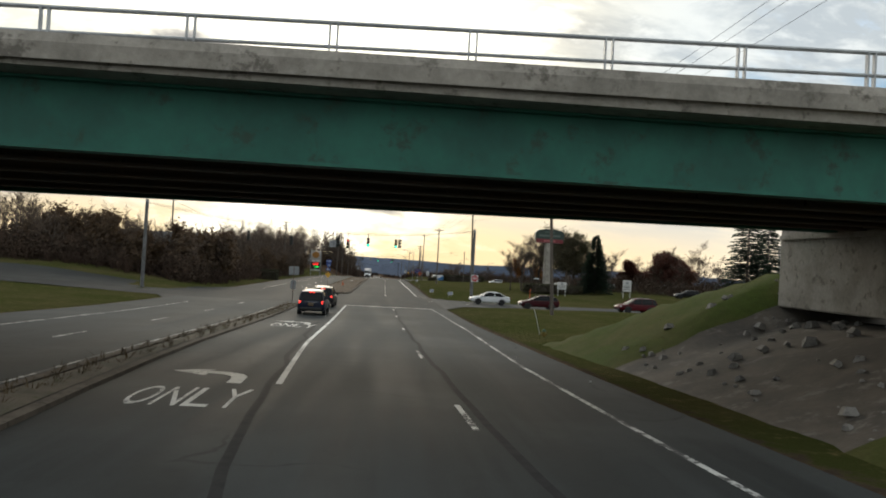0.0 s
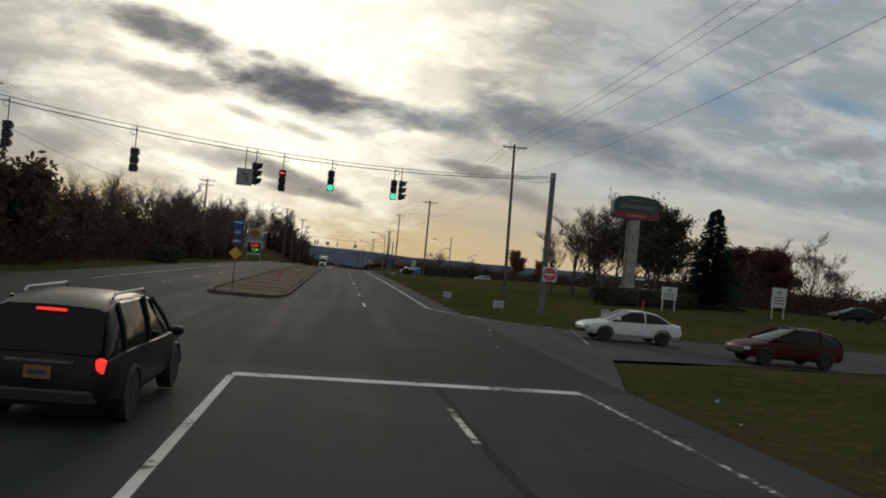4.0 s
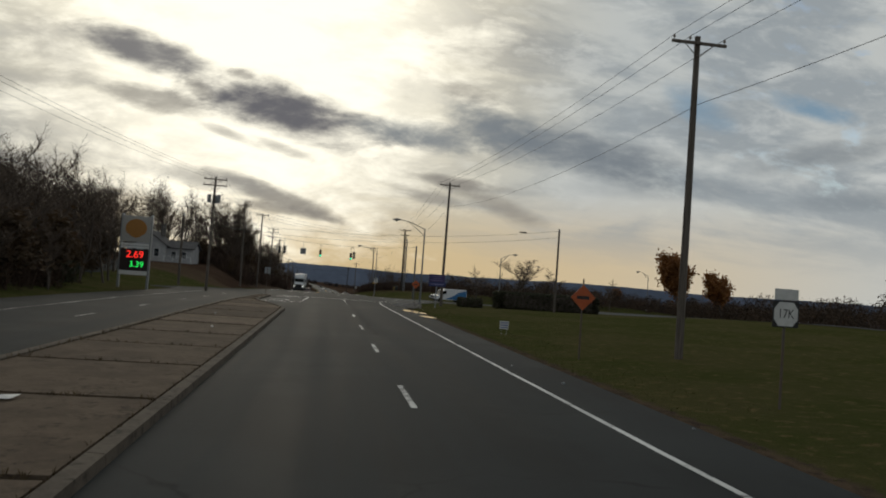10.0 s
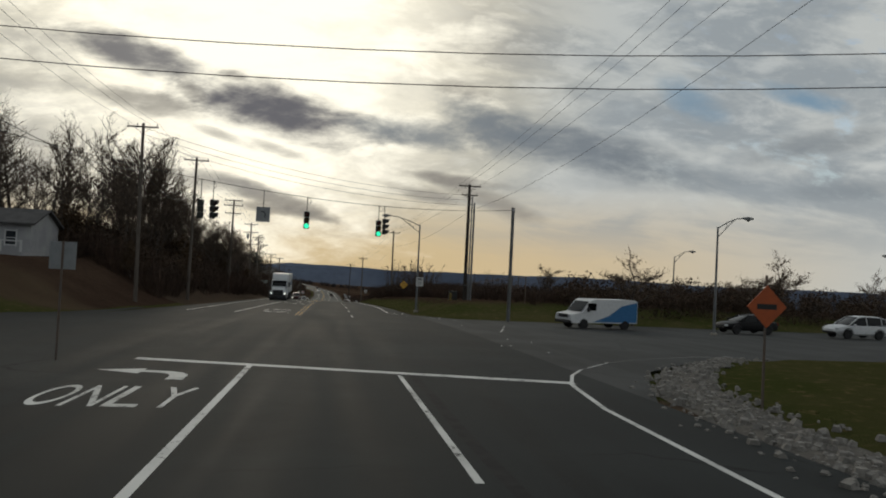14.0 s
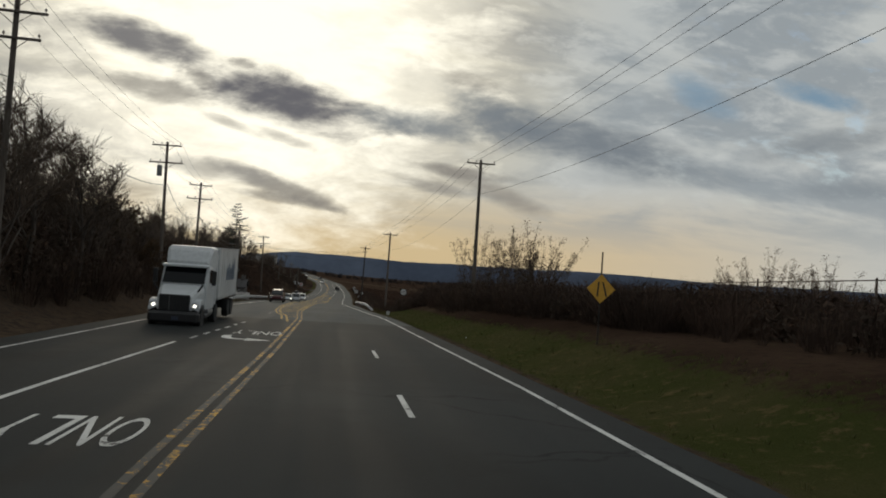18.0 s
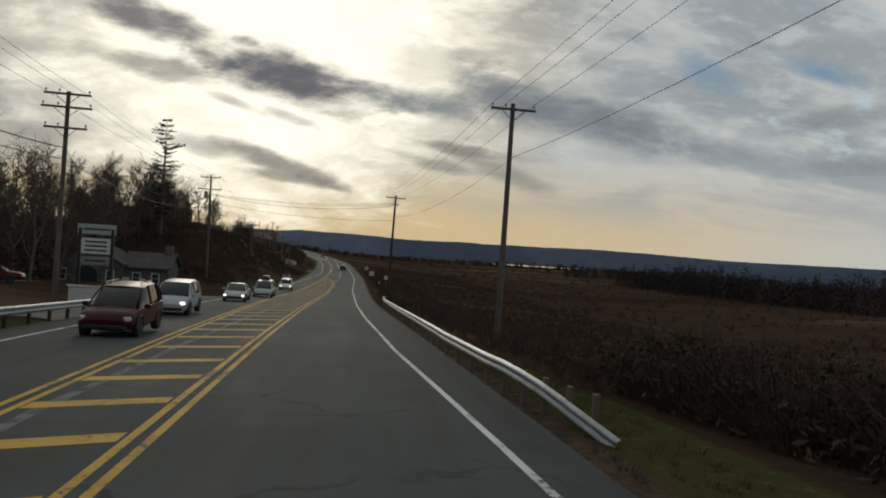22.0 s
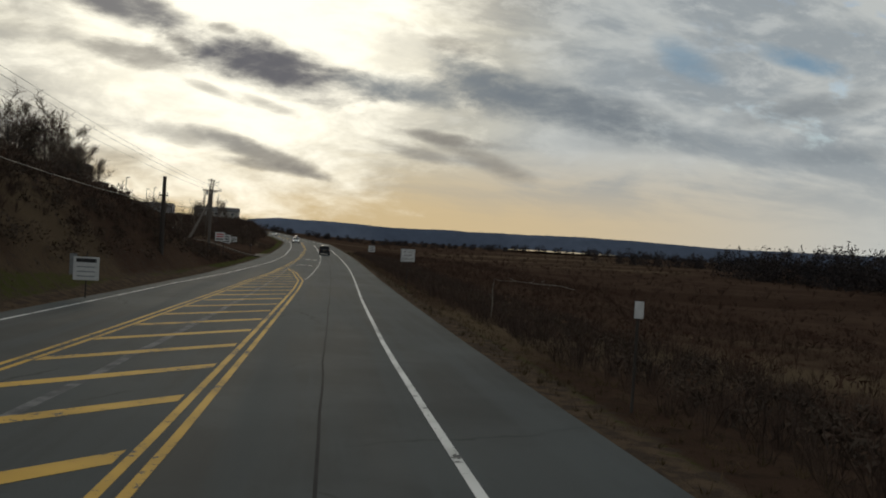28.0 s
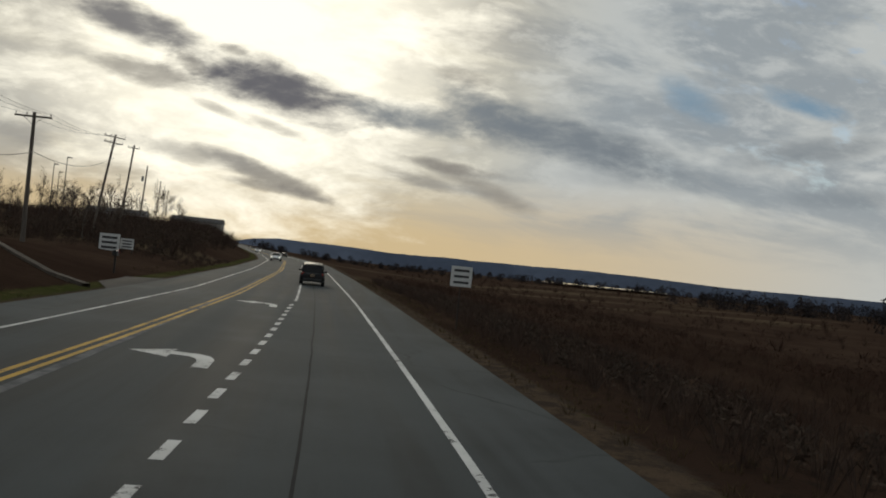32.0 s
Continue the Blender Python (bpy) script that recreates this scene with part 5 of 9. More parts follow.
def signal_head(at_, drop, lit, turn=0.0, arrow_=False, label="black three-lens traffic signal hanging from a span wire", group="traffic signals"):
    """A head whose top hangs drop below the wire at at_; turn: degrees from facing -y."""
    ob = thing("traffic_signal", Matrix.Translation(at_) @ pose(0, 0, 0, 0, 0, turn), label, "traffic signal", group)
    part("hanger", Geo().tube([(0, 0, 0.05), (0, 0, -drop)], 0.022, 6), SIG_BODY, ob)
    part("cable_loop", Geo().tube([(0.12 + 0.13 * math.cos(a), 0, -0.2 + 0.15 * math.sin(a)) for a in np.linspace(0, 6.28, 15)], 0.012, 4, caps=False), WIRE, ob)
    z0 = -drop
    g_ = Geo()
    for i in range(3):
        g_.box((0, 0, z0 - 0.19 - 0.36 * i), (0.34, 0.22, 0.345), bev=0.035)
    part("housing", g_, SIG_BODY, ob)
    for i, c in enumerate(("red", "amber", "green")):
        z = z0 - 0.19 - 0.36 * i
        on_ = c == lit
        lens = part("lens", Geo().turned((0, -0.12, z), [(0.145, 0.0), (0.13, -0.02), (0.07, -0.035), (0.01, -0.04)], 16, axis="y"), (LIT if on_ and not arrow_ else LENS_OFF)[c], ob, ("lit %s lens" % c) if on_ else "", smooth=True)
        if on_ and arrow_:
            part("arrow", Geo().add([(-0.11, -0.168, z), (-0.02, -0.168, z + 0.085), (-0.02, -0.168, z + 0.03), (0.11, -0.168, z + 0.03), (0.11, -0.168, z - 0.03), (-0.02, -0.168, z - 0.03), (-0.02, -0.168, z - 0.085)], [(0, 5, 4, 3, 2), (0, 2, 1), (0, 6, 5)]), LIT[c], lens, "lit red arrow", solid=False)
        vs, fs, n = [], [], 12
        for k in range(n + 1):
            t = radians(-35 + 250 * k / n)
            for r, y in ((0.158, -0.11), (0.158, -0.11 - 0.26 * (0.55 + 0.45 * math.sin(max(0.0, min(math.pi, t)))))):
                vs.append((r * math.cos(t), y, z + r * math.sin(t)))
        fs = [(2 * k, 2 * k + 1, 2 * k + 3, 2 * k + 2) for k in range(n)]
        part("visor", Geo().add(vs, fs), SIG_BODY, ob, solid=False)
    return ob


def span_pole(y, u, top, label, radius=0.17, mat=None):
    b = base_at(y, u)
    ob = thing("span_pole", b, label, "pole", "span wire poles")
    h = rz(y) + top - b.z
    part("shaft", Geo().tube([(0, 0, -0.3), (0, 0, h)], [radius, radius * 0.85], 10), mat or WOOD_POLE, ob, smooth=True)
    part("band", Geo().turned((0, 0, h - 0.25), [(radius * 0.9, 0), (radius, 0.01), (radius, 0.1), (radius * 0.9, 0.11)], 10), GALV, ob)
    return Vector((b.x, b.y, b.z + h - 0.2))


STEEL_POLE = material("grey_steel_pole", (0.15, 0.15, 0.15), (0.10, 0.10, 0.10), 1.5, 0.6, 0.3)
w1a = span_pole(81.6, -23.2, 9.2, "grey steel signal pole beside the cross street", 0.2, STEEL_POLE)
w1b = span_pole(101.0, 13.1, 9.1, "weathered signal pole carrying a do-not-enter sign", 0.2, STEEL_POLE)


def along(a, b, u, sag):
    t = (u - (a.x)) / (b.x - a.x)
    return a.lerp(b, t) - Vector((0, 0, 4 * sag * t * (1 - t)))


wire("span_wire", [w1a, w1b], 1.55, 0.014, "twisted span wire that carries the traffic signals")
wire("span_wire", [w1a + Vector((0, 0, -0.15)), w1b + Vector((0, 0, -0.1))], 1.62, 0.02, "twisted span wire that carries the traffic signals")
for u, drop, lit, turn, arr in ((-3.0, 0.75, "red", 0, True), (-0.65, 0.45, "green", 0, False), (2.7, 0.6, "green", 0, False), (3.1, 0.6, "", 90, False), (-4.25, 0.6, "", 60, False), (-13.6, 0.9, "", 180, False), (-9.2, 0.9, "", 180, False)):
    signal_head(along(w1a, w1b, u - 0.3, 1.6), drop, lit, turn, arr)
w2a = span_pole(252.0, -19.5, 9.6, "weathered wooden signal pole on the corner", 0.17)
w2b = span_pole(274.5, 13.8, 8.9, "grey signal pole at the corner of the side street", 0.15, STEEL_POLE)
wire("span_wire", [w2a, w2b], 1.5, 0.016, "twisted span wire that carries the traffic signals")
for u, drop, lit, turn, arr in ((-1.75, 0.85, "green", 8, False), (2.9, 0.95, "green", 8, False), (3.3, 0.8, "", 100, False), (-6.9, 1.0, "", 60, False), (-7.5, 1.1, "", 200, False)):
    signal_head(along(w2a, w2b, u - 0.4, 1.5), drop, lit, turn, arr)
w3 = span_pole(227.5, 24.4, 9.3, "slim wooden pole beside the lawn", 0.12)
for z in (0.0, -0.7):
    wire("cross_wire", [w3 + Vector((0, 0, z)), tip(234.3, -13.2, 12.6, 4.7 - z)], 1.15, 0.011)
b_ = w3.lerp(tip(234.3, -13.2, 12.6, 4.4), 0.1) - Vector((0, 0, 0.33))
tagged(part("splice_case", Geo().tube([b_ - Vector((0.5, 0, -0.03)), b_ + Vector((0.3, 0, 0.02))], 0.07, 8), BLACK), "black cable splice case hung on the wire", "cable")
for z in (0.0, 0.5, 1.0):
    wire("cross_wire", [tip(291.5, 13.2, 12.9, 1.1 + z), tip(276.8, -14.5, 13.8, 0.4 + z)], 1.0, 0.013)
wire("cross_wire", [w1b + Vector((0, 0, -0.2)), tip(123.1, 15.5, 14.3, 2.6)], 0.5, 0.014)
wire("cross_wire", [tip(468.2, -16.3, 14.1, 2.4), tip(467.4, 5.95, 13.2, 1.4)], 0.9, 0.02)
wire("cross_wire", [tip(414.0, -14.8, 11.4, 3.0), tip(377.5, -14.8, 12.6, 3.4)], 1.0, 0.03)


# ---- plants ----
def branching(seed, tall, spread, trunk_r, levels=4, kids=5, up=0.55, twig=True, first=0.25, crook=0.25, flat_from=3):
    """A bare tree: limbs that fork again and again. Returns trunk, twigs and the twig ends."""
    rnd = random.Random(seed)
    trunk, fine, ends = Geo(), Geo(), []

    def grow(p, d, length, r, lev):
        n = 4 if lev == 0 else 3
        pts, rads, q = [p.copy()], [r], p.copy()
        dd = d.copy()
        for i in range(n):
            dd = (dd + Vector((rnd.gauss(0, crook), rnd.gauss(0, crook), rnd.gauss(0, crook * 0.5) + 0.06)) * (0.5 if lev == 0 else 1.0)).normalized()
            q = q + dd * length / n
            pts.append(q.copy())
            rads.append(max(0.014, r * (1 - 0.62 * (i + 1) / n)))
        if lev < 2:
            trunk.tube(pts, rads, 6 if lev == 0 else 4, caps=False)
        elif lev < flat_from:
            fine.tube(pts, rads, 3, caps=False)
        else:
            w = dd.orthogonal().normalized()
            w = (w * math.cos(p.x * 91.7 + p.z * 57.1) + dd.cross(w) * math.sin(p.x * 91.7 + p.z * 57.1)) * 1.25
            m_ = pts[2]
            fine.add([pts[0] - w * rads[0], pts[0] + w * rads[0], m_ + w * rads[2], m_ - w * rads[2], pts[-1]], [(0, 1, 2, 3), (3, 2, 4)])
        if lev >= levels - 1:
            ends.append((pts[-1], dd.copy()))
            ends.append((pts[-2], dd.copy()))
            return
        k = kids + (2 if lev == 0 else 0)
        for j in range(k):
            t = first + (1 - first) * (j + rnd.random()) / k if lev == 0 else 0.25 + 0.75 * (j + rnd.random()) / k
            i = min(n - 1, int(t * n))
            a = pts[i].lerp(pts[i + 1], t * n - i)
            turn = rnd.uniform(0, 6.283)
            side = Vector((math.cos(turn), math.sin(turn), 0))
            nd = (side * spread + Vector((0, 0, up)) + dd * 0.55).normalized()
            grow(a, nd, length * rnd.uniform(0.42, 0.62) * (1.15 - 0.45 * t), max(0.017, rads[i] * 0.55), lev + 1)
        grow(pts[-1], dd, length * 0.45, rads[-1], lev + 1)

    grow(Vector((0, 0, -0.2)), Vector((0, 0, 1)), tall * 0.62, trunk_r, 0)
    return trunk, fine, ends


def leaf_cloud(ends, seed, count, size, reach):
    rnd = random.Random(seed)
    g_ = Geo()
    for p, d in ends:
        for _ in range(count):
            c = p + Vector((rnd.gauss(0, reach), rnd.gauss(0, reach), rnd.gauss(0, reach * 0.8)))
            a = Vector((rnd.gauss(0, 1), rnd.gauss(0, 1), rnd.gauss(0, 1))).normalized()
            b = a.orthogonal().normalized()
            s = size * rnd.uniform(0.6, 1.3)
            g_.add([c - a * s, c + b * s * 0.5, c + a * s, c - b * s * 0.5], [(0, 1, 2, 3)])
    return g_


def leaf_material(name, a, b):
    mat = material(name, a, b, 1.5, 0.7, spec=0.25, random_=0.2)
    nt = mat.node_tree
    out = nt.nodes["Material Output"]
    tr = node(nt, "ShaderNodeBsdfTranslucent", {0: (*[v * 1.3 for v in a], 1)})
    mix = node(nt, "ShaderNodeMixShader", {0: 0.25, 1: nt.nodes["Principled BSDF"].outputs[0], 2: tr.outputs[0]})
    nt.links.new(mix.outputs[0], out.inputs[0])
    return mat


DARK_LEAF = leaf_material("dull_green_leaves", (0.036, 0.036, 0.016), (0.058, 0.042, 0.020))
RUST_LEAF = leaf_material("rust_orange_leaves", (0.21, 0.085, 0.022), (0.13, 0.055, 0.018))
RED_LEAF = leaf_material("dark_red_leaves", (0.085, 0.028, 0.018), (0.05, 0.022, 0.015))
NEEDLE = leaf_material("spruce_needles", (0.018, 0.030, 0.018), (0.012, 0.022, 0.014))
DRY_LEAF = leaf_material("dry_brown_leaves", (0.085, 0.054, 0.030), (0.055, 0.038, 0.024))


def tree_thing(seed, tall, label, leaves=None, count=0, size=0.16, reach=0.5, group="", thin=1, **kw):
    spray = kw.pop("spray", 0)
    trunk, fine, ends = branching(seed, tall, kw.pop("spread", 0.9), kw.pop("trunk_r", tall * 0.016), **kw)
    ob = thing("tree", Matrix.Translation((0, 0, -500)), label, "tree", group)
    if spray:
        sprays(fine, ends, seed, spray, tall * 0.085)
    part("trunk", trunk, BARK, ob, solid=False, smooth="all")
    part("crown", fine, TWIG, ob, "bare twigs", solid=False)
    if leaves:
        part("leaves", leaf_cloud(ends[::thin], seed, count, size, reach), leaves, ob, solid=False)
    return ob


def sprays(fine, ends, seed, count, length):
    """Thin last twigs at the ends of the limbs."""
    r = random.Random(seed)
    for p, d in ends:
        for _ in range(count):
            a = (d + Vector((r.gauss(0, 0.7), r.gauss(0, 0.7), r.gauss(0.15, 0.5)))).normalized()
            b = a.orthogonal().normalized() * 0.011
            q = p + a * length * r.uniform(0.4, 1.1)
            fine.add([p - b, p + b, q], [(0, 1, 2)])


def conifer_thing(seed, tall, wide, label, sparse=0.0, bare=0.08, group=""):
    rnd = random.Random(seed)
    ob = thing("tree", Matrix.Translation((0, 0, -500)), label, "tree", group)
    part("trunk", Geo().tube([(0, 0, -0.3), (0, 0, tall * 0.5), (0, 0, tall * 0.98)], [tall * 0.017, tall * 0.010, 0.02], 7), BARK, ob)
    g_ = Geo()
    z = tall * bare
    while z < tall * 0.985:
        f = 1 - (z / tall - bare) / (1 - bare)
        reach = wide * (f ** 0.85) * rnd.uniform(0.8, 1.1) + 0.12
        if sparse:
            reach = wide * rnd.uniform(0.45, 1.0) * min(1.0, 3.0 * f + 0.15) * min(1.0, 0.4 + 2.5 * (1 - f))
        for k in range(rnd.randint(14, 19) if not sparse else rnd.randint(5, 9)):
            a = rnd.uniform(0, 6.283)
            d = Vector((math.cos(a), math.sin(a), 0))
            s = Vector((-d.y, d.x, 0))
            L = reach * rnd.uniform(0.75, 1.1)
            droop = rnd.uniform(0.12, 0.30) if not sparse else rnd.uniform(-0.25, 0.1)
            p0 = Vector((0, 0, z + rnd.uniform(-0.1, 0.1)))
            steps = max(3, int(L / 0.32))
            for i in range(1, steps + 1):
                t = i / steps
                c = p0 + d * L * t + Vector((0, 0, -droop * L * t * t + 0.12 * L * t))
                w = 0.44 * (1.15 - t * 0.75) * min(1.0, L)
                for sg in (-1, 1):
                    e = c + s * sg * w * rnd.uniform(0.7, 1.2) + d * 0.22 + Vector((0, 0, -rnd.uniform(0.04, 0.20)))
                    g_.add([c - d * 0.15, c + d * 0.15 + Vector((0, 0, 0.05)), e], [(0, 1, 2)])
                g_.add([c - d * 0.2, c + s * 0.07, c + d * 0.25 - Vector((0, 0, 0.10)), c - s * 0.07], [(0, 1, 2, 3)])
        z += tall * (0.018 if not sparse else 0.035) * rnd.uniform(0.8, 1.3)
    part("needles", g_, NEEDLE, ob, "dark green needle boughs", solid=False)
    return ob


def plant(src, y, u, scale, turn, label="", sink=0.0, squash=1.0):
    b = base_at(y, u)
    ob = copy_thing(src, Matrix.Translation(b - Vector((0, 0, sink))) @ Euler((0, 0, turn)).to_matrix().to_4x4() @ Matrix.Diagonal((scale * squash, scale * squash, scale, 1)))
    if label:
        ob["label"] = label
    return ob


rnd = random.Random(11)
bare = [tree_thing(100 + i, 8.0, "bare grey deciduous tree on the wooded bank", levels=4, kids=6, spread=0.80 + 0.16 * (i % 3), up=0.62, group="bare roadside trees", first=0.24, spray=2) for i in range(6)]
scrub = [tree_thing(140 + i, 4.0, "small bare multi-branched scrub tree in the brush", levels=4, kids=5, spread=0.8, up=0.9, trunk_r=0.05, first=0.08, group="bare scrub trees") for i in range(3)]


FACES = {}


def wood(y0, y1, u0, u1, n, lo, hi, src, seed, joined=""):
    """Trees over a stretch of the plan: each a thing, or the far rows of a wood in one mesh."""
    r = random.Random(seed)
    stems, twigs, leaf = Geo(), Geo(), Geo()
    if joined:
        n = int(n * 0.75)
        if src is bare:
            src, lo, hi = back_trees, lo * 1.25, hi * 1.25
    for _ in range(n):
        y, u = r.uniform(y0, y1), r.uniform(u0, u1)
        s = src[r.randrange(len(src))]
        k, turn, sq = r.uniform(lo, hi) / (8.0 if s in bare or s in back_trees else 4.0), r.uniform(0, 6.28), r.uniform(0.75, 1.1)
        if not joined:
            plant(s, y, u, k, turn, squash=sq)
            continue
        m_ = Matrix.Translation(base_at(y, u)) @ Euler((0, 0, turn)).to_matrix().to_4x4() @ Matrix.Diagonal((k * sq, k * sq, k, 1))
        for c, into in zip(sorted(s.children, key=lambda o: ("trunk" not in o.name, "crown" not in o.name)), (stems, twigs, leaf)):
            d = c.data
            co = np.empty(len(d.vertices) * 3)
            d.vertices.foreach_get("co", co)
            co = co.reshape(-1, 3) @ np.array(m_.to_3x3()).T + np.array(m_.translation)
            if d.name not in FACES:
                FACES[d.name] = [tuple(f.vertices) for f in d.polygons]
            into.add(co.tolist(), FACES[d.name])
    if joined:
        ob = tagged(new("woodland"), joined, "woods", kind="stuff")
        part("trunks", stems, BARK, ob, solid=False)
        part("crowns", twigs, TWIG, ob, solid=False)
        if leaf.v:
            part("leaves", leaf, DRY_LEAF, ob, solid=False)


dense = [tree_thing(180 + i, 4.0, "small tree holding dry brown leaves on the bank", DRY_LEAF, 3, 0.17, 0.30, thin=2, levels=4, kids=5, spread=1.0, up=0.75, trunk_r=0.06, first=0.05, flat_from=2, group="brown-leaved trees") for i in range(2)]
back_trees = [tree_thing(200 + i, 8.0, "bare grey tree up the bank", levels=4, kids=5, spread=0.95 + 0.12 * i, up=0.55, first=0.22, flat_from=2, spray=1) for i in range(4)]
BACK = "dense rows of bare grey trees up the bank"
wood(100, 116, -44, -19.5, 16, 5.0, 8.0, bare, 1)
wood(100, 150, -48, -21, 42, 4.4, 6.6, bare, 51, BACK)
wood(150, 208, -23, -19.5, 16, 5.0, 7.5, bare, 2)
wood(150, 215, -36, -22, 44, 5.5, 8.5, bare, 52, BACK)
wood(110, 206, -26, -19.5, 16, 2.5, 4.0, scrub, 42)
wood(100, 118, -46, -20, 40, 4.0, 7.5, dense, 61, "brown-leaved small trees hiding a house")
wood(118, 208, -30, -20, 44, 3.4, 6.0, dense, 62, "brown-leaved small trees along the bank")
wood(212, 236, -42, -22, 40, 7.5, 10.5, bare, 63, BACK)
wood(212, 238, -40, -22, 24, 3.0, 5.0, dense, 64, "brown-leaved small trees beside the filling station")
wood(284, 398, -24, -14.5, 60, 2.6, 4.8, dense, 65, "brown-leaved small trees along the bank")
wood(468, 545, -38, -23.5, 40, 2.4, 4.4, dense, 66, "brown-leaved small trees along the bank")
wood(30, 95, -60, -40, 8, 6.0, 9, bare, 3)
wood(101, 120, -66, -46, 26, 6.5, 8.5, bare, 19, BACK)
wood(238, 264, -42, -27, 26, 7.0, 10, bare, 41, BACK)
wood(240, 264, -42, -28, 26, 4.0, 6.5, dense, 71, "brown-leaved small trees beside the house")
wood(241, 262, -46, -31, 14, 10.0, 12.5, bare, 43, BACK)
wood(286, 300, -46, -27, 12, 9.5, 12.0, bare, 45, BACK)
wood(287, 302, -24, -14.5, 8, 8.0, 11.5, bare, 44)
wood(288, 314, -40, -20, 12, 8.0, 11.5, bare, 54, BACK)
wood(300, 345, -20, -14.2, 10, 7.0, 10.0, bare, 5)
wood(300, 348, -34, -18, 16, 7.0, 10.5, bare, 55, BACK)
for y, u, k in ((327, -14.3, 1.15), (332, -15.0, 1.25), (338, -14.4, 1.2), (343, -15.4, 1.1)):
    plant(bare[int(y) % 6], y, u, k, y, squash=0.95)
wood(345, 398, -20, -14.3, 14, 3.5, 6.0, bare, 6)
wood(345, 400, -34, -16, 44, 3.5, 6.5, bare, 56, BACK)
wood(300, 398, -20, -13.8, 16, 2.5, 4.0, scrub, 7)
wood(425, 468, -46, -23, 50, 8.0, 12, bare, 8, BACK)
wood(468, 520, -33, -23.5, 20, 7.0, 10.0, bare, 9)
wood(466, 530, -44, -24.5, 46, 6.5, 9.0, bare, 59, BACK)
wood(520, 562, -32, -22.5, 16, 2.0, 3.8, scrub, 10)
wood(545, 575, -34, -20, 6, 3.5, 5.5, bare, 12)
wood(572, 589, -34, -25, 6, 5.0, 7.0, bare, 17)
wood(534, 572, -30, -20.5, 20, 5.5, 7.5, bare, 18)
wood(650, 760, -50, -22, 40, 3.5, 6.5, bare, 13, BACK)
wood(290, 330, 44, 90, 8, 3.0, 5.0, bare, 14)
wood(318, 352, 24, 62, 40, 1.5, 2.4, dense, 67, "thicket of brown-leaved small trees below the road")
wood(296, 340, 50, 150, 70, 2.6, 4.2, dense, 68, "thicket of brown-leaved small trees below the road")
wood(284, 310, 66, 210, 50, 2.4, 4.0, dense, 69, "far belt of brown-leaved small trees")
wood(170, 215, 100, 190, 50, 2.4, 4.2, dense, 70, "far belt of brown-leaved small trees")

# things set apart
spruce = conifer_thing(31, 16.5, 4.3, "tall dark spruce beside the hotel", group="spruces")
plant(spruce, 104.5, 51.8, 1.0, 0.4)
plant(spruce, 106.0, 55.4, 0.86, 2.1, "broad dark spruce beside the hotel")
cone_spruce = conifer_thing(33, 9.8, 3.0, "dense cone-shaped spruce on the hotel lawn", bare=0.03)
plant(cone_spruce, 124.0, 35.7, 1.0, 1.2)
pine = conifer_thing(37, 15.5, 2.7, "tall sparse pine standing above the bank", sparse=1.0, bare=0.18)
plant(pine, 473.5, -23.3, 1.02, 0.0)
oak = tree_thing(51, 11.5, "broad tree with thin dull leaves on the hotel lawn", DARK_LEAF, 8, 0.18, 0.42, spread=1.1, levels=4, kids=6, group="lawn trees")
plant(oak, 129, 32.5, 0.92, 1.1)
plant(oak, 134, 34.2, 0.92, 5.0)
plant(oak, 138, 31.5, 1.02, 0.3)
plant(bare[3], 141, 30.0, 1.4, 2.0, "large bare tree beside the pylon sign", squash=1.2)
plant(bare[1], 135, 27.5, 1.15, 4.0, "large bare tree beside the pylon sign", squash=1.2)
plant(bare[2], 136, 26.0, 1.38, 1.0, "large bare tree beside the pylon sign", squash=1.2)
plant(bare[4], 150, 41.0, 1.3, 3.0, "large bare tree on the hotel lawn", squash=1.2)
for y, u, k in ((146, 44.5, 1.1), (150, 56, 1.25), (152, 64, 1.4), (156, 70, 1.1), (140, 24.5, 1.0)):
    plant(bare[int(u) % 6], y, u, k, u, "bare grey tree behind the hotel lawn")
broad = tree_thing(91, 10.5, "broad pale bare tree at the lawn's edge", levels=5, kids=4, spread=1.0, up=0.55, first=0.2, spray=1, crook=0.2, trunk_r=0.26, group="lawn trees")
for y, u, k in ((184.7, 45.9, 1.0), (188.0, 54.4, 0.92), (196.0, 66.0, 0.8), (149.0, 58.0, 0.72)):
    plant(broad, y, u, k, u, squash=1.7)
red = tree_thing(57, 8.0, "round tree with sparse dark red leaves", RED_LEAF, 18, 0.18, 0.42, spread=1.0, levels=4, kids=6, group="red-leaved trees")
for y, u, s in ((150, 56, 1.0), (160, 63, 1.1), (172, 66, 1.2), (178, 72, 1.0), (148, 50, 0.8)):
    plant(red, y, u, s, y)
orange = tree_thing(61, 6.6, "young tree with rust-orange autumn leaves", RUST_LEAF, 15, 0.16, 0.32, spread=0.75, levels=4, kids=5, up=0.9, group="orange-leaved trees")
for y, u, s in ((235.7, 42.6, 1.25), (238, 49.5, 0.95), (214, 88, 1.1), (330, 70, 0.9)):
    plant(orange, y, u, s, u)
wood(190, 236, 58, 110, 12, 3.0, 5.5, bare, 15)
plant(bare[3], 237.6, 22.7, 0.80, 1.0, "wide bare ornamental tree behind the hedge", squash=1.7)
sparse_tree = tree_thing(75, 6.4, "round ornamental tree holding a few last leaves", DRY_LEAF, 1, 0.085, 0.15, thin=2, spread=1.25, levels=4, kids=6, up=0.5, first=0.35, group="ornamental trees", spray=1)
plant(bare[0], 300, 24.0, 0.5, 2.2, "wide bare sumac shrub on the bank", squash=1.7)
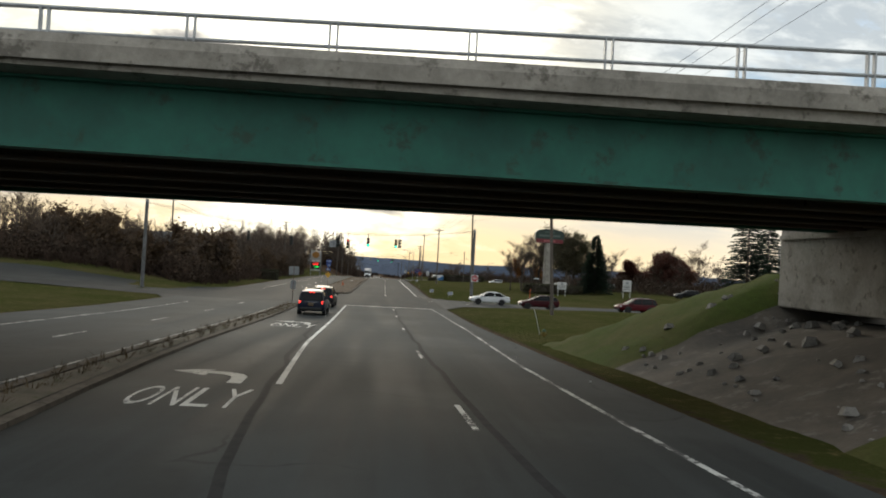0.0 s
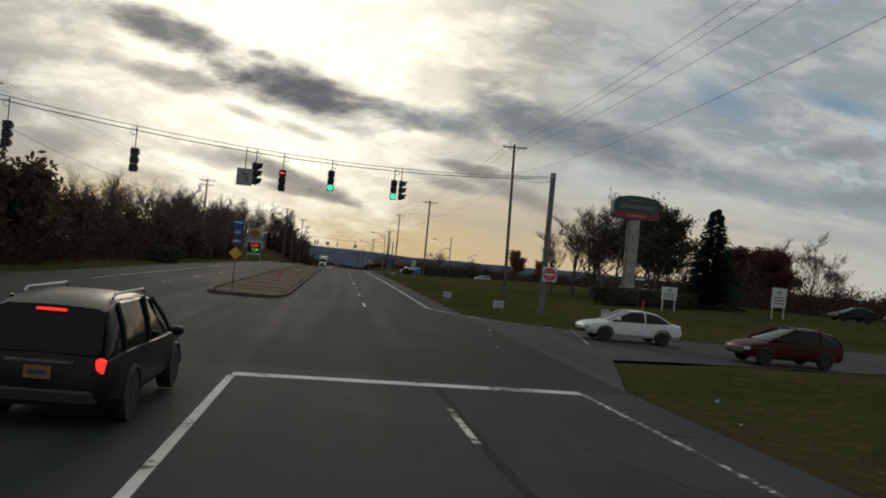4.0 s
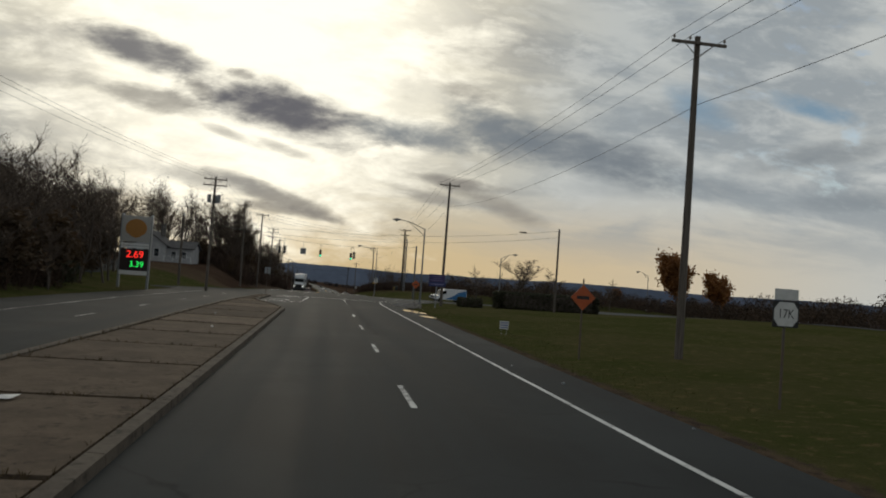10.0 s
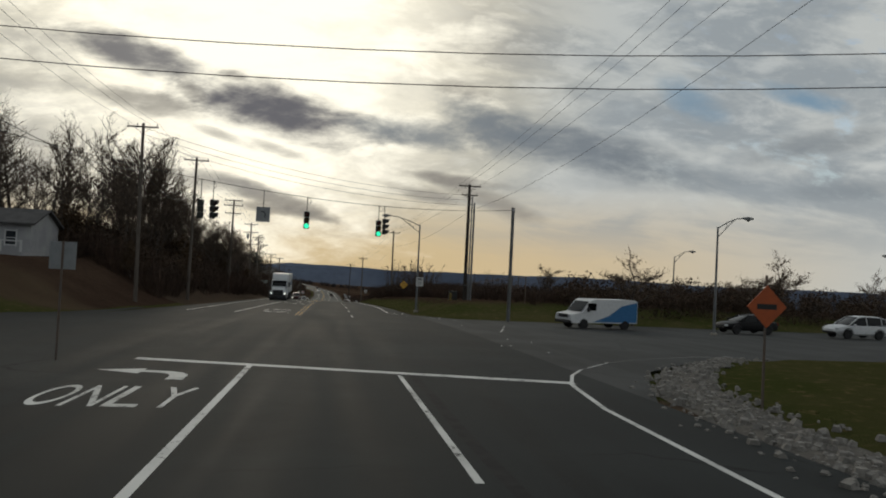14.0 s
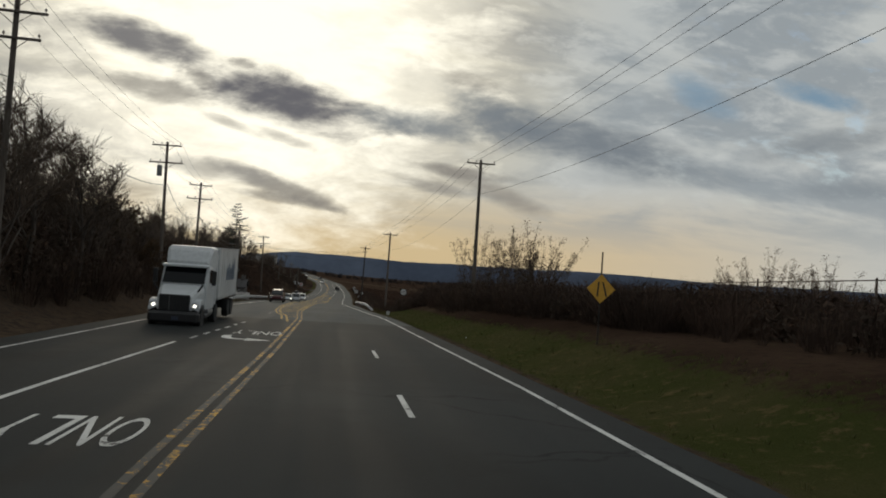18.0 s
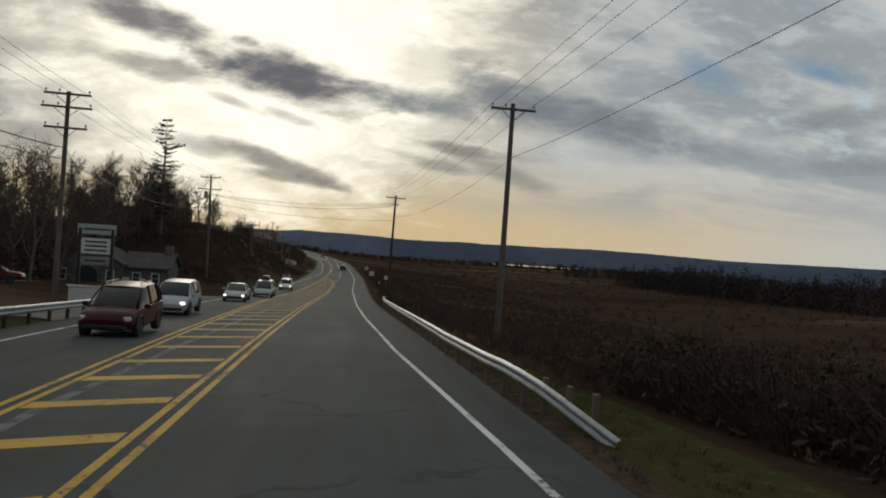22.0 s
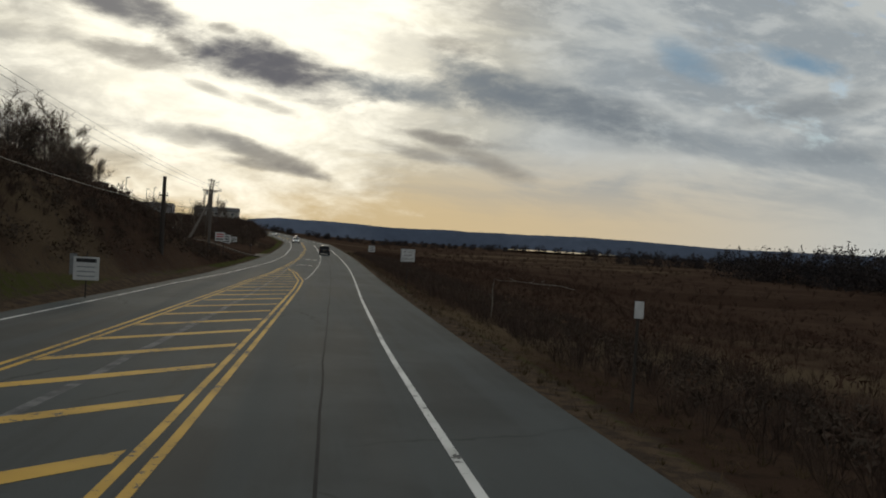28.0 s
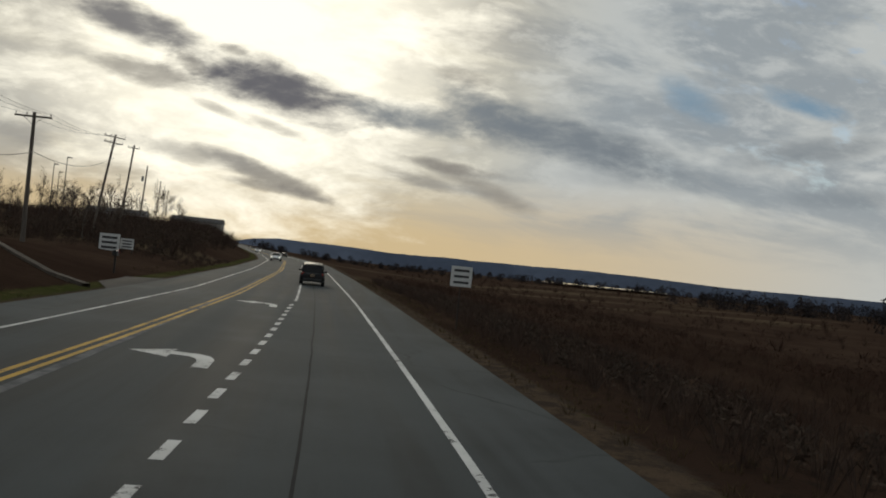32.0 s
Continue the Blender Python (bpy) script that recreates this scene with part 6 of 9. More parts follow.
for y, u, k in ((293, -16.6, 1.55), (297, -18.5, 1.7), (301, -16.4, 1.45), (305, -17.2, 1.3), (290, -19, 1.6)):
    plant(bare[int(y) % 6], y, u, k, y, "tall bare tree on the wooded bank", squash=0.85)
plant(sparse_tree, 277, 25.0, 1.0, 1.0, "bare ornamental tree beside the side street", squash=1.5)
plant(sparse_tree, 277, 36.9, 1.05, 2.0, "bare ornamental tree beside the side street", squash=1.4)
plant(sparse_tree, 281, 50.3, 0.9, 4.0, "round ornamental tree holding a few last leaves")


def vase_shrub(seed, tall, stems, label):
    """Long stems fanning out of one stool, with short twigs and a few small leaves along their upper half."""
    rnd = random.Random(seed)
    ob = thing("shrub", Matrix.Translation((0, 0, -500)), label, "shrub", "leafy roadside shrubs")
    wood_, twigs, leaves = Geo(), Geo(), Geo()
    for i in range(stems):
        a, lean, L = rnd.uniform(0, 6.283), rnd.uniform(0.05, 0.85), tall * rnd.uniform(0.65, 1.05)
        p = Vector((rnd.gauss(0, 0.14), rnd.gauss(0, 0.14), -0.3))
        d = Vector((math.cos(a) * math.sin(lean), math.sin(a) * math.sin(lean), math.cos(lean)))
        pts = [p.copy()]
        for k in range(9):
            d = (d + Vector((rnd.gauss(0, 0.07), rnd.gauss(0, 0.07), rnd.gauss(0.03, 0.04)))).normalized()
            p = p + d * L / 9
            pts.append(p.copy())
            for _ in range(4 if k > 1 else 1):
                side = (d * 0.8 + Vector((rnd.gauss(0, 0.6), rnd.gauss(0, 0.6), rnd.gauss(0.1, 0.3)))).normalized()
                q = p - d * rnd.random() * L / 9
                e = q + side * rnd.uniform(0.2, 0.65) * (1.1 - k * 0.06)
                twigs.tube([q, (q + e) / 2 + Vector((0, 0, 0.02)), e], [0.006, 0.005, 0.003], 3)
                for _ in range(rnd.choice((5, 6, 8, 10)) if k > 1 else 3):
                    c = q + (e - q) * rnd.uniform(0.1, 1.15) + Vector((rnd.gauss(0, 0.09), rnd.gauss(0, 0.09), rnd.gauss(0, 0.09)))
                    u_ = Vector((rnd.gauss(0, 1), rnd.gauss(0, 1), rnd.gauss(0, 1))).normalized()
                    v_ = u_.orthogonal().normalized()
                    z_ = rnd.uniform(0.028, 0.055)
                    leaves.add([c - u_ * z_, c + v_ * z_ * 0.5, c + u_ * z_, c - v_ * z_ * 0.5], [(0, 1, 2, 3)])
        wood_.tube(pts, [0.018 * (1 - k / 11) + 0.003 for k in range(len(pts))], 4)
    part("wood", wood_, BARK, ob, solid=False, smooth="all")
    part("crown", twigs, TWIG, ob, "thin twigs", solid=False)
    part("foliage", leaves, DRY_LEAF, ob, "few dry brown leaves", solid=False)
    return ob


leafy = vase_shrub(71, 5.0, 19, "tall vase-shaped shrub with sparse dry leaves on long stems")
for y, u, s in ((353.0, 11.4, 1.45), (353.0, 14.4, 1.45), (353.6, 15.8, 1.55), (354.5, 17.6, 1.3), (360, 14, 0.5), (371, 18, 0.55)):
    plant(leafy, y, u, s, y * 1.7, "tall airy shrub holding a few dry leaves", sink=0.3)
for y, u, s in ((330, 21.5, 0.8), (331, 23.5, 0.95), (329.5, 26, 0.9), (333, 28, 0.8), (312, 19, 0.45), (468.5, 7.2, 0.55), (465, 9, 0.5)):
    plant(leafy, y, u, s, y * 2.3, sink=0.3)
for y, u, k in ((374, 13.4, 0.95), (374, 15.5, 1.1), (371.5, 17.5, 1.2), (376, 19.5, 1.15), (372, 22, 1.2)):
    plant(leafy, y, u, k, y * 3.1, sink=0.3)
plant(leafy, 446, 38.0, 0.95, 1.0, "lone dead shrub in the brown field")
plant(bare[2], 639.0, -23.0, 0.8, 1.4, "stunted tree with a dense dark crown", squash=0.7)
for y, u, s in ((620, -30, 0.5), (626, -27, 0.5), (640, -33, 0.55), (652, -27, 0.5)):
    plant(scrub[1], y, u, s * 2, y)
for o in bare + scrub + dense + back_trees + [spruce, pine, oak, red, orange, leafy, sparse_tree, broad, cone_spruce]:
    for c in list(o.children) + [o]:
        bpy.data.objects.remove(c)


# ---- brush, hedges and grass ----
def tufts(name, spots, blades, tall, lean, width, mat, label, category, seed, kind="stuff"):
    """Many clumps of thin blades in one mesh."""
    r = np.random.RandomState(seed)
    n = len(spots)
    P = np.repeat(np.array(spots, float), blades, 0)
    m = len(P)
    sc = np.repeat(np.array([s[3] for s in spots]), blades)
    a = r.uniform(0, 2 * np.pi, m)
    out = np.abs(r.normal(0, lean, m))
    h = tall * sc * r.uniform(0.45, 1.1, m)
    root = P[:, :3] + np.stack([np.cos(a), np.sin(a), 0 * a], 1) * (r.uniform(0, 0.35, m) * lean * tall * sc)[:, None]
    top = root + np.stack([np.cos(a) * out * h, np.sin(a) * out * h, h], 1)
    b = r.uniform(0, 2 * np.pi, m)
    w = np.stack([np.cos(b), np.sin(b), 0 * b], 1) * (width * sc * r.uniform(0.6, 1.4, m))[:, None]
    mid = root * 0.45 + top * 0.55 + np.stack([r.normal(0, 0.05, m), r.normal(0, 0.05, m), r.uniform(0, 0.08, m)], 1) * (tall * sc)[:, None]
    V = np.stack([root - w * 0.6, root + w * 0.6, mid + w, mid - w, top], 1).reshape(-1, 3)
    F = []
    for i in range(m):
        k = 5 * i
        F += [(k, k + 1, k + 2, k + 3), (k + 3, k + 2, k + 4)]
    me_ = bpy.data.meshes.new(name)
    me_.from_pydata(V.tolist(), [], F)
    me_.materials.append(mat)
    return tagged(new(name, me_), label, category, kind=kind)


def thicket(name, spots, per, tall, wide, size, mat, label, seed, slim=0.3):
    """Dense rounded masses of twigs and dead leaves, each a small tilted blade."""
    r = np.random.RandomState(seed)
    S = np.repeat(np.array(spots, float), per, 0)
    m = len(S)
    k = S[:, 3]
    f = r.uniform(0.02, 1.0, m) ** 0.85
    out = wide * np.sqrt(np.clip(1.05 - f * f, 0.02, 1)) * r.uniform(0, 1, m) ** 0.5
    a = r.uniform(0, 2 * np.pi, m)
    c = S[:, :3] + np.stack([np.cos(a) * out * k, np.sin(a) * out * k, f * tall * k * r.uniform(0.85, 1.12, m)], 1)
    d = r.normal(0, 1, (m, 3)) + np.array([0, 0, 0.5])
    d /= np.linalg.norm(d, axis=1)[:, None]
    e = np.cross(d, r.normal(0, 1, (m, 3)))
    e /= np.linalg.norm(e, axis=1)[:, None]
    L = (size * r.uniform(0.5, 1.4, m))[:, None]
    V = np.stack([c - d * L, c + e * L * slim, c + d * L, c - e * L * slim], 1).reshape(-1, 3)
    me_ = bpy.data.meshes.new(name)
    me_.vertices.add(4 * m)
    me_.vertices.foreach_set("co", V.ravel())
    me_.loops.add(4 * m)
    me_.loops.foreach_set("vertex_index", np.arange(4 * m, dtype=np.int32))
    me_.polygons.add(m)
    me_.polygons.foreach_set("loop_start", np.arange(0, 4 * m, 4, dtype=np.int32))
    me_.update(calc_edges=True)
    me_.materials.append(mat)
    return tagged(new(name, me_), label, "brush", kind="stuff")


def scatter(n, y0, y1, u0, u1, lo, hi, seed, keep=None):
    r = random.Random(seed)
    out = []
    while len(out) < n:
        y = r.uniform(y0, y1)
        a, b = (u0(y) if callable(u0) else u0), (u1(y) if callable(u1) else u1)
        u = r.uniform(a, b)
        if keep and not keep(y, u):
            continue
        p = base_at(y, u)
        out.append((p.x, p.y, p.z - 0.05, r.uniform(lo, hi)))
    return out


BRUSH = material("dark_dead_brush", (0.072, 0.047, 0.036), (0.046, 0.033, 0.027), 0.25, 0.95, spec=0.05, third=(0.098, 0.066, 0.048), coords="World")
BRUSH_RED = material("rusty_field_brush", (0.062, 0.034, 0.024), (0.042, 0.026, 0.019), 0.08, 0.95, spec=0.05, third=(0.082, 0.057, 0.038), coords="World")
GRASS = material("roadside_grass", (0.072, 0.086, 0.026), (0.10, 0.096, 0.036), 0.4, 0.9, spec=0.15, third=(0.14, 0.11, 0.05), coords="World")
HEDGE = leaf_material("clipped_hedge_leaves", (0.032, 0.034, 0.016), (0.04, 0.034, 0.018))
WEED = material("dry_weeds", (0.095, 0.066, 0.034), (0.055, 0.040, 0.022), 0.8, 0.95, spec=0.1, coords="World")

le = lambda y: left_edge(y) - 3.5
tufts("bank_brush", scatter(2300, 98, 210, lambda y: -46, lambda y: le(y) + 0.6, 0.6, 1.5, 21), 20, 2.1, 0.36, 0.019, BRUSH, "dark tangled dead brush on the wooded bank", "brush", 21)
tufts("bank_brush", scatter(2100, 284, 398, lambda y: -32, lambda y: le(y) + 0.8, 0.7, 1.6, 22), 22, 2.2, 0.38, 0.017, BRUSH, "dark tangled dead brush on the wooded bank", "brush", 22)
tufts("bank_brush", scatter(2600, 466, 572, lambda y: -30, lambda y: le(y) - 0.6, 0.6, 1.3, 23), 22, 0.75, 0.60, 0.012, BRUSH, "dark tangled dead brush on the wooded bank", "brush", 23)
tufts("bank_brush", scatter(1400, 560, 660, lambda y: -30, lambda y: left_edge(y) - 1.5, 0.3, 0.8, 33, lambda y, u: not 586 < y < 630), 26, 0.9, 0.5, 0.010, BRUSH, "low dead weeds on the bank above the bend", "brush", 33)
tufts("bank_brush", scatter(800, 632, 780, lambda y: -60, lambda y: left_edge(y) - 5, 0.8, 1.5, 24), 24, 2.0, 0.5, 0.02, BRUSH, "dark tangled dead brush on the wooded bank", "brush", 24)
tufts("roadside_brush", scatter(1500, 318, 392, lambda y: lerp(y, [318, 335, 350, 392], [13, 10.2, 8.6, 8.4]), lambda y: lerp(y, [318, 345, 392], [28, 26, 20]), 0.7, 1.5, 25), 40, 1.6, 0.62, 0.011, BRUSH, "tall dark thicket beside the road", "brush", 25)
tufts("roadside_brush", scatter(900, 285, 335, lambda y: lerp(y, [285, 318], [17, 13]), 46, 0.7, 1.3, 26), 30, 1.4, 0.4, 0.012, BRUSH, "tall dark thicket beside the road", "brush", 26)
tufts("roadside_brush", scatter(3800, 388, 640, lambda y: right_edge(y) + 2.0, lambda y: right_edge(y) + 12, 0.45, 1.2, 27), 22, 0.85, 0.5, 0.0075, BRUSH, "dark low brush on the verge below the guardrail", "brush", 27)
tufts("field_brush", scatter(7000, 370, 700, lambda y: right_edge(y) + 9, lambda y: 48, 0.5, 1.2, 28), 14, 0.75, 0.65, 0.011, BRUSH_RED, "rust-brown dead weeds covering the field", "brush", 28)
tufts("field_brush", scatter(2600, 330, 1000, 45, 260, 0.8, 2.0, 29), 12, 0.8, 0.8, 0.03, BRUSH_RED, "rust-brown dead weeds covering the field", "brush", 29)
THICK = material("tangled_dead_leaves", (0.076, 0.054, 0.040), (0.050, 0.039, 0.031), 0.35, 0.95, spec=0.03, third=(0.108, 0.064, 0.043), coords="World")
THICK_GREEN = material("dark_evergreen_brush", (0.032, 0.034, 0.020), (0.042, 0.034, 0.022), 0.5, 0.95, spec=0.03, third=(0.060, 0.042, 0.026), coords="World")
MASS = "dark tangled thicket of dead leaves and twigs"
thicket("bank_thicket", scatter(620, 99, 212, lambda y: le(y) - 7, le, 0.6, 1.25, 81), 100, 2.7, 1.3, 0.17, THICK, MASS, 81)
thicket("bank_thicket", scatter(420, 98, 124, -48, -22, 0.8, 1.5, 82), 90, 2.6, 1.6, 0.21, THICK, MASS, 82)
belt = lambda y: lerp(y, [176, 182, 189, 196, 205, 222, 244], [98, 82, 67, 58, 53, 49, 47])
thicket("lawn_edge_thicket", scatter(520, 184, 246, belt, lambda y: belt(y) + 26, 0.65, 1.2, 94), 100, 3.1, 1.6, 0.18, THICK, "dark brush and saplings behind the lane", 94)
thicket("roadside_thicket", scatter(460, 280.5, 293, 21.5, 86, 0.7, 1.2, 96), 100, 2.5, 1.5, 0.16, THICK, MASS, 96)
thicket("lawn_edge_thicket", scatter(300, 139, 152, 38, 92, 0.6, 1.2, 95), 100, 3.4, 1.5, 0.18, THICK, "dark brush behind the hotel car park", 95)
thicket("bank_thicket", scatter(240, 100, 118, -68, -46, 0.7, 1.3, 98), 90, 3.4, 1.8, 0.22, THICK, MASS, 98)
thicket("bank_thicket", scatter(190, 212, 240, -44, -30, 0.7, 1.3, 83), 90, 3.0, 1.7, 0.22, THICK_GREEN, MASS, 83)
thicket("bank_thicket", scatter(200, 244, 262, -44, -31, 0.7, 1.3, 84), 90, 3.2, 1.7, 0.22, THICK, MASS, 84)
thicket("bank_thicket", scatter(620, 286, 398, lambda y: le(y) - 6, lambda y: le(y) + 0.2, 0.5, 1.15, 85), 110, 2.9, 1.3, 0.17, THICK, MASS, 85)
thicket("bank_thicket", scatter(170, 287, 300, -30, -16, 0.6, 1.1, 86), 80, 3.0, 1.5, 0.18, THICK, MASS, 86)
thicket("bank_thicket", scatter(260, 466, 545, -30, -23, 0.6, 1.2, 87), 80, 1.6, 1.3, 0.16, THICK, MASS, 87)
thicket("bank_thicket", scatter(520, 468, 580, lambda y: left_edge(y) - 12, lambda y: left_edge(y) - 2.6, 0.45, 1.0, 97), 80, 1.1, 1.1, 0.12, THICK, MASS, 97)
thicket("bank_thicket", scatter(320, 426, 468, -46, -29, 0.8, 1.5, 88), 90, 3.6, 1.8, 0.24, THICK, MASS, 88)
thicket("bank_thicket", scatter(240, 606, 700, -34, lambda y: left_edge(y) - 6, 0.5, 1.1, 89, lambda y, u: not 590 < y < 634), 80, 2.0, 1.3, 0.16, THICK, MASS, 89)
thicket("roadside_thicket", scatter(620, 322, 394, lambda y: lerp(y, [322, 335, 350, 394], [13.5, 10.8, 9.2, 8.2]), lambda y: lerp(y, [322, 345, 394], [24, 19, 14]), 0.6, 1.15, 90), 130, 1.75, 1.2, 0.13, THICK, MASS, 90)
thicket("roadside_thicket", scatter(420, 286, 338, lambda y: lerp(y, [286, 320], [18.5, 14]), 40, 0.6, 1.2, 91), 90, 1.55, 1.4, 0.16, THICK, MASS, 91)
thicket("verge_thicket", scatter(900, 394, 640, lambda y: right_edge(y) + 3.4, lambda y: right_edge(y) + 10, 0.35, 0.8, 92), 60, 1.0, 1.0, 0.10, THICK, "low dark thicket on the slope below the road", 92)
thicket("field_thicket", scatter(420, 400, 720, 16, 95, 0.5, 1.4, 93), 60, 0.9, 2.2, 0.15, BRUSH_RED, "rounded clumps of rust-brown brush in the field", 93)
not_street = lambda y, u: not (72 < y < 99 + max(0, u - 8) * 0.2 and u > 0) and not (236 < y < 283)
near_east = lambda y: right_edge(y) + 0.3
tufts("grass", scatter(4600, 30, 285, near_east, lambda y: right_edge(y) + 3.2, 0.6, 1.2, 31, not_street), 9, 0.10, 0.6, 0.006, GRASS, "short green roadside grass", "grass", 31)
tufts("grass", scatter(1500, 283, 372, near_east, lambda y: right_edge(y) + lerp(y, [283, 330, 400], [6, 4, 2.0]), 0.6, 1.3, 32), 9, 0.16, 0.6, 0.006, GRASS, "ragged roadside grass with dry stems", "grass", 32)
tufts("grass", scatter(1800, 445, 640, lambda y: left_edge(y) - 4, lambda y: left_edge(y) - 0.4, 0.6, 1.3, 34, lambda y, u: not 588 < y < 612), 9, 0.16, 0.6, 0.006, WEED, "ragged roadside grass with dry stems", "grass", 34)
tufts("grass", scatter(3200, 372, 640, near_east, lambda y: right_edge(y) + 2.4, 0.6, 1.4, 38), 9, 0.18, 0.7, 0.006, WEED, "tawny dead grass along the verge", "grass", 38)
r_ = random.Random(77)
slope = [(r_.uniform(8.6, 24), r_.choice((r_.uniform(1, 13), r_.uniform(26, 40)))) for _ in range(2600)]
tufts("grass", [(x, y, height(x, y) - 0.08 + fill_height(x, y), r_.uniform(0.6, 1.3)) for x, y in slope], 7, 0.03, 0.6, 0.004, GRASS, "green grass on the bridge embankment", "grass", 77)
tufts("median_weeds", [(*(on(y, u, 0.1)), random.Random(int(y * 77)).uniform(0.5, 1.5)) for y in np.arange(-5, 64, 0.22) for u in (-5.9 + 0.35 * math.sin(y * 12.9),)], 9, 0.22, 0.7, 0.006, WEED, "dry weeds along the dirt median", "weeds", 35)
tufts("median_weeds", [(*(on(y, inner_b(y) - 0.16 + 0.03 * math.sin(y * 9.1), 0.10)), 0.4 + 0.5 * abs(math.sin(y * 3.7))) for y in np.arange(97, 212, 0.35)] + [(*(on(y, outer_b(y) + 0.2, 0.10)), 0.6 + 0.8 * abs(math.sin(y * 3.1))) for y in np.arange(97, 212, 0.4)], 7, 0.13, 0.8, 0.006, WEED, "dry weeds growing in the median's joints", "weeds", 36)


tufts("median_weeds", [(*(on(y + rnd.gauss(0, 0.04), a + (b_ - a) * (k + rnd.random()) / 26, 0.11)), rnd.uniform(0.4, 1.2)) for y, a, b_ in JOINTS for k in range(26)], 7, 0.11, 0.9, 0.007, WEED, "dry brown weeds growing in the median's joints", "weeds", 37)


def hedge(y0, y1, u0, u1, h, label, seed):
    r = random.Random(seed)
    g_ = Geo()
    c = base_at((y0 + y1) / 2, (u0 + u1) / 2)
    sx, sy = abs(u1 - u0), abs(y1 - y0)
    n = int(520 * (sx * sy + 2 * h * (sx + sy)) / 8)
    for _ in range(n):
        f = r.random()
        p = Vector((r.uniform(-sx / 2, sx / 2), r.uniform(-sy / 2, sy / 2), h * r.uniform(0.85, 1.06))) if f < 0.4 else (Vector((r.choice((-1, 1)) * sx / 2 * r.uniform(0.9, 1.03), r.uniform(-sy / 2, sy / 2), r.uniform(0, h))) if f < 0.7 else Vector((r.uniform(-sx / 2, sx / 2), r.choice((-1, 1)) * sy / 2 * r.uniform(0.85, 1.05), r.uniform(0, h))))
        a = Vector((r.gauss(0, 1), r.gauss(0, 1), r.gauss(0, 1))).normalized() * 0.13
        b = a.orthogonal() * 0.6
        g_.add([p - a, p + b, p + a, p - b], [(0, 1, 2, 3)])
    ob = thing("hedge", c, label, "hedge", "hedges")
    part("leaves", g_, HEDGE, ob, solid=False)
    part("core", Geo().box((0, 0, h * 0.46), (sx * 0.9, sy * 0.86, h * 0.9), bev=0.2), BARK, ob)


hedge(232, 235, 19.2, 31, 1.9, "long clipped dark hedge on the lawn", 1)
hedge(228, 230.5, 14.2, 16.6, 0.95, "low round dark shrub behind the sign", 2)
hedge(121.0, 123.5, 24, 33, 1.4, "dark hedge round the pylon sign's foot", 4)
hedge(140, 143, -22, -17.5, 1.7, "dark overgrown shrub at the road's edge", 5)
hedge(212, 216, -29, -21, 1.6, "dark hedge before the filling station", 6)

# ---- far woods ----
FARWOOD_HIGH = "dark distant belt of bare trees"
for k, (x0, y0, x1, y1, deep, tall, n, seed) in enumerate(((185, 540, 152, 640, 22, 15.0, 220, 3), (152, 640, 137, 710, 20, 14.0, 200, 4), (130, 800, 300, 740, 22, 8.0, 200, 1), (-40, 930, 420, 930, 24, 5.0, 260, 2), (170, 620, 420, 560, 40, 10.0, 200, 7), (190, 330, 520, 330, 20, 6.0, 150, 5), (-420, 1150, -130, 1150, 30, 16.0, 150, 6))):
    r = random.Random(seed)
    spots = []
    for i in range(n):
        t = (i + r.random()) / n
        x, y = x0 + (x1 - x0) * t + r.gauss(0, deep * 0.3), y0 + (y1 - y0) * t + r.gauss(0, deep * 0.3)
        spots.append((x, y, height(x, y) - 0.5, r.uniform(0.55, 1.0) * (0.85 + 0.35 * noise.noise((x * 0.02, y * 0.02, k)))))
    ob = thicket("far_wood", spots, 90, tall, 3.2, 0.55, FARWOOD, FARWOOD_HIGH, seed + 200, slim=0.25)
    ob["category"] = "woods"


# ---- vehicles ----
TYRE = plain("tyre_rubber", (0.014, 0.014, 0.015), 0.85)
RIM = plain("alloy_rim", (0.30, 0.31, 0.32), 0.35, 0.7)
GLASS_CAR = plain("tinted_car_glass", (0.004, 0.005, 0.006), 0.08, 0.0, 0.2)
TRIM = plain("black_trim", (0.016, 0.016, 0.017), 0.5)
CHROME = plain("chrome_trim", (0.45, 0.45, 0.46), 0.2, 0.9)
TAIL = plain("red_tail_lamp", (0.30, 0.012, 0.010), 0.2)
TAIL_LIT = plain("lit_brake_lamp", (1.0, 0.035, 0.022), 0.3, glow=1.1)
HEAD = plain("clear_headlamp", (0.45, 0.46, 0.48), 0.1)
HEAD_LIT = plain("lit_headlamp", (1.0, 0.95, 0.82), 0.2, glow=2.2)
PLATE = plain("number_plate", (0.22, 0.14, 0.05), 0.5)
PLATE_BAR = plain("plate_bar", (0.04, 0.05, 0.08), 0.5)


def car_paint(name, c, rough=0.38):
    m = plain(name, c, rough, 0.0, 0.12, fine=0.05)
    m.node_tree.nodes["Principled BSDF"].inputs["Coat Weight"].default_value = 0.10
    m.node_tree.nodes["Principled BSDF"].inputs["Coat Roughness"].default_value = 0.12
    return m


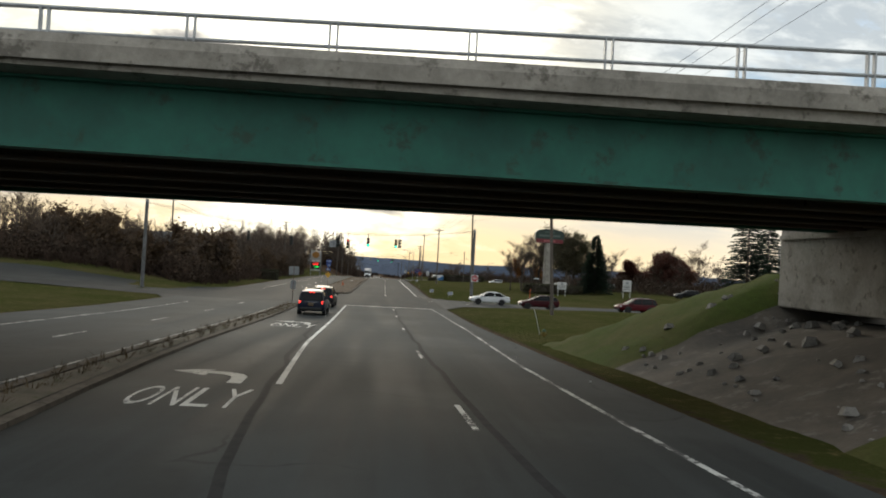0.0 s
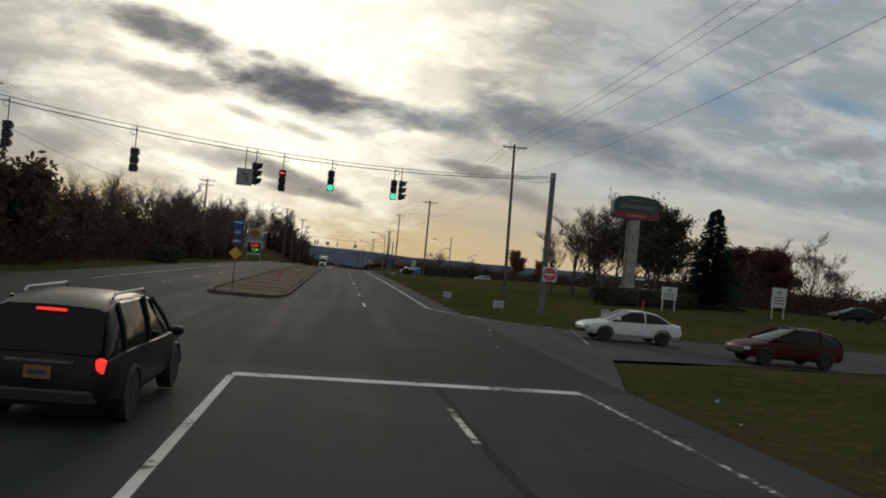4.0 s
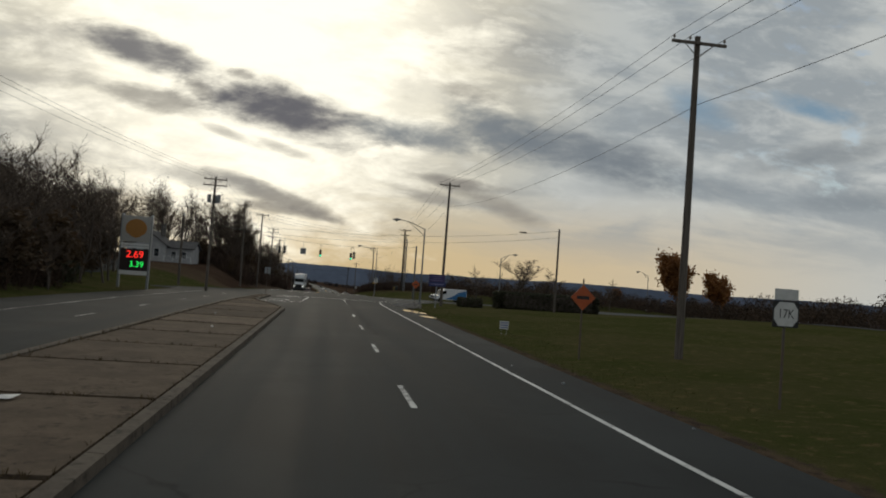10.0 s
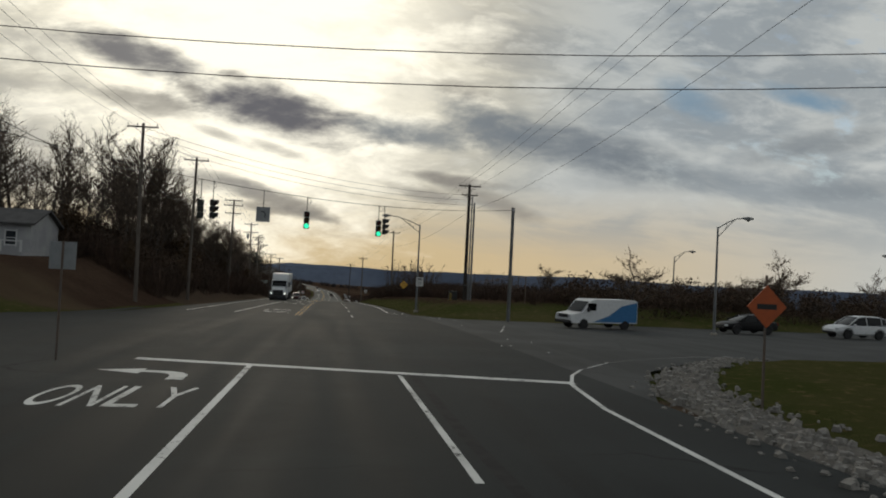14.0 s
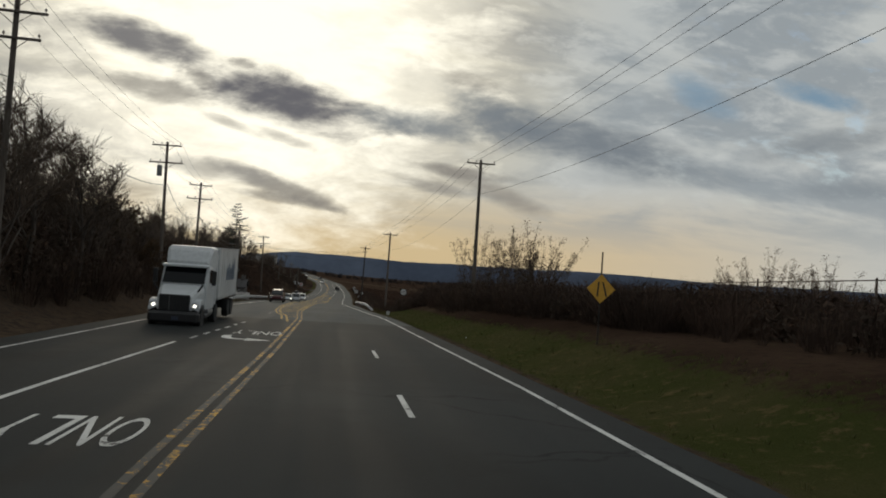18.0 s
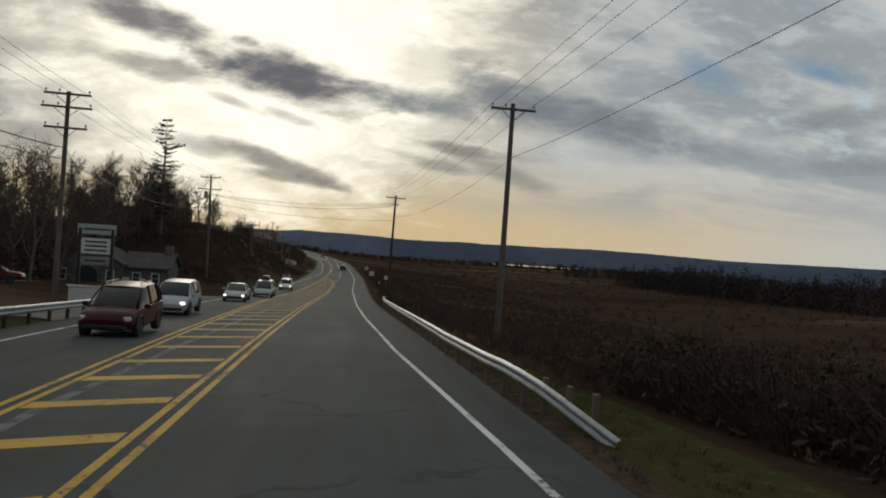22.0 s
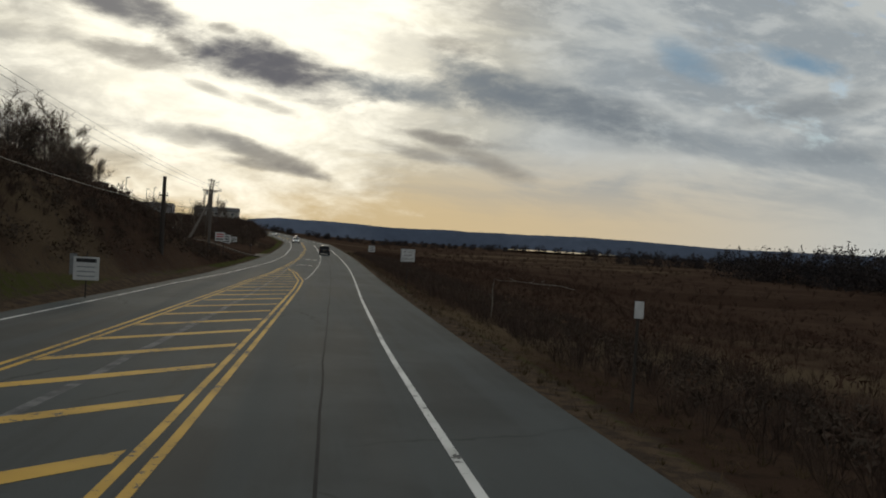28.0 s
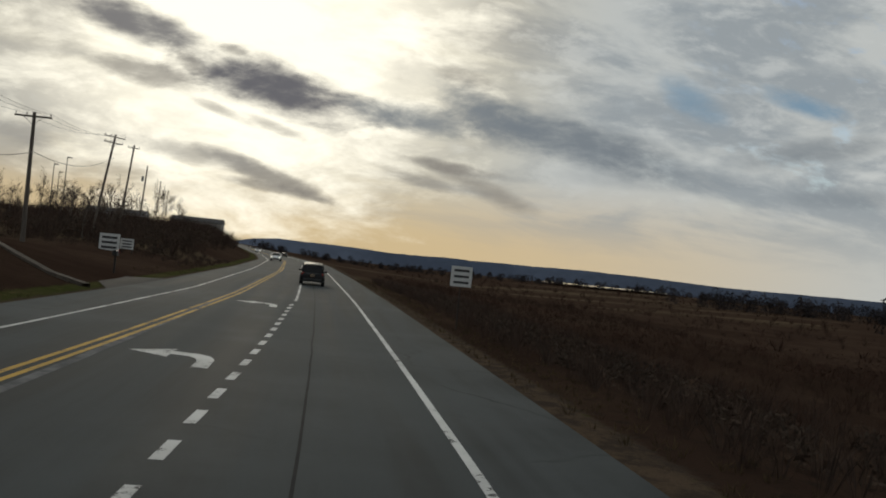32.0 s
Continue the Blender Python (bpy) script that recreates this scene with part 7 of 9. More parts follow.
SHAPES = {
    # length, half width, body stations (x, low, shoulder height, width factor), cabin stations (x, base, top, half width at base, at top), wheelbase, wheel radius
    "suv": (4.7, 0.92, [(-2.35, 0.48, 0.85, 0.86), (-2.25, 0.36, 1.00, 0.95), (-1.9, 0.30, 1.06, 1.0), (0.6, 0.28, 1.03, 1.0), (1.0, 0.30, 1.03, 0.99), (1.9, 0.34, 0.93, 0.95), (2.22, 0.40, 0.82, 0.86), (2.35, 0.46, 0.66, 0.74)],
            [(-2.26, 1.00, 1.04, 0.78, 0.72), (-2.02, 1.02, 1.58, 0.82, 0.66), (-1.6, 1.02, 1.68, 0.84, 0.66), (-0.3, 1.01, 1.70, 0.84, 0.67), (0.35, 1.01, 1.62, 0.84, 0.65), (1.25, 1.00, 1.03, 0.80, 0.70)], 2.72, 0.36),
    "sedan": (4.6, 0.90, [(-2.3, 0.48, 0.80, 0.80), (-2.2, 0.34, 0.94, 0.92), (-1.6, 0.28, 0.98, 1.0), (0.6, 0.26, 0.93, 1.0), (1.0, 0.26, 0.92, 0.99), (1.85, 0.30, 0.80, 0.94), (2.18, 0.36, 0.70, 0.84), (2.3, 0.42, 0.58, 0.70)],
              [(-1.85, 0.94, 0.97, 0.70, 0.66), (-1.1, 0.95, 1.36, 0.80, 0.60), (-0.5, 0.94, 1.44, 0.82, 0.60), (0.2, 0.93, 1.42, 0.82, 0.60), (1.15, 0.90, 0.93, 0.78, 0.68)], 2.68, 0.32),
    "hatch": (4.3, 0.89, [(-2.15, 0.48, 0.86, 0.84), (-2.05, 0.34, 1.00, 0.94), (-1.6, 0.28, 1.02, 1.0), (0.6, 0.26, 0.96, 1.0), (1.0, 0.26, 0.95, 0.99), (1.75, 0.30, 0.82, 0.94), (2.05, 0.36, 0.70, 0.84), (2.15, 0.42, 0.58, 0.70)],
              [(-2.05, 0.98, 1.02, 0.76, 0.70), (-1.75, 0.98, 1.36, 0.80, 0.62), (-1.1, 0.97, 1.50, 0.82, 0.62), (-0.1, 0.96, 1.50, 0.82, 0.62), (1.15, 0.93, 0.96, 0.78, 0.68)], 2.6, 0.31),
    "pickup": (5.6, 0.96, [(-2.8, 0.62, 1.08, 0.94), (-2.7, 0.52, 1.14, 0.98), (-0.7, 0.46, 1.14, 1.0), (0.8, 0.44, 1.12, 1.0), (1.3, 0.44, 1.14, 0.99), (2.3, 0.46, 1.06, 0.96), (2.65, 0.50, 0.98, 0.90), (2.8, 0.56, 0.80, 0.80)],
               [(-0.75, 1.10, 1.14, 0.84, 0.78), (-0.62, 1.12, 1.78, 0.86, 0.70), (-0.2, 1.12, 1.84, 0.88, 0.70), (0.5, 1.11, 1.82, 0.88, 0.70), (1.35, 1.10, 1.14, 0.84, 0.72)], 3.5, 0.38),
    "van": (5.0, 0.96, [(-2.5, 0.48, 0.90, 0.88), (-2.42, 0.36, 1.02, 0.96), (-2.0, 0.28, 1.06, 1.0), (0.9, 0.26, 1.03, 1.0), (1.3, 0.28, 1.02, 0.99), (2.05, 0.32, 0.92, 0.94), (2.38, 0.38, 0.80, 0.84), (2.5, 0.44, 0.64, 0.70)],
            [(-2.45, 1.0, 1.04, 0.82, 0.76), (-2.28, 1.02, 1.62, 0.86, 0.70), (-1.9, 1.02, 1.72, 0.88, 0.70), (0.1, 1.01, 1.74, 0.88, 0.70), (0.6, 1.01, 1.66, 0.87, 0.68), (1.75, 0.98, 1.01, 0.82, 0.70)], 3.0, 0.34),
}


def loft(rings):
    g_ = Geo()
    n = len(rings[0])
    g_.add([p for r in rings for p in r], [tuple(range(n))[::-1], tuple((len(rings) - 1) * n + i for i in range(n))] + [(k * n + i, k * n + (i + 1) % n, (k + 1) * n + (i + 1) % n, (k + 1) * n + i) for k in range(len(rings) - 1) for i in range(n)])
    return g_


def car(kind, at_, heading, paint, label, brake=False, lights=False, rack=False, box=False, group="cars on the road"):
    """A car on its wheels at at_; heading: degrees that its nose turns from +x."""
    L, W, body, cabin, base_, wr = SHAPES[kind]
    ob = thing("car", Matrix.Translation(at_) @ pose(0, 0, 0, 0, 0, heading), label, "car", group)
    rings = []
    for x, lo, hi, f in body:
        w = W * f
        mid = lo + (hi - lo) * 0.55
        rings.append([(x, -w * 0.86, lo), (x, -w * 0.98, lo + 0.12), (x, -w, mid), (x, -w * 0.95, hi - 0.05), (x, -w * 0.80, hi), (x, 0, hi + 0.03), (x, w * 0.80, hi), (x, w * 0.95, hi - 0.05), (x, w, mid), (x, w * 0.98, lo + 0.12), (x, w * 0.86, lo)])
    part("body", loft(rings), paint, ob, smooth=True)
    rings = [[(x, -wb, zb), (x, -(wb + wt) / 2 - 0.02, (zb + zt) / 2), (x, -wt, zt - 0.03), (x, -wt * 0.8, zt), (x, wt * 0.8, zt), (x, wt, zt - 0.03), (x, (wb + wt) / 2 + 0.02, (zb + zt) / 2), (x, wb, zb)] for x, zb, zt, wb, wt in cabin]
    part("cabin_glass", loft(rings), GLASS_CAR, ob, "dark tinted glass", smooth=True)
    roof = [r for r in cabin if r[2] > 1.3]
    rings = [[(x, -wt * 1.03, zt - 0.045), (x, -wt * 0.85, zt + 0.012), (x, 0, zt + 0.03), (x, wt * 0.85, zt + 0.012), (x, wt * 1.03, zt - 0.045)] for x, zb, zt, wb, wt in roof]
    part("roof", loft(rings), paint, ob, smooth=True)
    for s in (-1, 1):
        for i, r in enumerate(cabin):
            if i == 0 or i == len(cabin) - 1:
                continue
            x, zb, zt, wb, wt = r
            q = cabin[0] if i == 1 else (cabin[-1] if i == len(cabin) - 2 else (x, zb, zb, wb, wb))
            part("pillar", Geo().tube([(q[0], s * (q[3] + 0.012), q[1]), ((q[0] + x) / 2, s * ((q[3] + wt) / 2 + 0.035), (q[1] + zt) / 2), (x, s * (wt + 0.015), zt - 0.02)], 0.034, 5), paint, ob)
        part("mirror", Geo().box((cabin[-1][0] - 0.35, s * (W + 0.09), 1.05), (0.16, 0.2, 0.15), bev=0.04), paint, ob)
        for x in (-base_ / 2, base_ / 2):
            wheel = part("wheel", Geo().turned((x, s * (W - 0.10), wr), [(0.05, s * 0.02), (0.06, s * 0.115), (0.03, s * 0.12)], 8, axis="y"), TRIM, ob)
            part("tyre", Geo().turned((x, s * (W - 0.10), wr), [(wr * 0.66, -s * 0.11), (wr * 0.95, -s * 0.12), (wr, -s * 0.08), (wr, s * 0.08), (wr * 0.95, s * 0.115), (wr * 0.66, s * 0.11)], 20, axis="y"), TYRE, wheel, smooth=True)
            part("rim", Geo().turned((x, s * (W - 0.10), wr), [(wr * 0.68, s * 0.09), (wr * 0.64, s * 0.105), (wr * 0.5, s * 0.085), (wr * 0.15, s * 0.10)], 10, axis="y"), RIM, wheel)
            part("wheel_arch", Geo().tube([(x + (wr + 0.06) * math.cos(t), s * (W - 0.005), wr + (wr + 0.06) * math.sin(t)) for t in np.linspace(0.05, 3.09, 10)], 0.035, 5), TRIM, ob)
        nose, tail = L / 2, -L / 2
        part("headlamp", Geo().box((nose - 0.20, s * W * 0.68, body[-2][2] - 0.10), (0.26, 0.34, 0.16), rz_=-s * 0.45, bev=0.04), HEAD_LIT if lights else HEAD, ob, "lit headlamp" if lights else "")
        part("tail_lamp", Geo().box((tail + 0.07, s * W * 0.80, body[1][2] - 0.12), (0.12, 0.12, 0.22), rz_=s * 0.12, bev=0.03), TAIL_LIT if brake else TAIL, ob, "lit red brake lamp" if brake else "red tail lamp")
    part("front_bumper", Geo().box((L / 2 - 0.10, 0, 0.46), (0.24, W * 1.5, 0.22), bev=0.07), TRIM, ob)
    part("grille", Geo().box((L / 2 - 0.10, 0, body[-1][2] - 0.04), (0.12, W * 0.9, 0.18), bev=0.04), TRIM, ob)
    part("rear_bumper", Geo().box((-L / 2 + 0.08, 0, 0.48), (0.22, W * 1.6, 0.26), bev=0.07), TRIM, ob)
    plate = part("number_plate", Geo().box((-L / 2 - 0.01, 0, 0.78), (0.03, 0.32, 0.16)), PLATE, ob)
    part("plate_bar", Geo().box((-L / 2 - 0.029, 0, 0.78), (0.004, 0.24, 0.06)), PLATE_BAR, plate)
    part("garnish", Geo().box((-L / 2 + 0.02, 0, 0.92), (0.05, W * 0.9, 0.04)), CHROME, ob)
    if brake:
        z = cabin[1][2]
        part("high_brake_lamp", Geo().box((cabin[1][0] - 0.05, 0, z - 0.03), (0.06, 0.36, 0.03)), TAIL_LIT, ob, "lit red brake lamp")
    if rack:
        for s in (-1, 1):
            part("roof_rail", Geo().tube([(-1.5, s * 0.58, 1.70), (-1.4, s * 0.58, 1.76), (0.1, s * 0.58, 1.76), (0.2, s * 0.58, 1.69)], 0.02, 6), CHROME, ob)
    if box:
        part("roof_box", Geo().box((-0.5, 0, 1.98), (1.2, 0.95, 0.42), taper=0.85, bev=0.12), TRIM, ob, "black rooftop luggage bag")
    return ob


P_NAVY, P_BLACK, P_RED, P_WINE = car_paint("navy_car_paint", (0.008, 0.011, 0.026)), car_paint("black_car_paint", (0.010, 0.010, 0.011)), car_paint("red_car_paint", (0.075, 0.006, 0.010)), car_paint("wine_red_car_paint", (0.042, 0.005, 0.008))
P_WHITE, P_SILVER, P_GREY = car_paint("white_car_paint", (0.62, 0.63, 0.64)), car_paint("silver_car_paint", (0.36, 0.38, 0.40)), car_paint("grey_car_paint", (0.09, 0.095, 0.10))
car("suv", on(54.2, -3.42), 90, P_NAVY, "dark navy SUV waiting in the turn lane, brake lights lit", True, rack=True)
car("suv", on(66.0, -3.5), 90, P_BLACK, "black SUV waiting at the stop line, brake lights lit", True, rack=True)
car("sedan", on(87.6, 13.6), 180, P_WHITE, "white sedan waiting on the side street")
car("hatch", on(82.6, 18.2), 182, P_WINE, "dark red hatchback queueing on the side street")
car("suv", on(85.2, 29.8), 190, P_RED, "dark red SUV queueing on the side street")
car("suv", on(412.0, -8.1), 270, P_SILVER, "silver SUV driving in the opposite lane", lights=True)
car("suv", on(398.6, -7.25), 270, P_WINE, "dark wine-red SUV driving in the opposite lane", rack=True)
car("sedan", on(436.0, -8.1), 270, P_SILVER, "silver sedan driving in the opposite lane", lights=True)
car("suv", on(489.0, -8.3), 270, P_WHITE, "white SUV driving in the opposite lane", lights=True)
car("sedan", on(700.0, -4.9), 270, P_WHITE, "white sedan coming round the bend", lights=True)
car("suv", on(269.0, 39.5), 184, P_WHITE, "white SUV on the second side street")
car("van", on(453.8, -7.65), 270, P_SILVER, "silver minivan with a black luggage bag on its roof", box=True)
car("suv", on(617.0, -0.05), 90, P_BLACK, "black SUV driving ahead in the lane")
car("sedan", on(790.0, 0.0), 92, P_BLACK, "dark sedan far ahead on the bend")
car("sedan", on(835.0, -4.8), 274, P_WHITE, "white sedan far ahead in the opposite lane", lights=True)
car("pickup", base_at(191.6, 57.4), 142, P_WHITE, "white pickup truck parked on the lane behind the lawn", group="parked cars")
car("sedan", on(269.8, 31.0), 186, P_BLACK, "black sedan waiting on the second side street")
for i, (y, u, k, c) in enumerate(((128, 60, "suv", P_GREY), (128, 63.5, "sedan", P_WHITE), (128.5, 67, "suv", P_WHITE), (126, 52, "hatch", P_BLACK), (140, 33.5, "sedan", P_WHITE))):
    b = base_at(y, u)
    car(k, b, 150 + 9 * i, c, ("grey", "white", "white", "black", "white")[i] + " car parked on the hotel lot", group="parked cars")
for y, u, k, c, n in ((243, 62, "sedan", P_WHITE, "white"), (247, 72, "suv", P_BLACK, "black"), (240, 80, "sedan", P_RED, "red"), (225, 92, "hatch", P_SILVER, "silver")):
    car(k, base_at(y, u), 175, c, n + " car on the distant side street", group="parked cars")
for y, u, h_, k, c, n in ((605, -25.8, 195, "suv", P_WHITE, "white"), (545, -33, 160, "sedan", P_WHITE, "white"), (556, -36, 170, "suv", P_BLACK, "black"), (575, -34, 190, "sedan", P_WHITE, "white"), (428, -24, 20, "sedan", P_RED, "red"), (433, -27, 30, "suv", P_WHITE, "white"), (217, -30, 160, "sedan", P_WHITE, "white")):
    car(k, base_at(y, u), h_, c, n + " car parked above the roadside bank", group="parked cars")


def panel_van(at_, heading):
    BLUE = car_paint("blue_van_livery", (0.05, 0.16, 0.33))
    ob = thing("van", Matrix.Translation(at_) @ pose(0, 0, 0, 0, 0, heading), "white panel van with a sweeping blue side livery", "van")
    L, W = 5.6, 1.0
    side = [(-2.8, 0.45), (2.75, 0.42), (2.8, 0.75), (2.7, 1.0), (1.85, 1.18), (1.2, 1.95), (0.9, 2.08), (-2.6, 2.10), (-2.78, 2.0)]
    part("body", Geo().prism([(x, z) for x, z in side], -W, W, "y"), P_WHITE, ob)
    part("windscreen", Geo().add([(1.90, -0.85, 1.22), (1.90, 0.85, 1.22), (1.29, 0.8, 1.92), (1.29, -0.8, 1.92)], [(0, 1, 2, 3)]), GLASS_CAR, ob, solid=False)
    for s in (-1, 1):
        part("side_window", Geo().box((1.12, s * (W + 0.004), 1.55), (0.72, 0.014, 0.5)), GLASS_CAR, ob)
        part("livery", Geo().add([(-2.75, s * (W + 0.006), 0.5), (1.0, s * (W + 0.006), 0.5), (-0.3, s * (W + 0.006), 0.95), (-1.4, s * (W + 0.006), 1.65), (-2.75, s * (W + 0.006), 1.95)], [(0, 1, 2, 3, 4)]), BLUE, ob, "blue sweeping livery", solid=False)
        part("headlamp", Geo().box((2.78, s * 0.72, 0.88), (0.08, 0.3, 0.2), bev=0.02), HEAD, ob)
        part("tail_lamp", Geo().box((-2.8, s * 0.88, 1.0), (0.05, 0.16, 0.5)), TAIL, ob)
        part("mirror", Geo().box((1.5, s * 1.14, 1.35), (0.14, 0.2, 0.3), bev=0.03), TRIM, ob)
        for x in (-1.75, 1.75):
            wheel = part("wheel", Geo().turned((x, s * 0.9, 0.36), [(0.05, s * 0.05), (0.05, s * 0.12)], 8, axis="y"), TRIM, ob)
            part("tyre", Geo().turned((x, s * 0.9, 0.36), [(0.22, -s * 0.1), (0.36, -s * 0.1), (0.36, s * 0.1), (0.22, s * 0.11)], 18, axis="y"), TYRE, wheel)
            part("rim", Geo().turned((x, s * 0.9, 0.36), [(0.22, s * 0.09), (0.05, s * 0.08)], 12, axis="y"), RIM, wheel)
    part("bumper", Geo().box((2.8, 0, 0.5), (0.16, 1.9, 0.22), bev=0.05), TRIM, ob)
    part("grille", Geo().box((2.79, 0, 0.88), (0.06, 1.1, 0.24)), TRIM, ob)


panel_van(on(268.4, 18.8, 0.0), 196)


def box_truck(at_, heading):
    """A day-cab tractor with a roof fairing, and its short box trailer behind a gap."""
    TW = material("white_truck_box", (0.55, 0.56, 0.56), (0.44, 0.45, 0.45), 0.8, 0.45, fine=0.12)
    NAVY_SHAPE = plain("dark_blue_lettering_shape", (0.03, 0.07, 0.13), 0.5)
    TCAB = car_paint("white_truck_cab", (0.56, 0.58, 0.59))
    TEAL = plain("pale_blue_lettering_shape", (0.16, 0.30, 0.40), 0.5)
    ob = thing("box_truck", Matrix.Translation(at_) @ pose(0, 0, 0, 0, 0, heading), "white day-cab truck with roof fairing and short white box trailer", "truck")
    # box trailer
    box = part("box", Geo().box((-2.9, 0, 2.6), (7.0, 2.5, 2.75), bev=0.03), TW, ob, "grey-white cargo box with riveted side posts")
    for s in (-1, 1):
        for i in range(10):
            part("side_post", Geo().box((-6.2 + i * 0.735, s * 1.258, 2.6), (0.06, 0.022, 2.55)), TW, box)
        part("side_rail", Geo().box((-2.9, s * 1.262, 1.26), (6.95, 0.03, 0.12)), GALV, box)
        part("top_rail", Geo().box((-2.9, s * 1.262, 3.93), (6.95, 0.03, 0.09)), GALV, box)
        for i, (w_, h_) in enumerate(((0.62, 1.25), (0.5, 1.0), (0.5, 0.8), (0.5, 1.0), (0.5, 0.8))):
            part("logo_shape", Geo().prism([(-4.6 + i * 0.62 - w_ / 2, 2.2), (-4.6 + i * 0.62 + w_ / 2 - 0.12, 2.15), (-4.6 + i * 0.62 + w_ / 2, 2.2 + h_ * 0.5), (-4.6 + i * 0.62 - 0.05, 2.2 + h_), (-4.6 + i * 0.62 - w_ / 2, 2.2 + h_ * 0.7)], s * 1.268, s * 1.276, "y"), NAVY_SHAPE, box, "dark blue lettering shape")
        part("landing_leg", Geo().box((-1.2, s * 0.8, 0.75), (0.14, 0.14, 1.0)), TRIM, ob)
    part("frame", Geo().box((-0.9, 0, 0.98), (11.2, 0.9, 0.24)), TRIM, ob)
    # cab, lofted from the firewall back and the hood in front
    def ring(x, w, lo, hi, top):
        return [(x, -w, lo), (x, -w, hi - 0.25), (x, -w * 0.97, hi - 0.1), (x, -w * top, hi), (x, w * top, hi), (x, w * 0.97, hi - 0.1), (x, w, hi - 0.25), (x, w, lo)]
    part("cab", loft([ring(1.15, 1.16, 0.85, 3.02, 0.9), ring(2.35, 1.16, 0.85, 3.05, 0.9), ring(2.75, 1.15, 0.85, 2.98, 0.9), ring(3.02, 1.14, 0.85, 2.62, 0.93), ring(3.45, 1.12, 0.85, 2.06, 0.94)]), TCAB, ob, "white cab", smooth=False)
    part("hood", loft([ring(3.40, 1.06, 0.95, 2.04, 0.85), ring(4.1, 1.00, 0.95, 1.92, 0.82), ring(4.8, 0.88, 0.90, 1.76, 0.80), ring(5.15, 0.78, 0.90, 1.62, 0.80)]), TCAB, ob, "white sloping hood")
    part("roof_fairing", loft([[(x, -w, z0), (x, -w, z1 - 0.12), (x, -w * 0.88, z1), (x, w * 0.88, z1), (x, w, z1 - 0.12), (x, w, z0)] for x, w, z0, z1 in ((1.1, 1.18, 2.9, 3.98), (1.9, 1.14, 2.9, 3.96), (2.25, 1.10, 2.95, 3.72), (2.62, 1.02, 2.98, 3.20))]), TCAB, ob, "white roof fairing")
    part("logo_shape", Geo().add([(2.30, -0.62, 3.60), (2.30, 0.5, 3.60), (2.45, 0.5, 3.42), (2.45, -0.62, 3.42)], [(0, 1, 2, 3)]), TEAL, ob, "pale blue lettering shape", solid=False)
    part("sun_visor", Geo().box((2.98, 0, 2.98), (0.42, 2.26, 0.12), bev=0.03, ry_=0.12), TCAB, ob)
    part("windscreen", Geo().add([(3.475, -1.02, 2.12), (3.475, 1.02, 2.12), (2.885, 0.98, 2.90), (2.885, -0.98, 2.90)], [(0, 1, 2, 3)]), GLASS_CAR, ob, "dark windscreen", solid=False)
    part("grille", Geo().box((5.17, 0, 1.24), (0.08, 1.42, 0.78), bev=0.05), TRIM, ob, "large black grille")
    for i in range(5):
        part("grille_bar", Geo().box((5.22, 0, 0.98 + i * 0.13), (0.03, 1.3, 0.025)), TRIM, ob)
    part("grille_trim", Geo().box((5.225, -0.22, 1.24), (0.02, 0.035, 0.76)), CHROME, ob)
    part("bumper", Geo().box((5.12, 0, 0.56), (0.46, 2.36, 0.56), bev=0.12), TRIM, ob, "black bumper")
    part("number_plate", Geo().box((5.36, 0.1, 0.52), (0.02, 0.32, 0.16)), PLATE_BAR, ob)
    for s in (-1, 1):
        part("fender", loft([[(x, s * 0.72, z), (x, s * 1.16, z), (x, s * 1.18, z - 0.10), (x, s * 1.17, lo)] for x, z, lo in ((3.85, 1.05, 0.80), (4.05, 1.30, 1.12), (4.55, 1.42, 1.18), (5.0, 1.34, 1.05), (5.2, 1.05, 0.84))]), TCAB, ob)
        part("side_window", Geo().box((2.42, s * 1.162, 2.48), (0.72, 0.016, 0.66)), GLASS_CAR, ob)
        part("door_handle", Geo().box((2.05, s * 1.17, 1.95), (0.18, 0.02, 0.06)), TRIM, ob)
        part("mirror", Geo().box((3.15, s * 1.42, 2.42), (0.14, 0.22, 0.72), bev=0.04), TRIM, ob)
        part("mirror_arm", Geo().tube([(2.95, s * 1.14, 2.7), (3.15, s * 1.40, 2.7)], 0.02, 5), TRIM, ob)
        part("hood_mirror", Geo().tube([(4.5, s * 0.92, 1.78), (4.55, s * 1.12, 2.06), (4.6, s * 1.12, 2.16)], 0.05, 6), TRIM, ob)
        part("headlamp", Geo().box((5.10, s * 0.96, 1.14), (0.22, 0.32, 0.30), rz_=-s * 0.4, bev=0.07), HEAD, ob)
        part("headlamp_lens", Geo().turned((5.21, s * 0.96, 1.12), [(0.01, 0.03), (0.08, 0.02), (0.09, -0.04)], 12, axis="x"), HEAD_LIT, ob, "lit round headlamp")
        part("fuel_tank", Geo().turned((2.2, s * 0.92, 0.66), [(0.02, -0.72), (0.29, -0.70), (0.29, 0.70), (0.02, 0.72)], 14, axis="x"), ALU, ob, smooth=True)
        part("side_step", Geo().box((3.35, s * 1.1, 0.6), (0.55, 0.22, 0.08)), ALU, ob)
        part("side_extender", Geo().box((0.95, s * 1.17, 2.3), (0.36, 0.04, 2.6), bev=0.01), TCAB, ob)
        for x in (4.5, 0.55, -3.9, -5.2):
            w = part("wheel", Geo().turned((x, s * 1.05, 0.5), [(0.12, -s * 0.05), (0.12, s * 0.14)], 8, axis="y"), TRIM, ob)
            part("tyre", Geo().turned((x, s * 1.05, 0.5), [(0.3, -s * 0.16), (0.48, -s * 0.17), (0.5, -s * 0.1), (0.5, s * 0.12), (0.47, s * 0.16), (0.3, s * 0.15)], 22, axis="y"), TYRE, w, smooth=True)
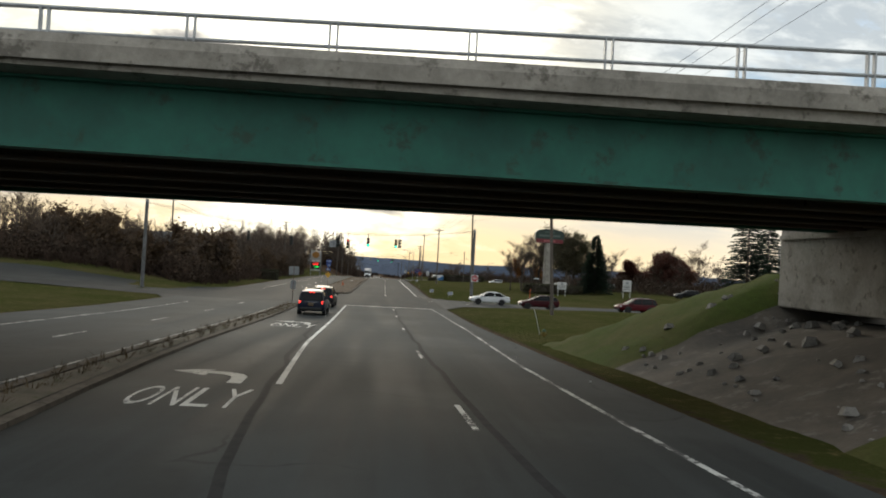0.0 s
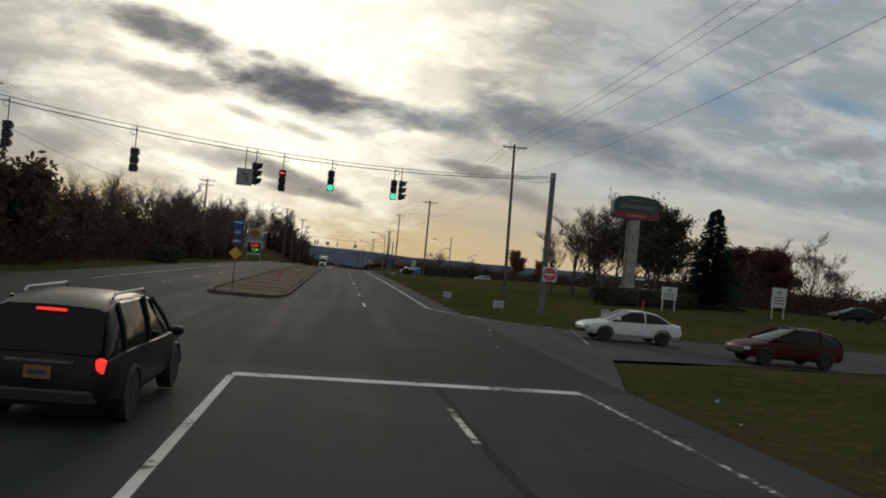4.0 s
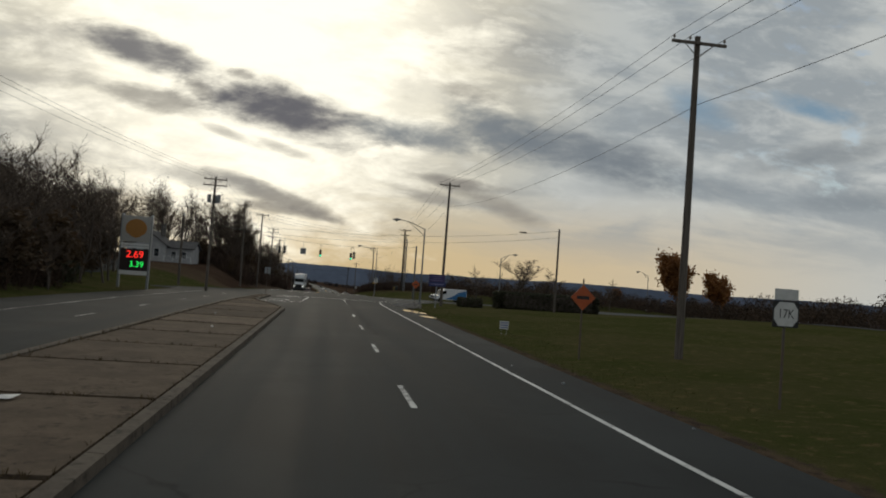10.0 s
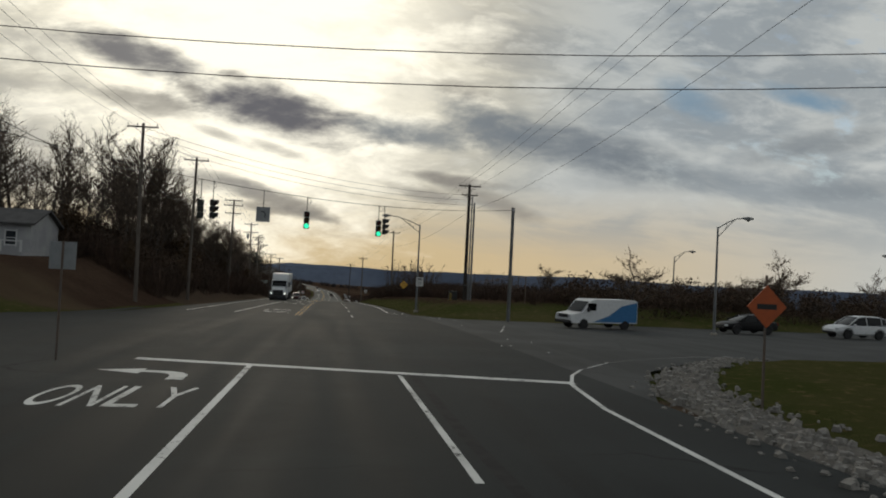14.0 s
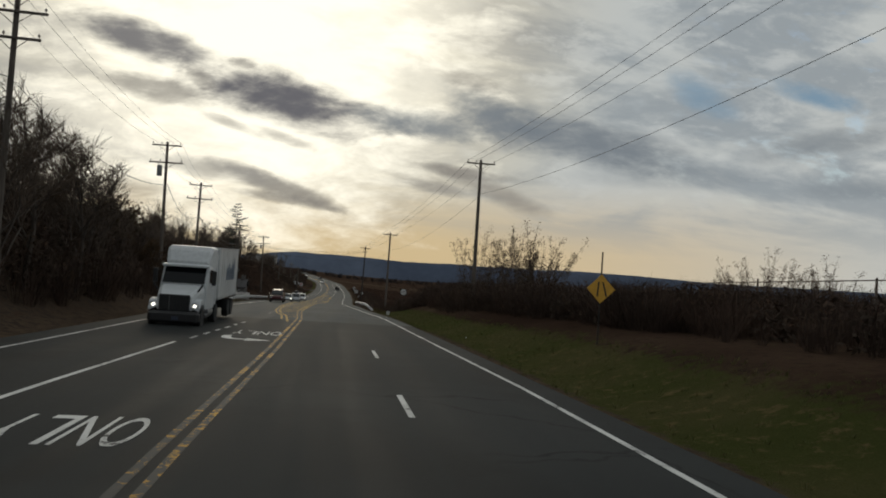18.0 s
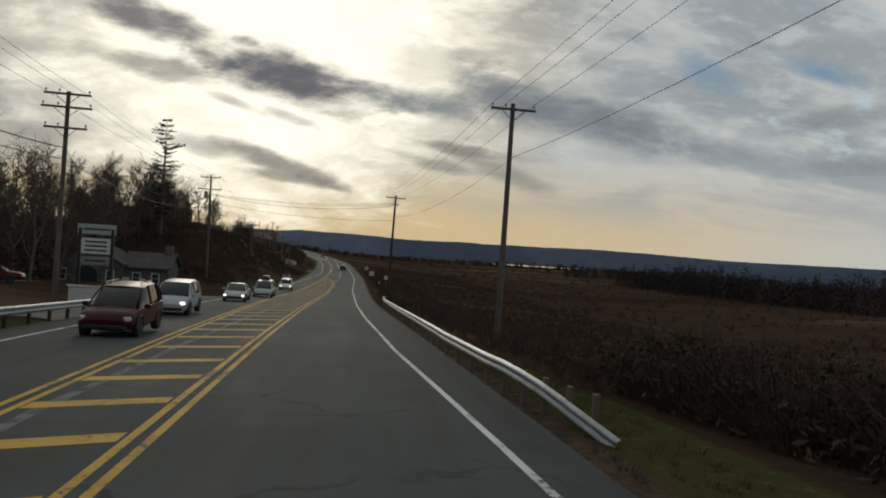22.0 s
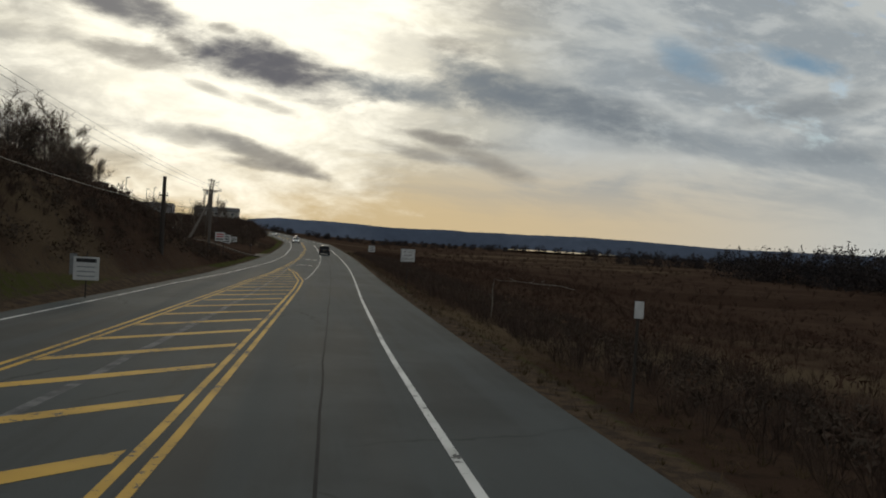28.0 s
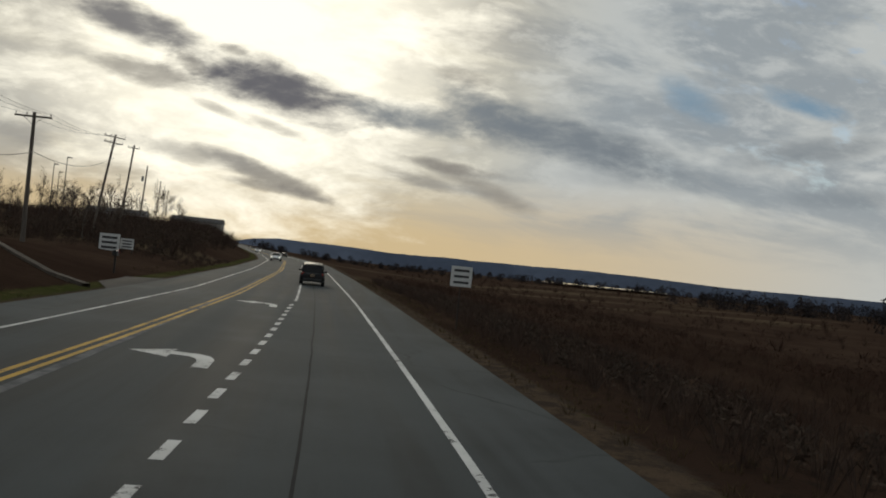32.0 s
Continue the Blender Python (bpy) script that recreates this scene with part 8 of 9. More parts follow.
            part("rim", Geo().turned((x, s * 1.05, 0.5), [(0.3, s * 0.12), (0.24, s * 0.05), (0.12, s * 0.1)], 14, axis="y"), RIM, w)
    part("mud_flap", Geo().box((-6.0, 0, 0.6), (0.03, 2.3, 0.6)), TRIM, ob)


box_truck(on(335.0, -7.3), 269)


# ---- buildings ----
WALL_CREAM = material("cream_stucco", (0.40, 0.385, 0.35), (0.34, 0.325, 0.30), 0.4, 0.9, fine=0.15)
WHITE_BOARD = material("white_clapboard", (0.34, 0.34, 0.34), (0.27, 0.27, 0.28), 0.6, 0.7, fine=0.12)
SHINGLE = material("grey_shingles", (0.075, 0.072, 0.072), (0.055, 0.052, 0.052), 1.5, 0.9, fine=0.4)
STONE = material("grey_field_stone", (0.10, 0.093, 0.086), (0.06, 0.057, 0.054), 0.9, 0.9, bump=0.6, bump_scale=5, third=(0.20, 0.185, 0.165))
PANE = plain("dark_window_glass", (0.03, 0.034, 0.04), 0.08, 0.0, 0.7)
FRAME = plain("white_window_frame", (0.50, 0.50, 0.50), 0.5)
SIDING_TAN = material("tan_metal_siding", (0.30, 0.28, 0.25), (0.25, 0.235, 0.21), 0.5, 0.7)


def window(parent, c, w, h, face, deep=0.06):
    """A window on a wall; face: the outward way, one of -y, +x, -x."""
    dx_, dy_ = {"-y": (0, -1), "+x": (1, 0), "-x": (-1, 0)}[face]
    size = lambda a, d: (a, d, h) if dy_ else (d, a, h)
    fr = Geo()
    for o in (-w / 2, w / 2):
        fr.box((c[0] + (o if dy_ else dx_ * 0.03), c[1] + (dy_ * 0.03 if dy_ else o), c[2]), (0.09, 0.08, h + 0.18) if dy_ else (0.08, 0.09, h + 0.18))
    for o in (-h / 2, 0, h / 2):
        fr.box((c[0] + dx_ * 0.03, c[1] + dy_ * 0.03, c[2] + o), (w, 0.07, 0.09 if o else 0.05) if dy_ else (0.07, w, 0.09 if o else 0.05))
    win = part("window", fr, FRAME, parent)
    part("pane", Geo().box((c[0] + dx_ * 0.012, c[1] + dy_ * 0.012, c[2]), (w, 0.02, h) if dy_ else (0.02, w, h)), PANE, win)
    return win


def gable(parent, x0, x1, y0, y1, z0, eave, ridge, axis, wall, roof, over=0.35):
    """Walls up to the eaves, gable ends and two thick roof slopes."""
    if axis == "x":
        ym = (y0 + y1) / 2
        part("wall", Geo().prism([(y0, z0), (y1, z0), (y1, eave), (ym, ridge), (y0, eave)], x0, x1, "x"), wall, parent)
        for ya, yb in ((y0 - over, ym), (y1 + over, ym)):
            k = eave - (ridge - eave) * over / (ym - y0)
            part("roof", Geo().prism([(ya, k + 0.03), (yb, ridge + 0.03), (yb, ridge + 0.2), (ya, k + 0.18)], x0 - over, x1 + over, "x"), roof, parent)
    else:
        xm = (x0 + x1) / 2
        part("wall", Geo().prism([(x0, z0), (x1, z0), (x1, eave), (xm, ridge), (x0, eave)], y0, y1, "y"), wall, parent)
        for xa, xb in ((x0 - over, xm), (x1 + over, xm)):
            k = eave - (ridge - eave) * over / (xm - x0)
            part("roof", Geo().prism([(xa, k + 0.03), (xb, ridge + 0.03), (xb, ridge + 0.2), (xa, k + 0.18)], y0 - over, y1 + over, "y"), roof, parent)


b = base_at(118, 79)
hotel = thing("hotel", b, "three-storey cream hotel block with rows of dark windows", "hotel")
part("wall", Geo().box((0, 0, 4.6), (24, 15, 10.4)), WALL_CREAM, hotel)
part("parapet", Geo().box((0, 0, 9.95), (24.5, 15.5, 0.5), bev=0.05), WALL_CREAM, hotel)
part("tower", Geo().box((-11.6, -2.0, 5.2), (3.2, 8, 11.8)), WALL_CREAM, hotel)
part("tower_cap", Geo().box((-11.6, -2.0, 11.3), (3.8, 8.6, 0.5), bev=0.05), FRAME, hotel)
for z in (1.7, 4.9, 8.1):
    for x in np.arange(-8.4, 11, 3.2):
        window(hotel, (x, -7.5, z), 1.5, 1.6, "-y")
    for y in (-4.5, -2, 0.5):
        window(hotel, (-13.2, y, z), 1.1, 1.5, "-x")
    for y in (3.4, 6.0):
        window(hotel, (-12.0, y, z), 1.2, 1.5, "-x")

b = base_at(280, -26.2)
house = thing("house", b, "white clapboard house with a front gable and long porch wing", "house")
z0 = -1.0
gable(house, -6.5, -0.5, -3.5, 4.5, z0, 2.7, 4.9, "y", WHITE_BOARD, SHINGLE)
gable(house, -0.5, 3.6, -2.0, 4.0, z0, 2.3, 3.4, "x", WHITE_BOARD, SHINGLE)
for x in (-5.2, -3.5, -1.8):
    window(house, (x, -3.5, 1.4), 0.8, 1.3, "-y")
window(house, (-3.5, -3.5, 3.4), 0.7, 1.0, "-y")
for x in (0.6, 2.2):
    window(house, (x, -2.0, 1.2), 0.8, 1.1, "-y")
part("porch", Geo().box((1.6, -3.2, -0.1), (4.4, 2.2, 0.5)), WHITE_BOARD, house)
for x in (-0.5, 0.9, 2.3, 3.7):
    part("porch_post", Geo().box((x, -4.1, 0.55), (0.12, 0.12, 0.9)), FRAME, house)
part("porch_rail", Geo().box((1.6, -4.1, 0.95), (4.3, 0.08, 0.1)), FRAME, house)
part("chimney", Geo().box((-2.0, 1.5, 5.2), (0.7, 0.7, 2.0)), STONE, house)

b = base_at(240, -36)
store = thing("filling_station_shop", b, "low white filling station shop behind its price sign", "shop")
part("wall", Geo().box((0, 0, 1.2), (12, 7, 3.8)), WHITE_BOARD, store)
part("fascia", Geo().box((0, 0, 3.2), (12.4, 7.4, 0.7), bev=0.04), plain("red_fascia", (0.18, 0.02, 0.02), 0.5), store)
for x in (-4.4, -2.2, 0, 2.2, 4.4):
    window(store, (x, -3.5, 1.2), 1.7, 1.8, "-y")

b = base_at(131, -37) - Vector((0, 0, 0.8))
ranch = thing("house", b, "low brown ranch house with a dark hipped roof", "house")
gable(ranch, -9, 9, -4, 4, -1.5, 2.4, 4.2, "x", material("brown_siding", (0.10, 0.075, 0.055), (0.07, 0.055, 0.04), 0.8, 0.85), SHINGLE)
for x in (-6, -2, 2, 6):
    window(ranch, (x, -4.0, 1.1), 1.2, 1.1, "-y")

b = base_at(461, -24.0) - Vector((0, 0, 0.5))
stone_house = thing("stone_house", b, "small grey stone house with an arched doorway", "house")
gable(stone_house, -6.5, 0.5, -3.0, 4.0, -0.4, 2.7, 4.6, "y", STONE, SHINGLE)
gable(stone_house, 0.5, 5.2, -1.6, 3.6, -0.4, 2.4, 3.8, "x", STONE, SHINGLE)
arch = [(-1.1, 0), (-1.1, 1.4)] + [(1.1 * math.cos(t), 1.4 + 0.9 * math.sin(t)) for t in np.linspace(math.pi, 0, 9)] + [(1.1, 1.4), (1.1, 0)]
part("arched_door", Geo().prism([(x - 3.0, z) for x, z in arch], -3.06, -2.9, "y"), PANE, stone_house, "dark arched doorway")
for x in (-5.5, -0.6):
    window(stone_house, (x, -3.0, 1.3), 0.8, 1.2, "-y")
for x in (1.8, 3.8):
    window(stone_house, (x, -1.6, 1.2), 0.8, 1.1, "-y")
part("chimney", Geo().box((4.6, 1.0, 3.6), (0.8, 0.9, 2.4)), STONE, stone_house)

for y, x, w, d, h, mat, label in ((1250, 48, 36, 14, 8, WHITE_BOARD, "long white barn far across the valley"), (1180, 12, 34, 12, 9, SHINGLE, "dark farm buildings far across the valley"), (980, -60, 26, 12, 6, SIDING_TAN, "pale low building beyond the bend"), (1000, -105, 30, 14, 6, WHITE_BOARD, "pale low building beyond the bend"), (1900, 330, 60, 16, 8, WHITE_BOARD, "pale barn far down the valley")):
    z = height(x, y)
    ob = thing("barn", (x, y, z), label, "building", "distant buildings")
    gable(ob, -w / 2, w / 2, -d / 2, d / 2, -2, h * 0.62, h, "x", mat, SHINGLE if mat is not SHINGLE else RUST_STEEL)
    for k in np.arange(-w / 2 + 3, w / 2 - 2, 5.0):
        window(ob, (k, -d / 2, h * 0.35), 1.6, 1.5, "-y")

z = height(-70, 695)
showroom = thing("showroom", (-72, 695, z), "long dark brown flat-roofed building above the wooded bank", "building")
BROWN_BRICK = material("brown_brick_wall", (0.120, 0.092, 0.074), (0.090, 0.070, 0.058), 0.6, 0.9, third=(0.070, 0.056, 0.048), fine=0.25)
top_ = 1.6 - z
part("wall", Geo().box((-1, 0, top_ / 2 - 1), (28, 14, top_ + 2)), BROWN_BRICK, showroom)
part("roof", Geo().box((-1, 0, top_ + 0.15), (28.6, 14.6, 0.3), bev=0.05), SHINGLE, showroom)
part("pier", Geo().box((11.6, -4.5, top_ / 2 - 0.7), (3.0, 5.6, top_ + 2.4)), BROWN_BRICK, showroom)
part("annex", Geo().box((15.6, -1, top_ / 2 - 3.2), (5.0, 9.0, top_ - 2.6)), BROWN_BRICK, showroom)
part("annex_roof", Geo().box((15.7, -1, top_ - 4.4), (5.4, 9.4, 0.22), bev=0.04), SHINGLE, showroom)
for x in np.arange(-12, 9, 4.0):
    window(showroom, (x, -7.0, top_ - 2.2), 2.0, 1.6, "-y")
g = Geo()
kerb = [(-6.9, 593.1), (-9.2, 595.4), (-11.5, 597.9), (-14.4, 601.8), (-17.4, 606.0), (-21.0, 611.5)]
rows = []
for (xa, ya), (xb, yb) in zip(kerb, kerb[1:] + [(-24.0, 616.0)]):
    zk = max(height(xa, ya), rz(ya) - 0.05)
    rows.append([Vector((xa - 0.14, ya - 0.1, zk - 0.1)), Vector((xa - 0.13, ya - 0.09, zk + 0.16)), Vector((xa + 0.13, ya + 0.09, zk + 0.16)), Vector((xa + 0.14, ya + 0.1, zk - 0.1))])
g.strip(rows)
tagged(part("driveway_kerb", g, CURB), "pale concrete kerb along the driveway", "kerb", kind="structure")

# ---- signs ----
SIGN_WHITE = plain("white_sign_face", (0.55, 0.55, 0.54), 0.5)
SIGN_BACK = plain("bare_sign_back", (0.25, 0.26, 0.27), 0.45, 0.5)
SIGN_YELLOW = plain("yellow_sign_face", (0.62, 0.33, 0.03), 0.5)
SIGN_BLUE = plain("blue_sign_face", (0.03, 0.07, 0.26), 0.5)
SIGN_RED = plain("red_sign_face", (0.42, 0.02, 0.03), 0.5)
INK = plain("black_sign_ink", (0.012, 0.012, 0.013), 0.5)
ORANGE = plain("orange_plastic", (0.38, 0.075, 0.015), 0.5)


def plate_part(name, c, w, h, mat, parent, label="", y=0.0, outline=None, thick=0.02):
    if outline:
        return part(name, Geo().prism([(c[0] + a * w / 2, c[1] + b_ * h / 2) for a, b_ in outline], y - thick / 2, y + thick / 2, "y"), mat, parent, label)
    return part(name, Geo().box((c[0], y, c[1]), (w, thick, h), bev=0.004), mat, parent, label)


def words(text, c, size, mat, parent, y=-0.016, wide=1.0):
    cu = bpy.data.curves.new("lettering", "FONT")
    cu.body, cu.size, cu.align_x, cu.align_y = text, size, "CENTER", "CENTER"
    t = bpy.data.objects.new("lettering", cu)
    me_ = bpy.data.meshes.new_from_object(t)
    bpy.data.objects.remove(t)
    for v in me_.vertices:
        v.co = (c[0] + v.co.x * wide, y, c[1] + v.co.y)
    me_.materials.append(mat)
    return part("lettering", me_, None, parent)


def sign_post(y, u, tall, label, name="road_sign", square=True, turn=0.0, group="road signs", base=None):
    b_ = base or base_at(y, u)
    ob = thing(name, Matrix.Translation(b_) @ pose(0, 0, 0, 0, 0, turn), label, "sign", group)
    part("post", Geo().box((0, 0.04, tall / 2 - 0.1), (0.05, 0.03, tall + 0.2)) if square else Geo().tube([(0, 0.05, -0.2), (0, 0.05, tall)], 0.045, 8), WOOD_DARK if y > 300 else RUST_STEEL, ob)
    return ob


s = sign_post(537, 5.55, 3.2, "white road sign that tells one lane to turn")
zc = rz(537) + 2.5 - base_at(537, 5.55).z
f = plate_part("panel", (0, zc), 1.06, 0.95, SIGN_WHITE, s)
plate_part("border", (0, zc), 1.0, 0.89, INK, f, y=-0.0125, thick=0.002)
plate_part("face", (0, zc), 0.96, 0.85, SIGN_WHITE, f, y=-0.0145, thick=0.003)
for i, t in enumerate(("LEFT LANE", "MUST", "TURN LEFT")):
    words(t, (0, zc + 0.27 - 0.27 * i), 0.21 if i != 1 else 0.24, INK, f, y=-0.018, wide=0.82 if i != 1 else 1.0)
for y, u in ((588, 5.9),):
    s = sign_post(y, u, 2.7, "white rectangular road sign seen from afar")
    f = plate_part("panel", (0, 2.25), 0.9, 0.85, SIGN_WHITE, s)
    for i in range(3):
        plate_part("bar", (0, 2.5 - 0.25 * i), 0.65, 0.1, INK, f, y=-0.013, thick=0.003)
SHIELD = [(-0.6, 1), (0.6, 1), (1, 0.45), (1, -0.45), (0.6, -1), (-0.6, -1), (-1, -0.45), (-1, 0.45)]
for y, u, hc, tab in ((163, 10.7, 2.3, True), (372, 7.3, 2.25, False), (483.7, 6.4, 2.75, False)):
    zb = base_at(y, u).z
    z = rz(y) + hc - zb
    s = sign_post(y, u, z + 0.3, "white route marker reading 17K on a steel post", group="route markers")
    back = plate_part("panel", (0, z), 0.66, 0.62, INK, s)
    plate_part("shield", (0, z), 0.6, 0.56, SIGN_WHITE, back, y=-0.013, outline=SHIELD, thick=0.004)
    words("17K", (0, z), 0.30, INK, back, y=-0.017, wide=0.85)
    if tab:
        plate_part("direction_tab", (0, z + 0.46), 0.6, 0.26, SIGN_WHITE, s)
z = rz(286.6) + 2.9 - base_at(286.6, 8.1).z
s = sign_post(286.6, 8.1, z + 0.45, "white speed limit sign reading 55", group="speed limit signs")
f = plate_part("panel", (0, z), 0.66, 0.84, SIGN_WHITE, s)
for k in (0.30, 0.18):
    plate_part("bar", (0, z + k), 0.42, 0.07, INK, f, y=-0.012, thick=0.003)
words("55", (0, z - 0.14), 0.40, INK, f, y=-0.016)
DIAMOND = [(0, 1), (1, 0), (0, -1), (-1, 0)]
s = sign_post(319.2, 9.75, 3.4, "yellow diamond lane-ends warning sign")
z = rz(319.2) + 2.9 - base_at(319.2, 9.75).z
f = plate_part("panel", (0, z), 1.08, 1.08, SIGN_YELLOW, s, outline=DIAMOND)
for x0, x1 in ((-0.13, -0.10), (0.22, 0.06)):
    part("lane_mark", Geo().add([(x0 - 0.03, -0.013, z - 0.28), (x0 + 0.03, -0.013, z - 0.28), (x1 + 0.03, -0.013, z + 0.26), (x1 - 0.03, -0.013, z + 0.26)], [(0, 1, 2, 3)]), INK, f, solid=False)
for y, u, wide in ((174, 9.5, 0.95), (231.5, 9.6, 0.95)):
    s = sign_post(y, u, 3.0, "orange diamond road work sign", group="work signs")
    plate_part("panel", (0, 2.3), wide, wide, ORANGE, s, outline=DIAMOND)
    plate_part("bar", (0, 2.3), wide * 0.5, 0.12, INK, s, y=-0.013, thick=0.003)
s = sign_post(96.3, -5.3, 4.1, "post with a yellow diamond below stacked blue motorway signs", base=on(96.3, -5.3, 0.13))
plate_part("blue_panel", (0.02, 3.75), 0.62, 0.36, SIGN_BLUE, s)
plate_part("white_bar", (0.02, 3.77), 0.42, 0.07, SIGN_WHITE, s, y=-0.013, thick=0.003)
f = plate_part("shield", (0.02, 3.23), 0.56, 0.56, SIGN_BLUE, s, outline=[(-0.9, 1), (0.9, 1), (1, 0.3), (0.6, -0.5), (0, -1), (-0.6, -0.5), (-1, 0.3)])
words("84", (0.02, 3.23), 0.26, SIGN_WHITE, f, y=-0.014)
f = plate_part("arrow_panel", (0.02, 2.75), 0.56, 0.3, SIGN_BLUE, s)
part("arrow", Geo().add([(-0.18, -0.013, 2.75), (-0.06, -0.013, 2.84), (-0.06, -0.013, 2.78), (0.2, -0.013, 2.78), (0.2, -0.013, 2.72), (-0.06, -0.013, 2.72), (-0.06, -0.013, 2.66)], [(0, 5, 4, 3, 2), (0, 2, 1), (0, 6, 5)]), SIGN_WHITE, f, solid=False)
plate_part("diamond", (0, 2.1), 0.72, 0.72, SIGN_YELLOW, s, outline=DIAMOND)
# do not enter, on the signal pole
b_ = base_at(101.0, 13.1)
s = thing("do_not_enter_sign", (b_.x + 0.3, b_.y - 0.24, b_.z), "square white sign with a red do-not-enter disc", "sign", "road signs")
z = rz(101) + 2.72 - b_.z
f = plate_part("panel", (0, z), 0.9, 0.9, SIGN_WHITE, s)
part("disc", Geo().turned((0, -0.012, z), [(0.41, 0.0), (0.41, -0.004)], 28, axis="y"), SIGN_RED, f)
plate_part("band", (0, z), 0.66, 0.13, SIGN_WHITE, f, y=-0.019, thick=0.003)
words("DO NOT", (0, z + 0.2), 0.13, SIGN_WHITE, f, y=-0.02)
words("ENTER", (0, z - 0.2), 0.13, SIGN_WHITE, f, y=-0.02)
s = sign_post(112, 23.8, 3.1, "black sign with a white one-way arrow")
f = plate_part("panel", (0, 2.75), 0.95, 0.34, INK, s)
part("arrow", Geo().add([(-0.44, -0.013, 2.75), (-0.25, -0.013, 2.88), (-0.25, -0.013, 2.82), (0.42, -0.013, 2.82), (0.42, -0.013, 2.68), (-0.25, -0.013, 2.68), (-0.25, -0.013, 2.62)], [(0, 5, 4, 3, 2), (0, 2, 1), (0, 6, 5)]), SIGN_WHITE, f, solid=False)
s = sign_post(66, -6.0, 3.2, "bare backs of two road signs on the median's end", base=on(64.2, -6.0, 0.1))
plate_part("panel", (0, 2.75), 0.8, 0.7, SIGN_BACK, s, y=0.06)
plate_part("lower_panel", (0, 1.6), 0.45, 0.7, SIGN_BACK, s, y=0.06)
# hanging signs on the span wires
for a_, b2, u, w, sag in ((w1a, w1b, -5.0, 0.75, 1.6), (w2a, w2b, -4.65, 0.8, 1.5)):
    p = along(a_, b2, u, sag)
    s = thing("hanging_sign", p, "white lane-use sign hanging from the span wire", "sign", "hanging signs")
    part("hanger", Geo().tube([(0, 0, 0.05), (0, 0, -1.0)], 0.02, 6), SIG_BODY, s)
    f = plate_part("panel", (0, -1.0 - w / 2), w, w * 1.1, SIGN_BACK, s)
    part("curved_arrow", Geo().tube([(0.12, -0.02, -1.0 - w * 0.75), (0.12, -0.02, -1.0 - w * 0.42), (0.05, -0.02, -1.0 - w * 0.30), (-0.14, -0.02, -1.0 - w * 0.28)], 0.03, 5), INK, f)

# pylon sign of the hotel
b_ = base_at(126, 28.3)
s = thing("pylon_sign", b_, "dark green and red hotel pylon sign on a thick concrete column", "sign")
z0 = rz(126) - b_.z
part("column", Geo().box((0, 0, z0 + 4.6), (1.0, 0.7, 9.2), bev=0.08), CONCRETE, s)
part("cable_pipe", Geo().tube([(-0.62, 0, -0.2), (-0.62, 0, z0 + 8.6)], 0.1, 8), CONCRETE, s)
OV = [(-1, -0.55), (-0.92, -0.95), (-0.4, -1), (0.4, -1), (0.92, -0.95), (1, -0.55), (1, 0.45), (0.8, 0.8), (0.4, 0.96), (0, 1), (-0.4, 0.96), (-0.8, 0.8), (-1, 0.45)]
f = plate_part("cabinet", (0, z0 + 10.0), 4.7, 2.3, plain("dark_green_sign_face", (0.014, 0.035, 0.026), 0.4), s, "dark green sign cabinet", outline=OV, thick=0.9)
plate_part("red_band", (0, z0 + 9.2), 4.5, 0.62, plain("red_sign_band", (0.15, 0.012, 0.018), 0.4), f, y=-0.456, thick=0.012)
plate_part("lettering_bar", (0, z0 + 10.05), 3.5, 0.36, plain("dim_sign_letters", (0.075, 0.10, 0.088), 0.5), f, y=-0.456, thick=0.012)
plate_part("name_bar", (0, z0 + 9.2), 1.9, 0.28, plain("dim_red_bar", (0.35, 0.10, 0.10), 0.5), f, y=-0.466, thick=0.006)
plate_part("logo_bar", (0, z0 + 10.65), 1.6, 0.22, plain("dim_green_bar", (0.06, 0.09, 0.075), 0.5), f, y=-0.456, thick=0.01)

# price sign of the filling station
b_ = base_at(224.8, -18.65)
s = thing("price_sign", b_, "tall white filling station price sign with lit prices", "sign")
z0 = rz(224.8) - b_.z
for x in (-1.35, 1.35):
    part("post", Geo().box((x, 0.1, z0 + 3.5), (0.2, 0.4, 7.4), bev=0.02), SIGN_BACK, s)
f = plate_part("logo_panel", (0, z0 + 5.75), 2.6, 2.5, plain("dull_white_panel", (0.30, 0.29, 0.27), 0.5), s, thick=0.35)
part("logo_shape", Geo().prism([(1.0 * math.cos(t) * (1.0 if math.sin(t) > -0.6 else 0.8), z0 + 5.8 + 0.92 * math.sin(t)) for t in np.linspace(-math.pi / 2, 1.5 * math.pi, 18)[:-1]], -0.21, -0.17, "y"), plain("amber_logo_shape", (0.30, 0.13, 0.02), 0.5), f)
for z in (4.25, 3.98):
    plate_part("bar_panel", (0, z0 + z), 2.6, 0.2, SIGN_WHITE, s, thick=0.3)
f = plate_part("price_panel", (0, z0 + 2.75), 2.6, 2.1, plain("black_price_panel", (0.02, 0.01, 0.01), 0.4), s, thick=0.3)
words("2.69", (0.05, z0 + 3.25), 0.95, plain("red_digits", (1.0, 0.03, 0.02), 0.4, glow=1.2), f, y=-0.155)
words("3.39", (0.25, z0 + 2.3), 0.8, plain("green_digits", (0.02, 0.9, 0.12), 0.4, glow=1.0), f, y=-0.155)
plate_part("foot_panel", (0, z0 + 1.5), 2.6, 0.4, SIGN_WHITE, s, thick=0.3)

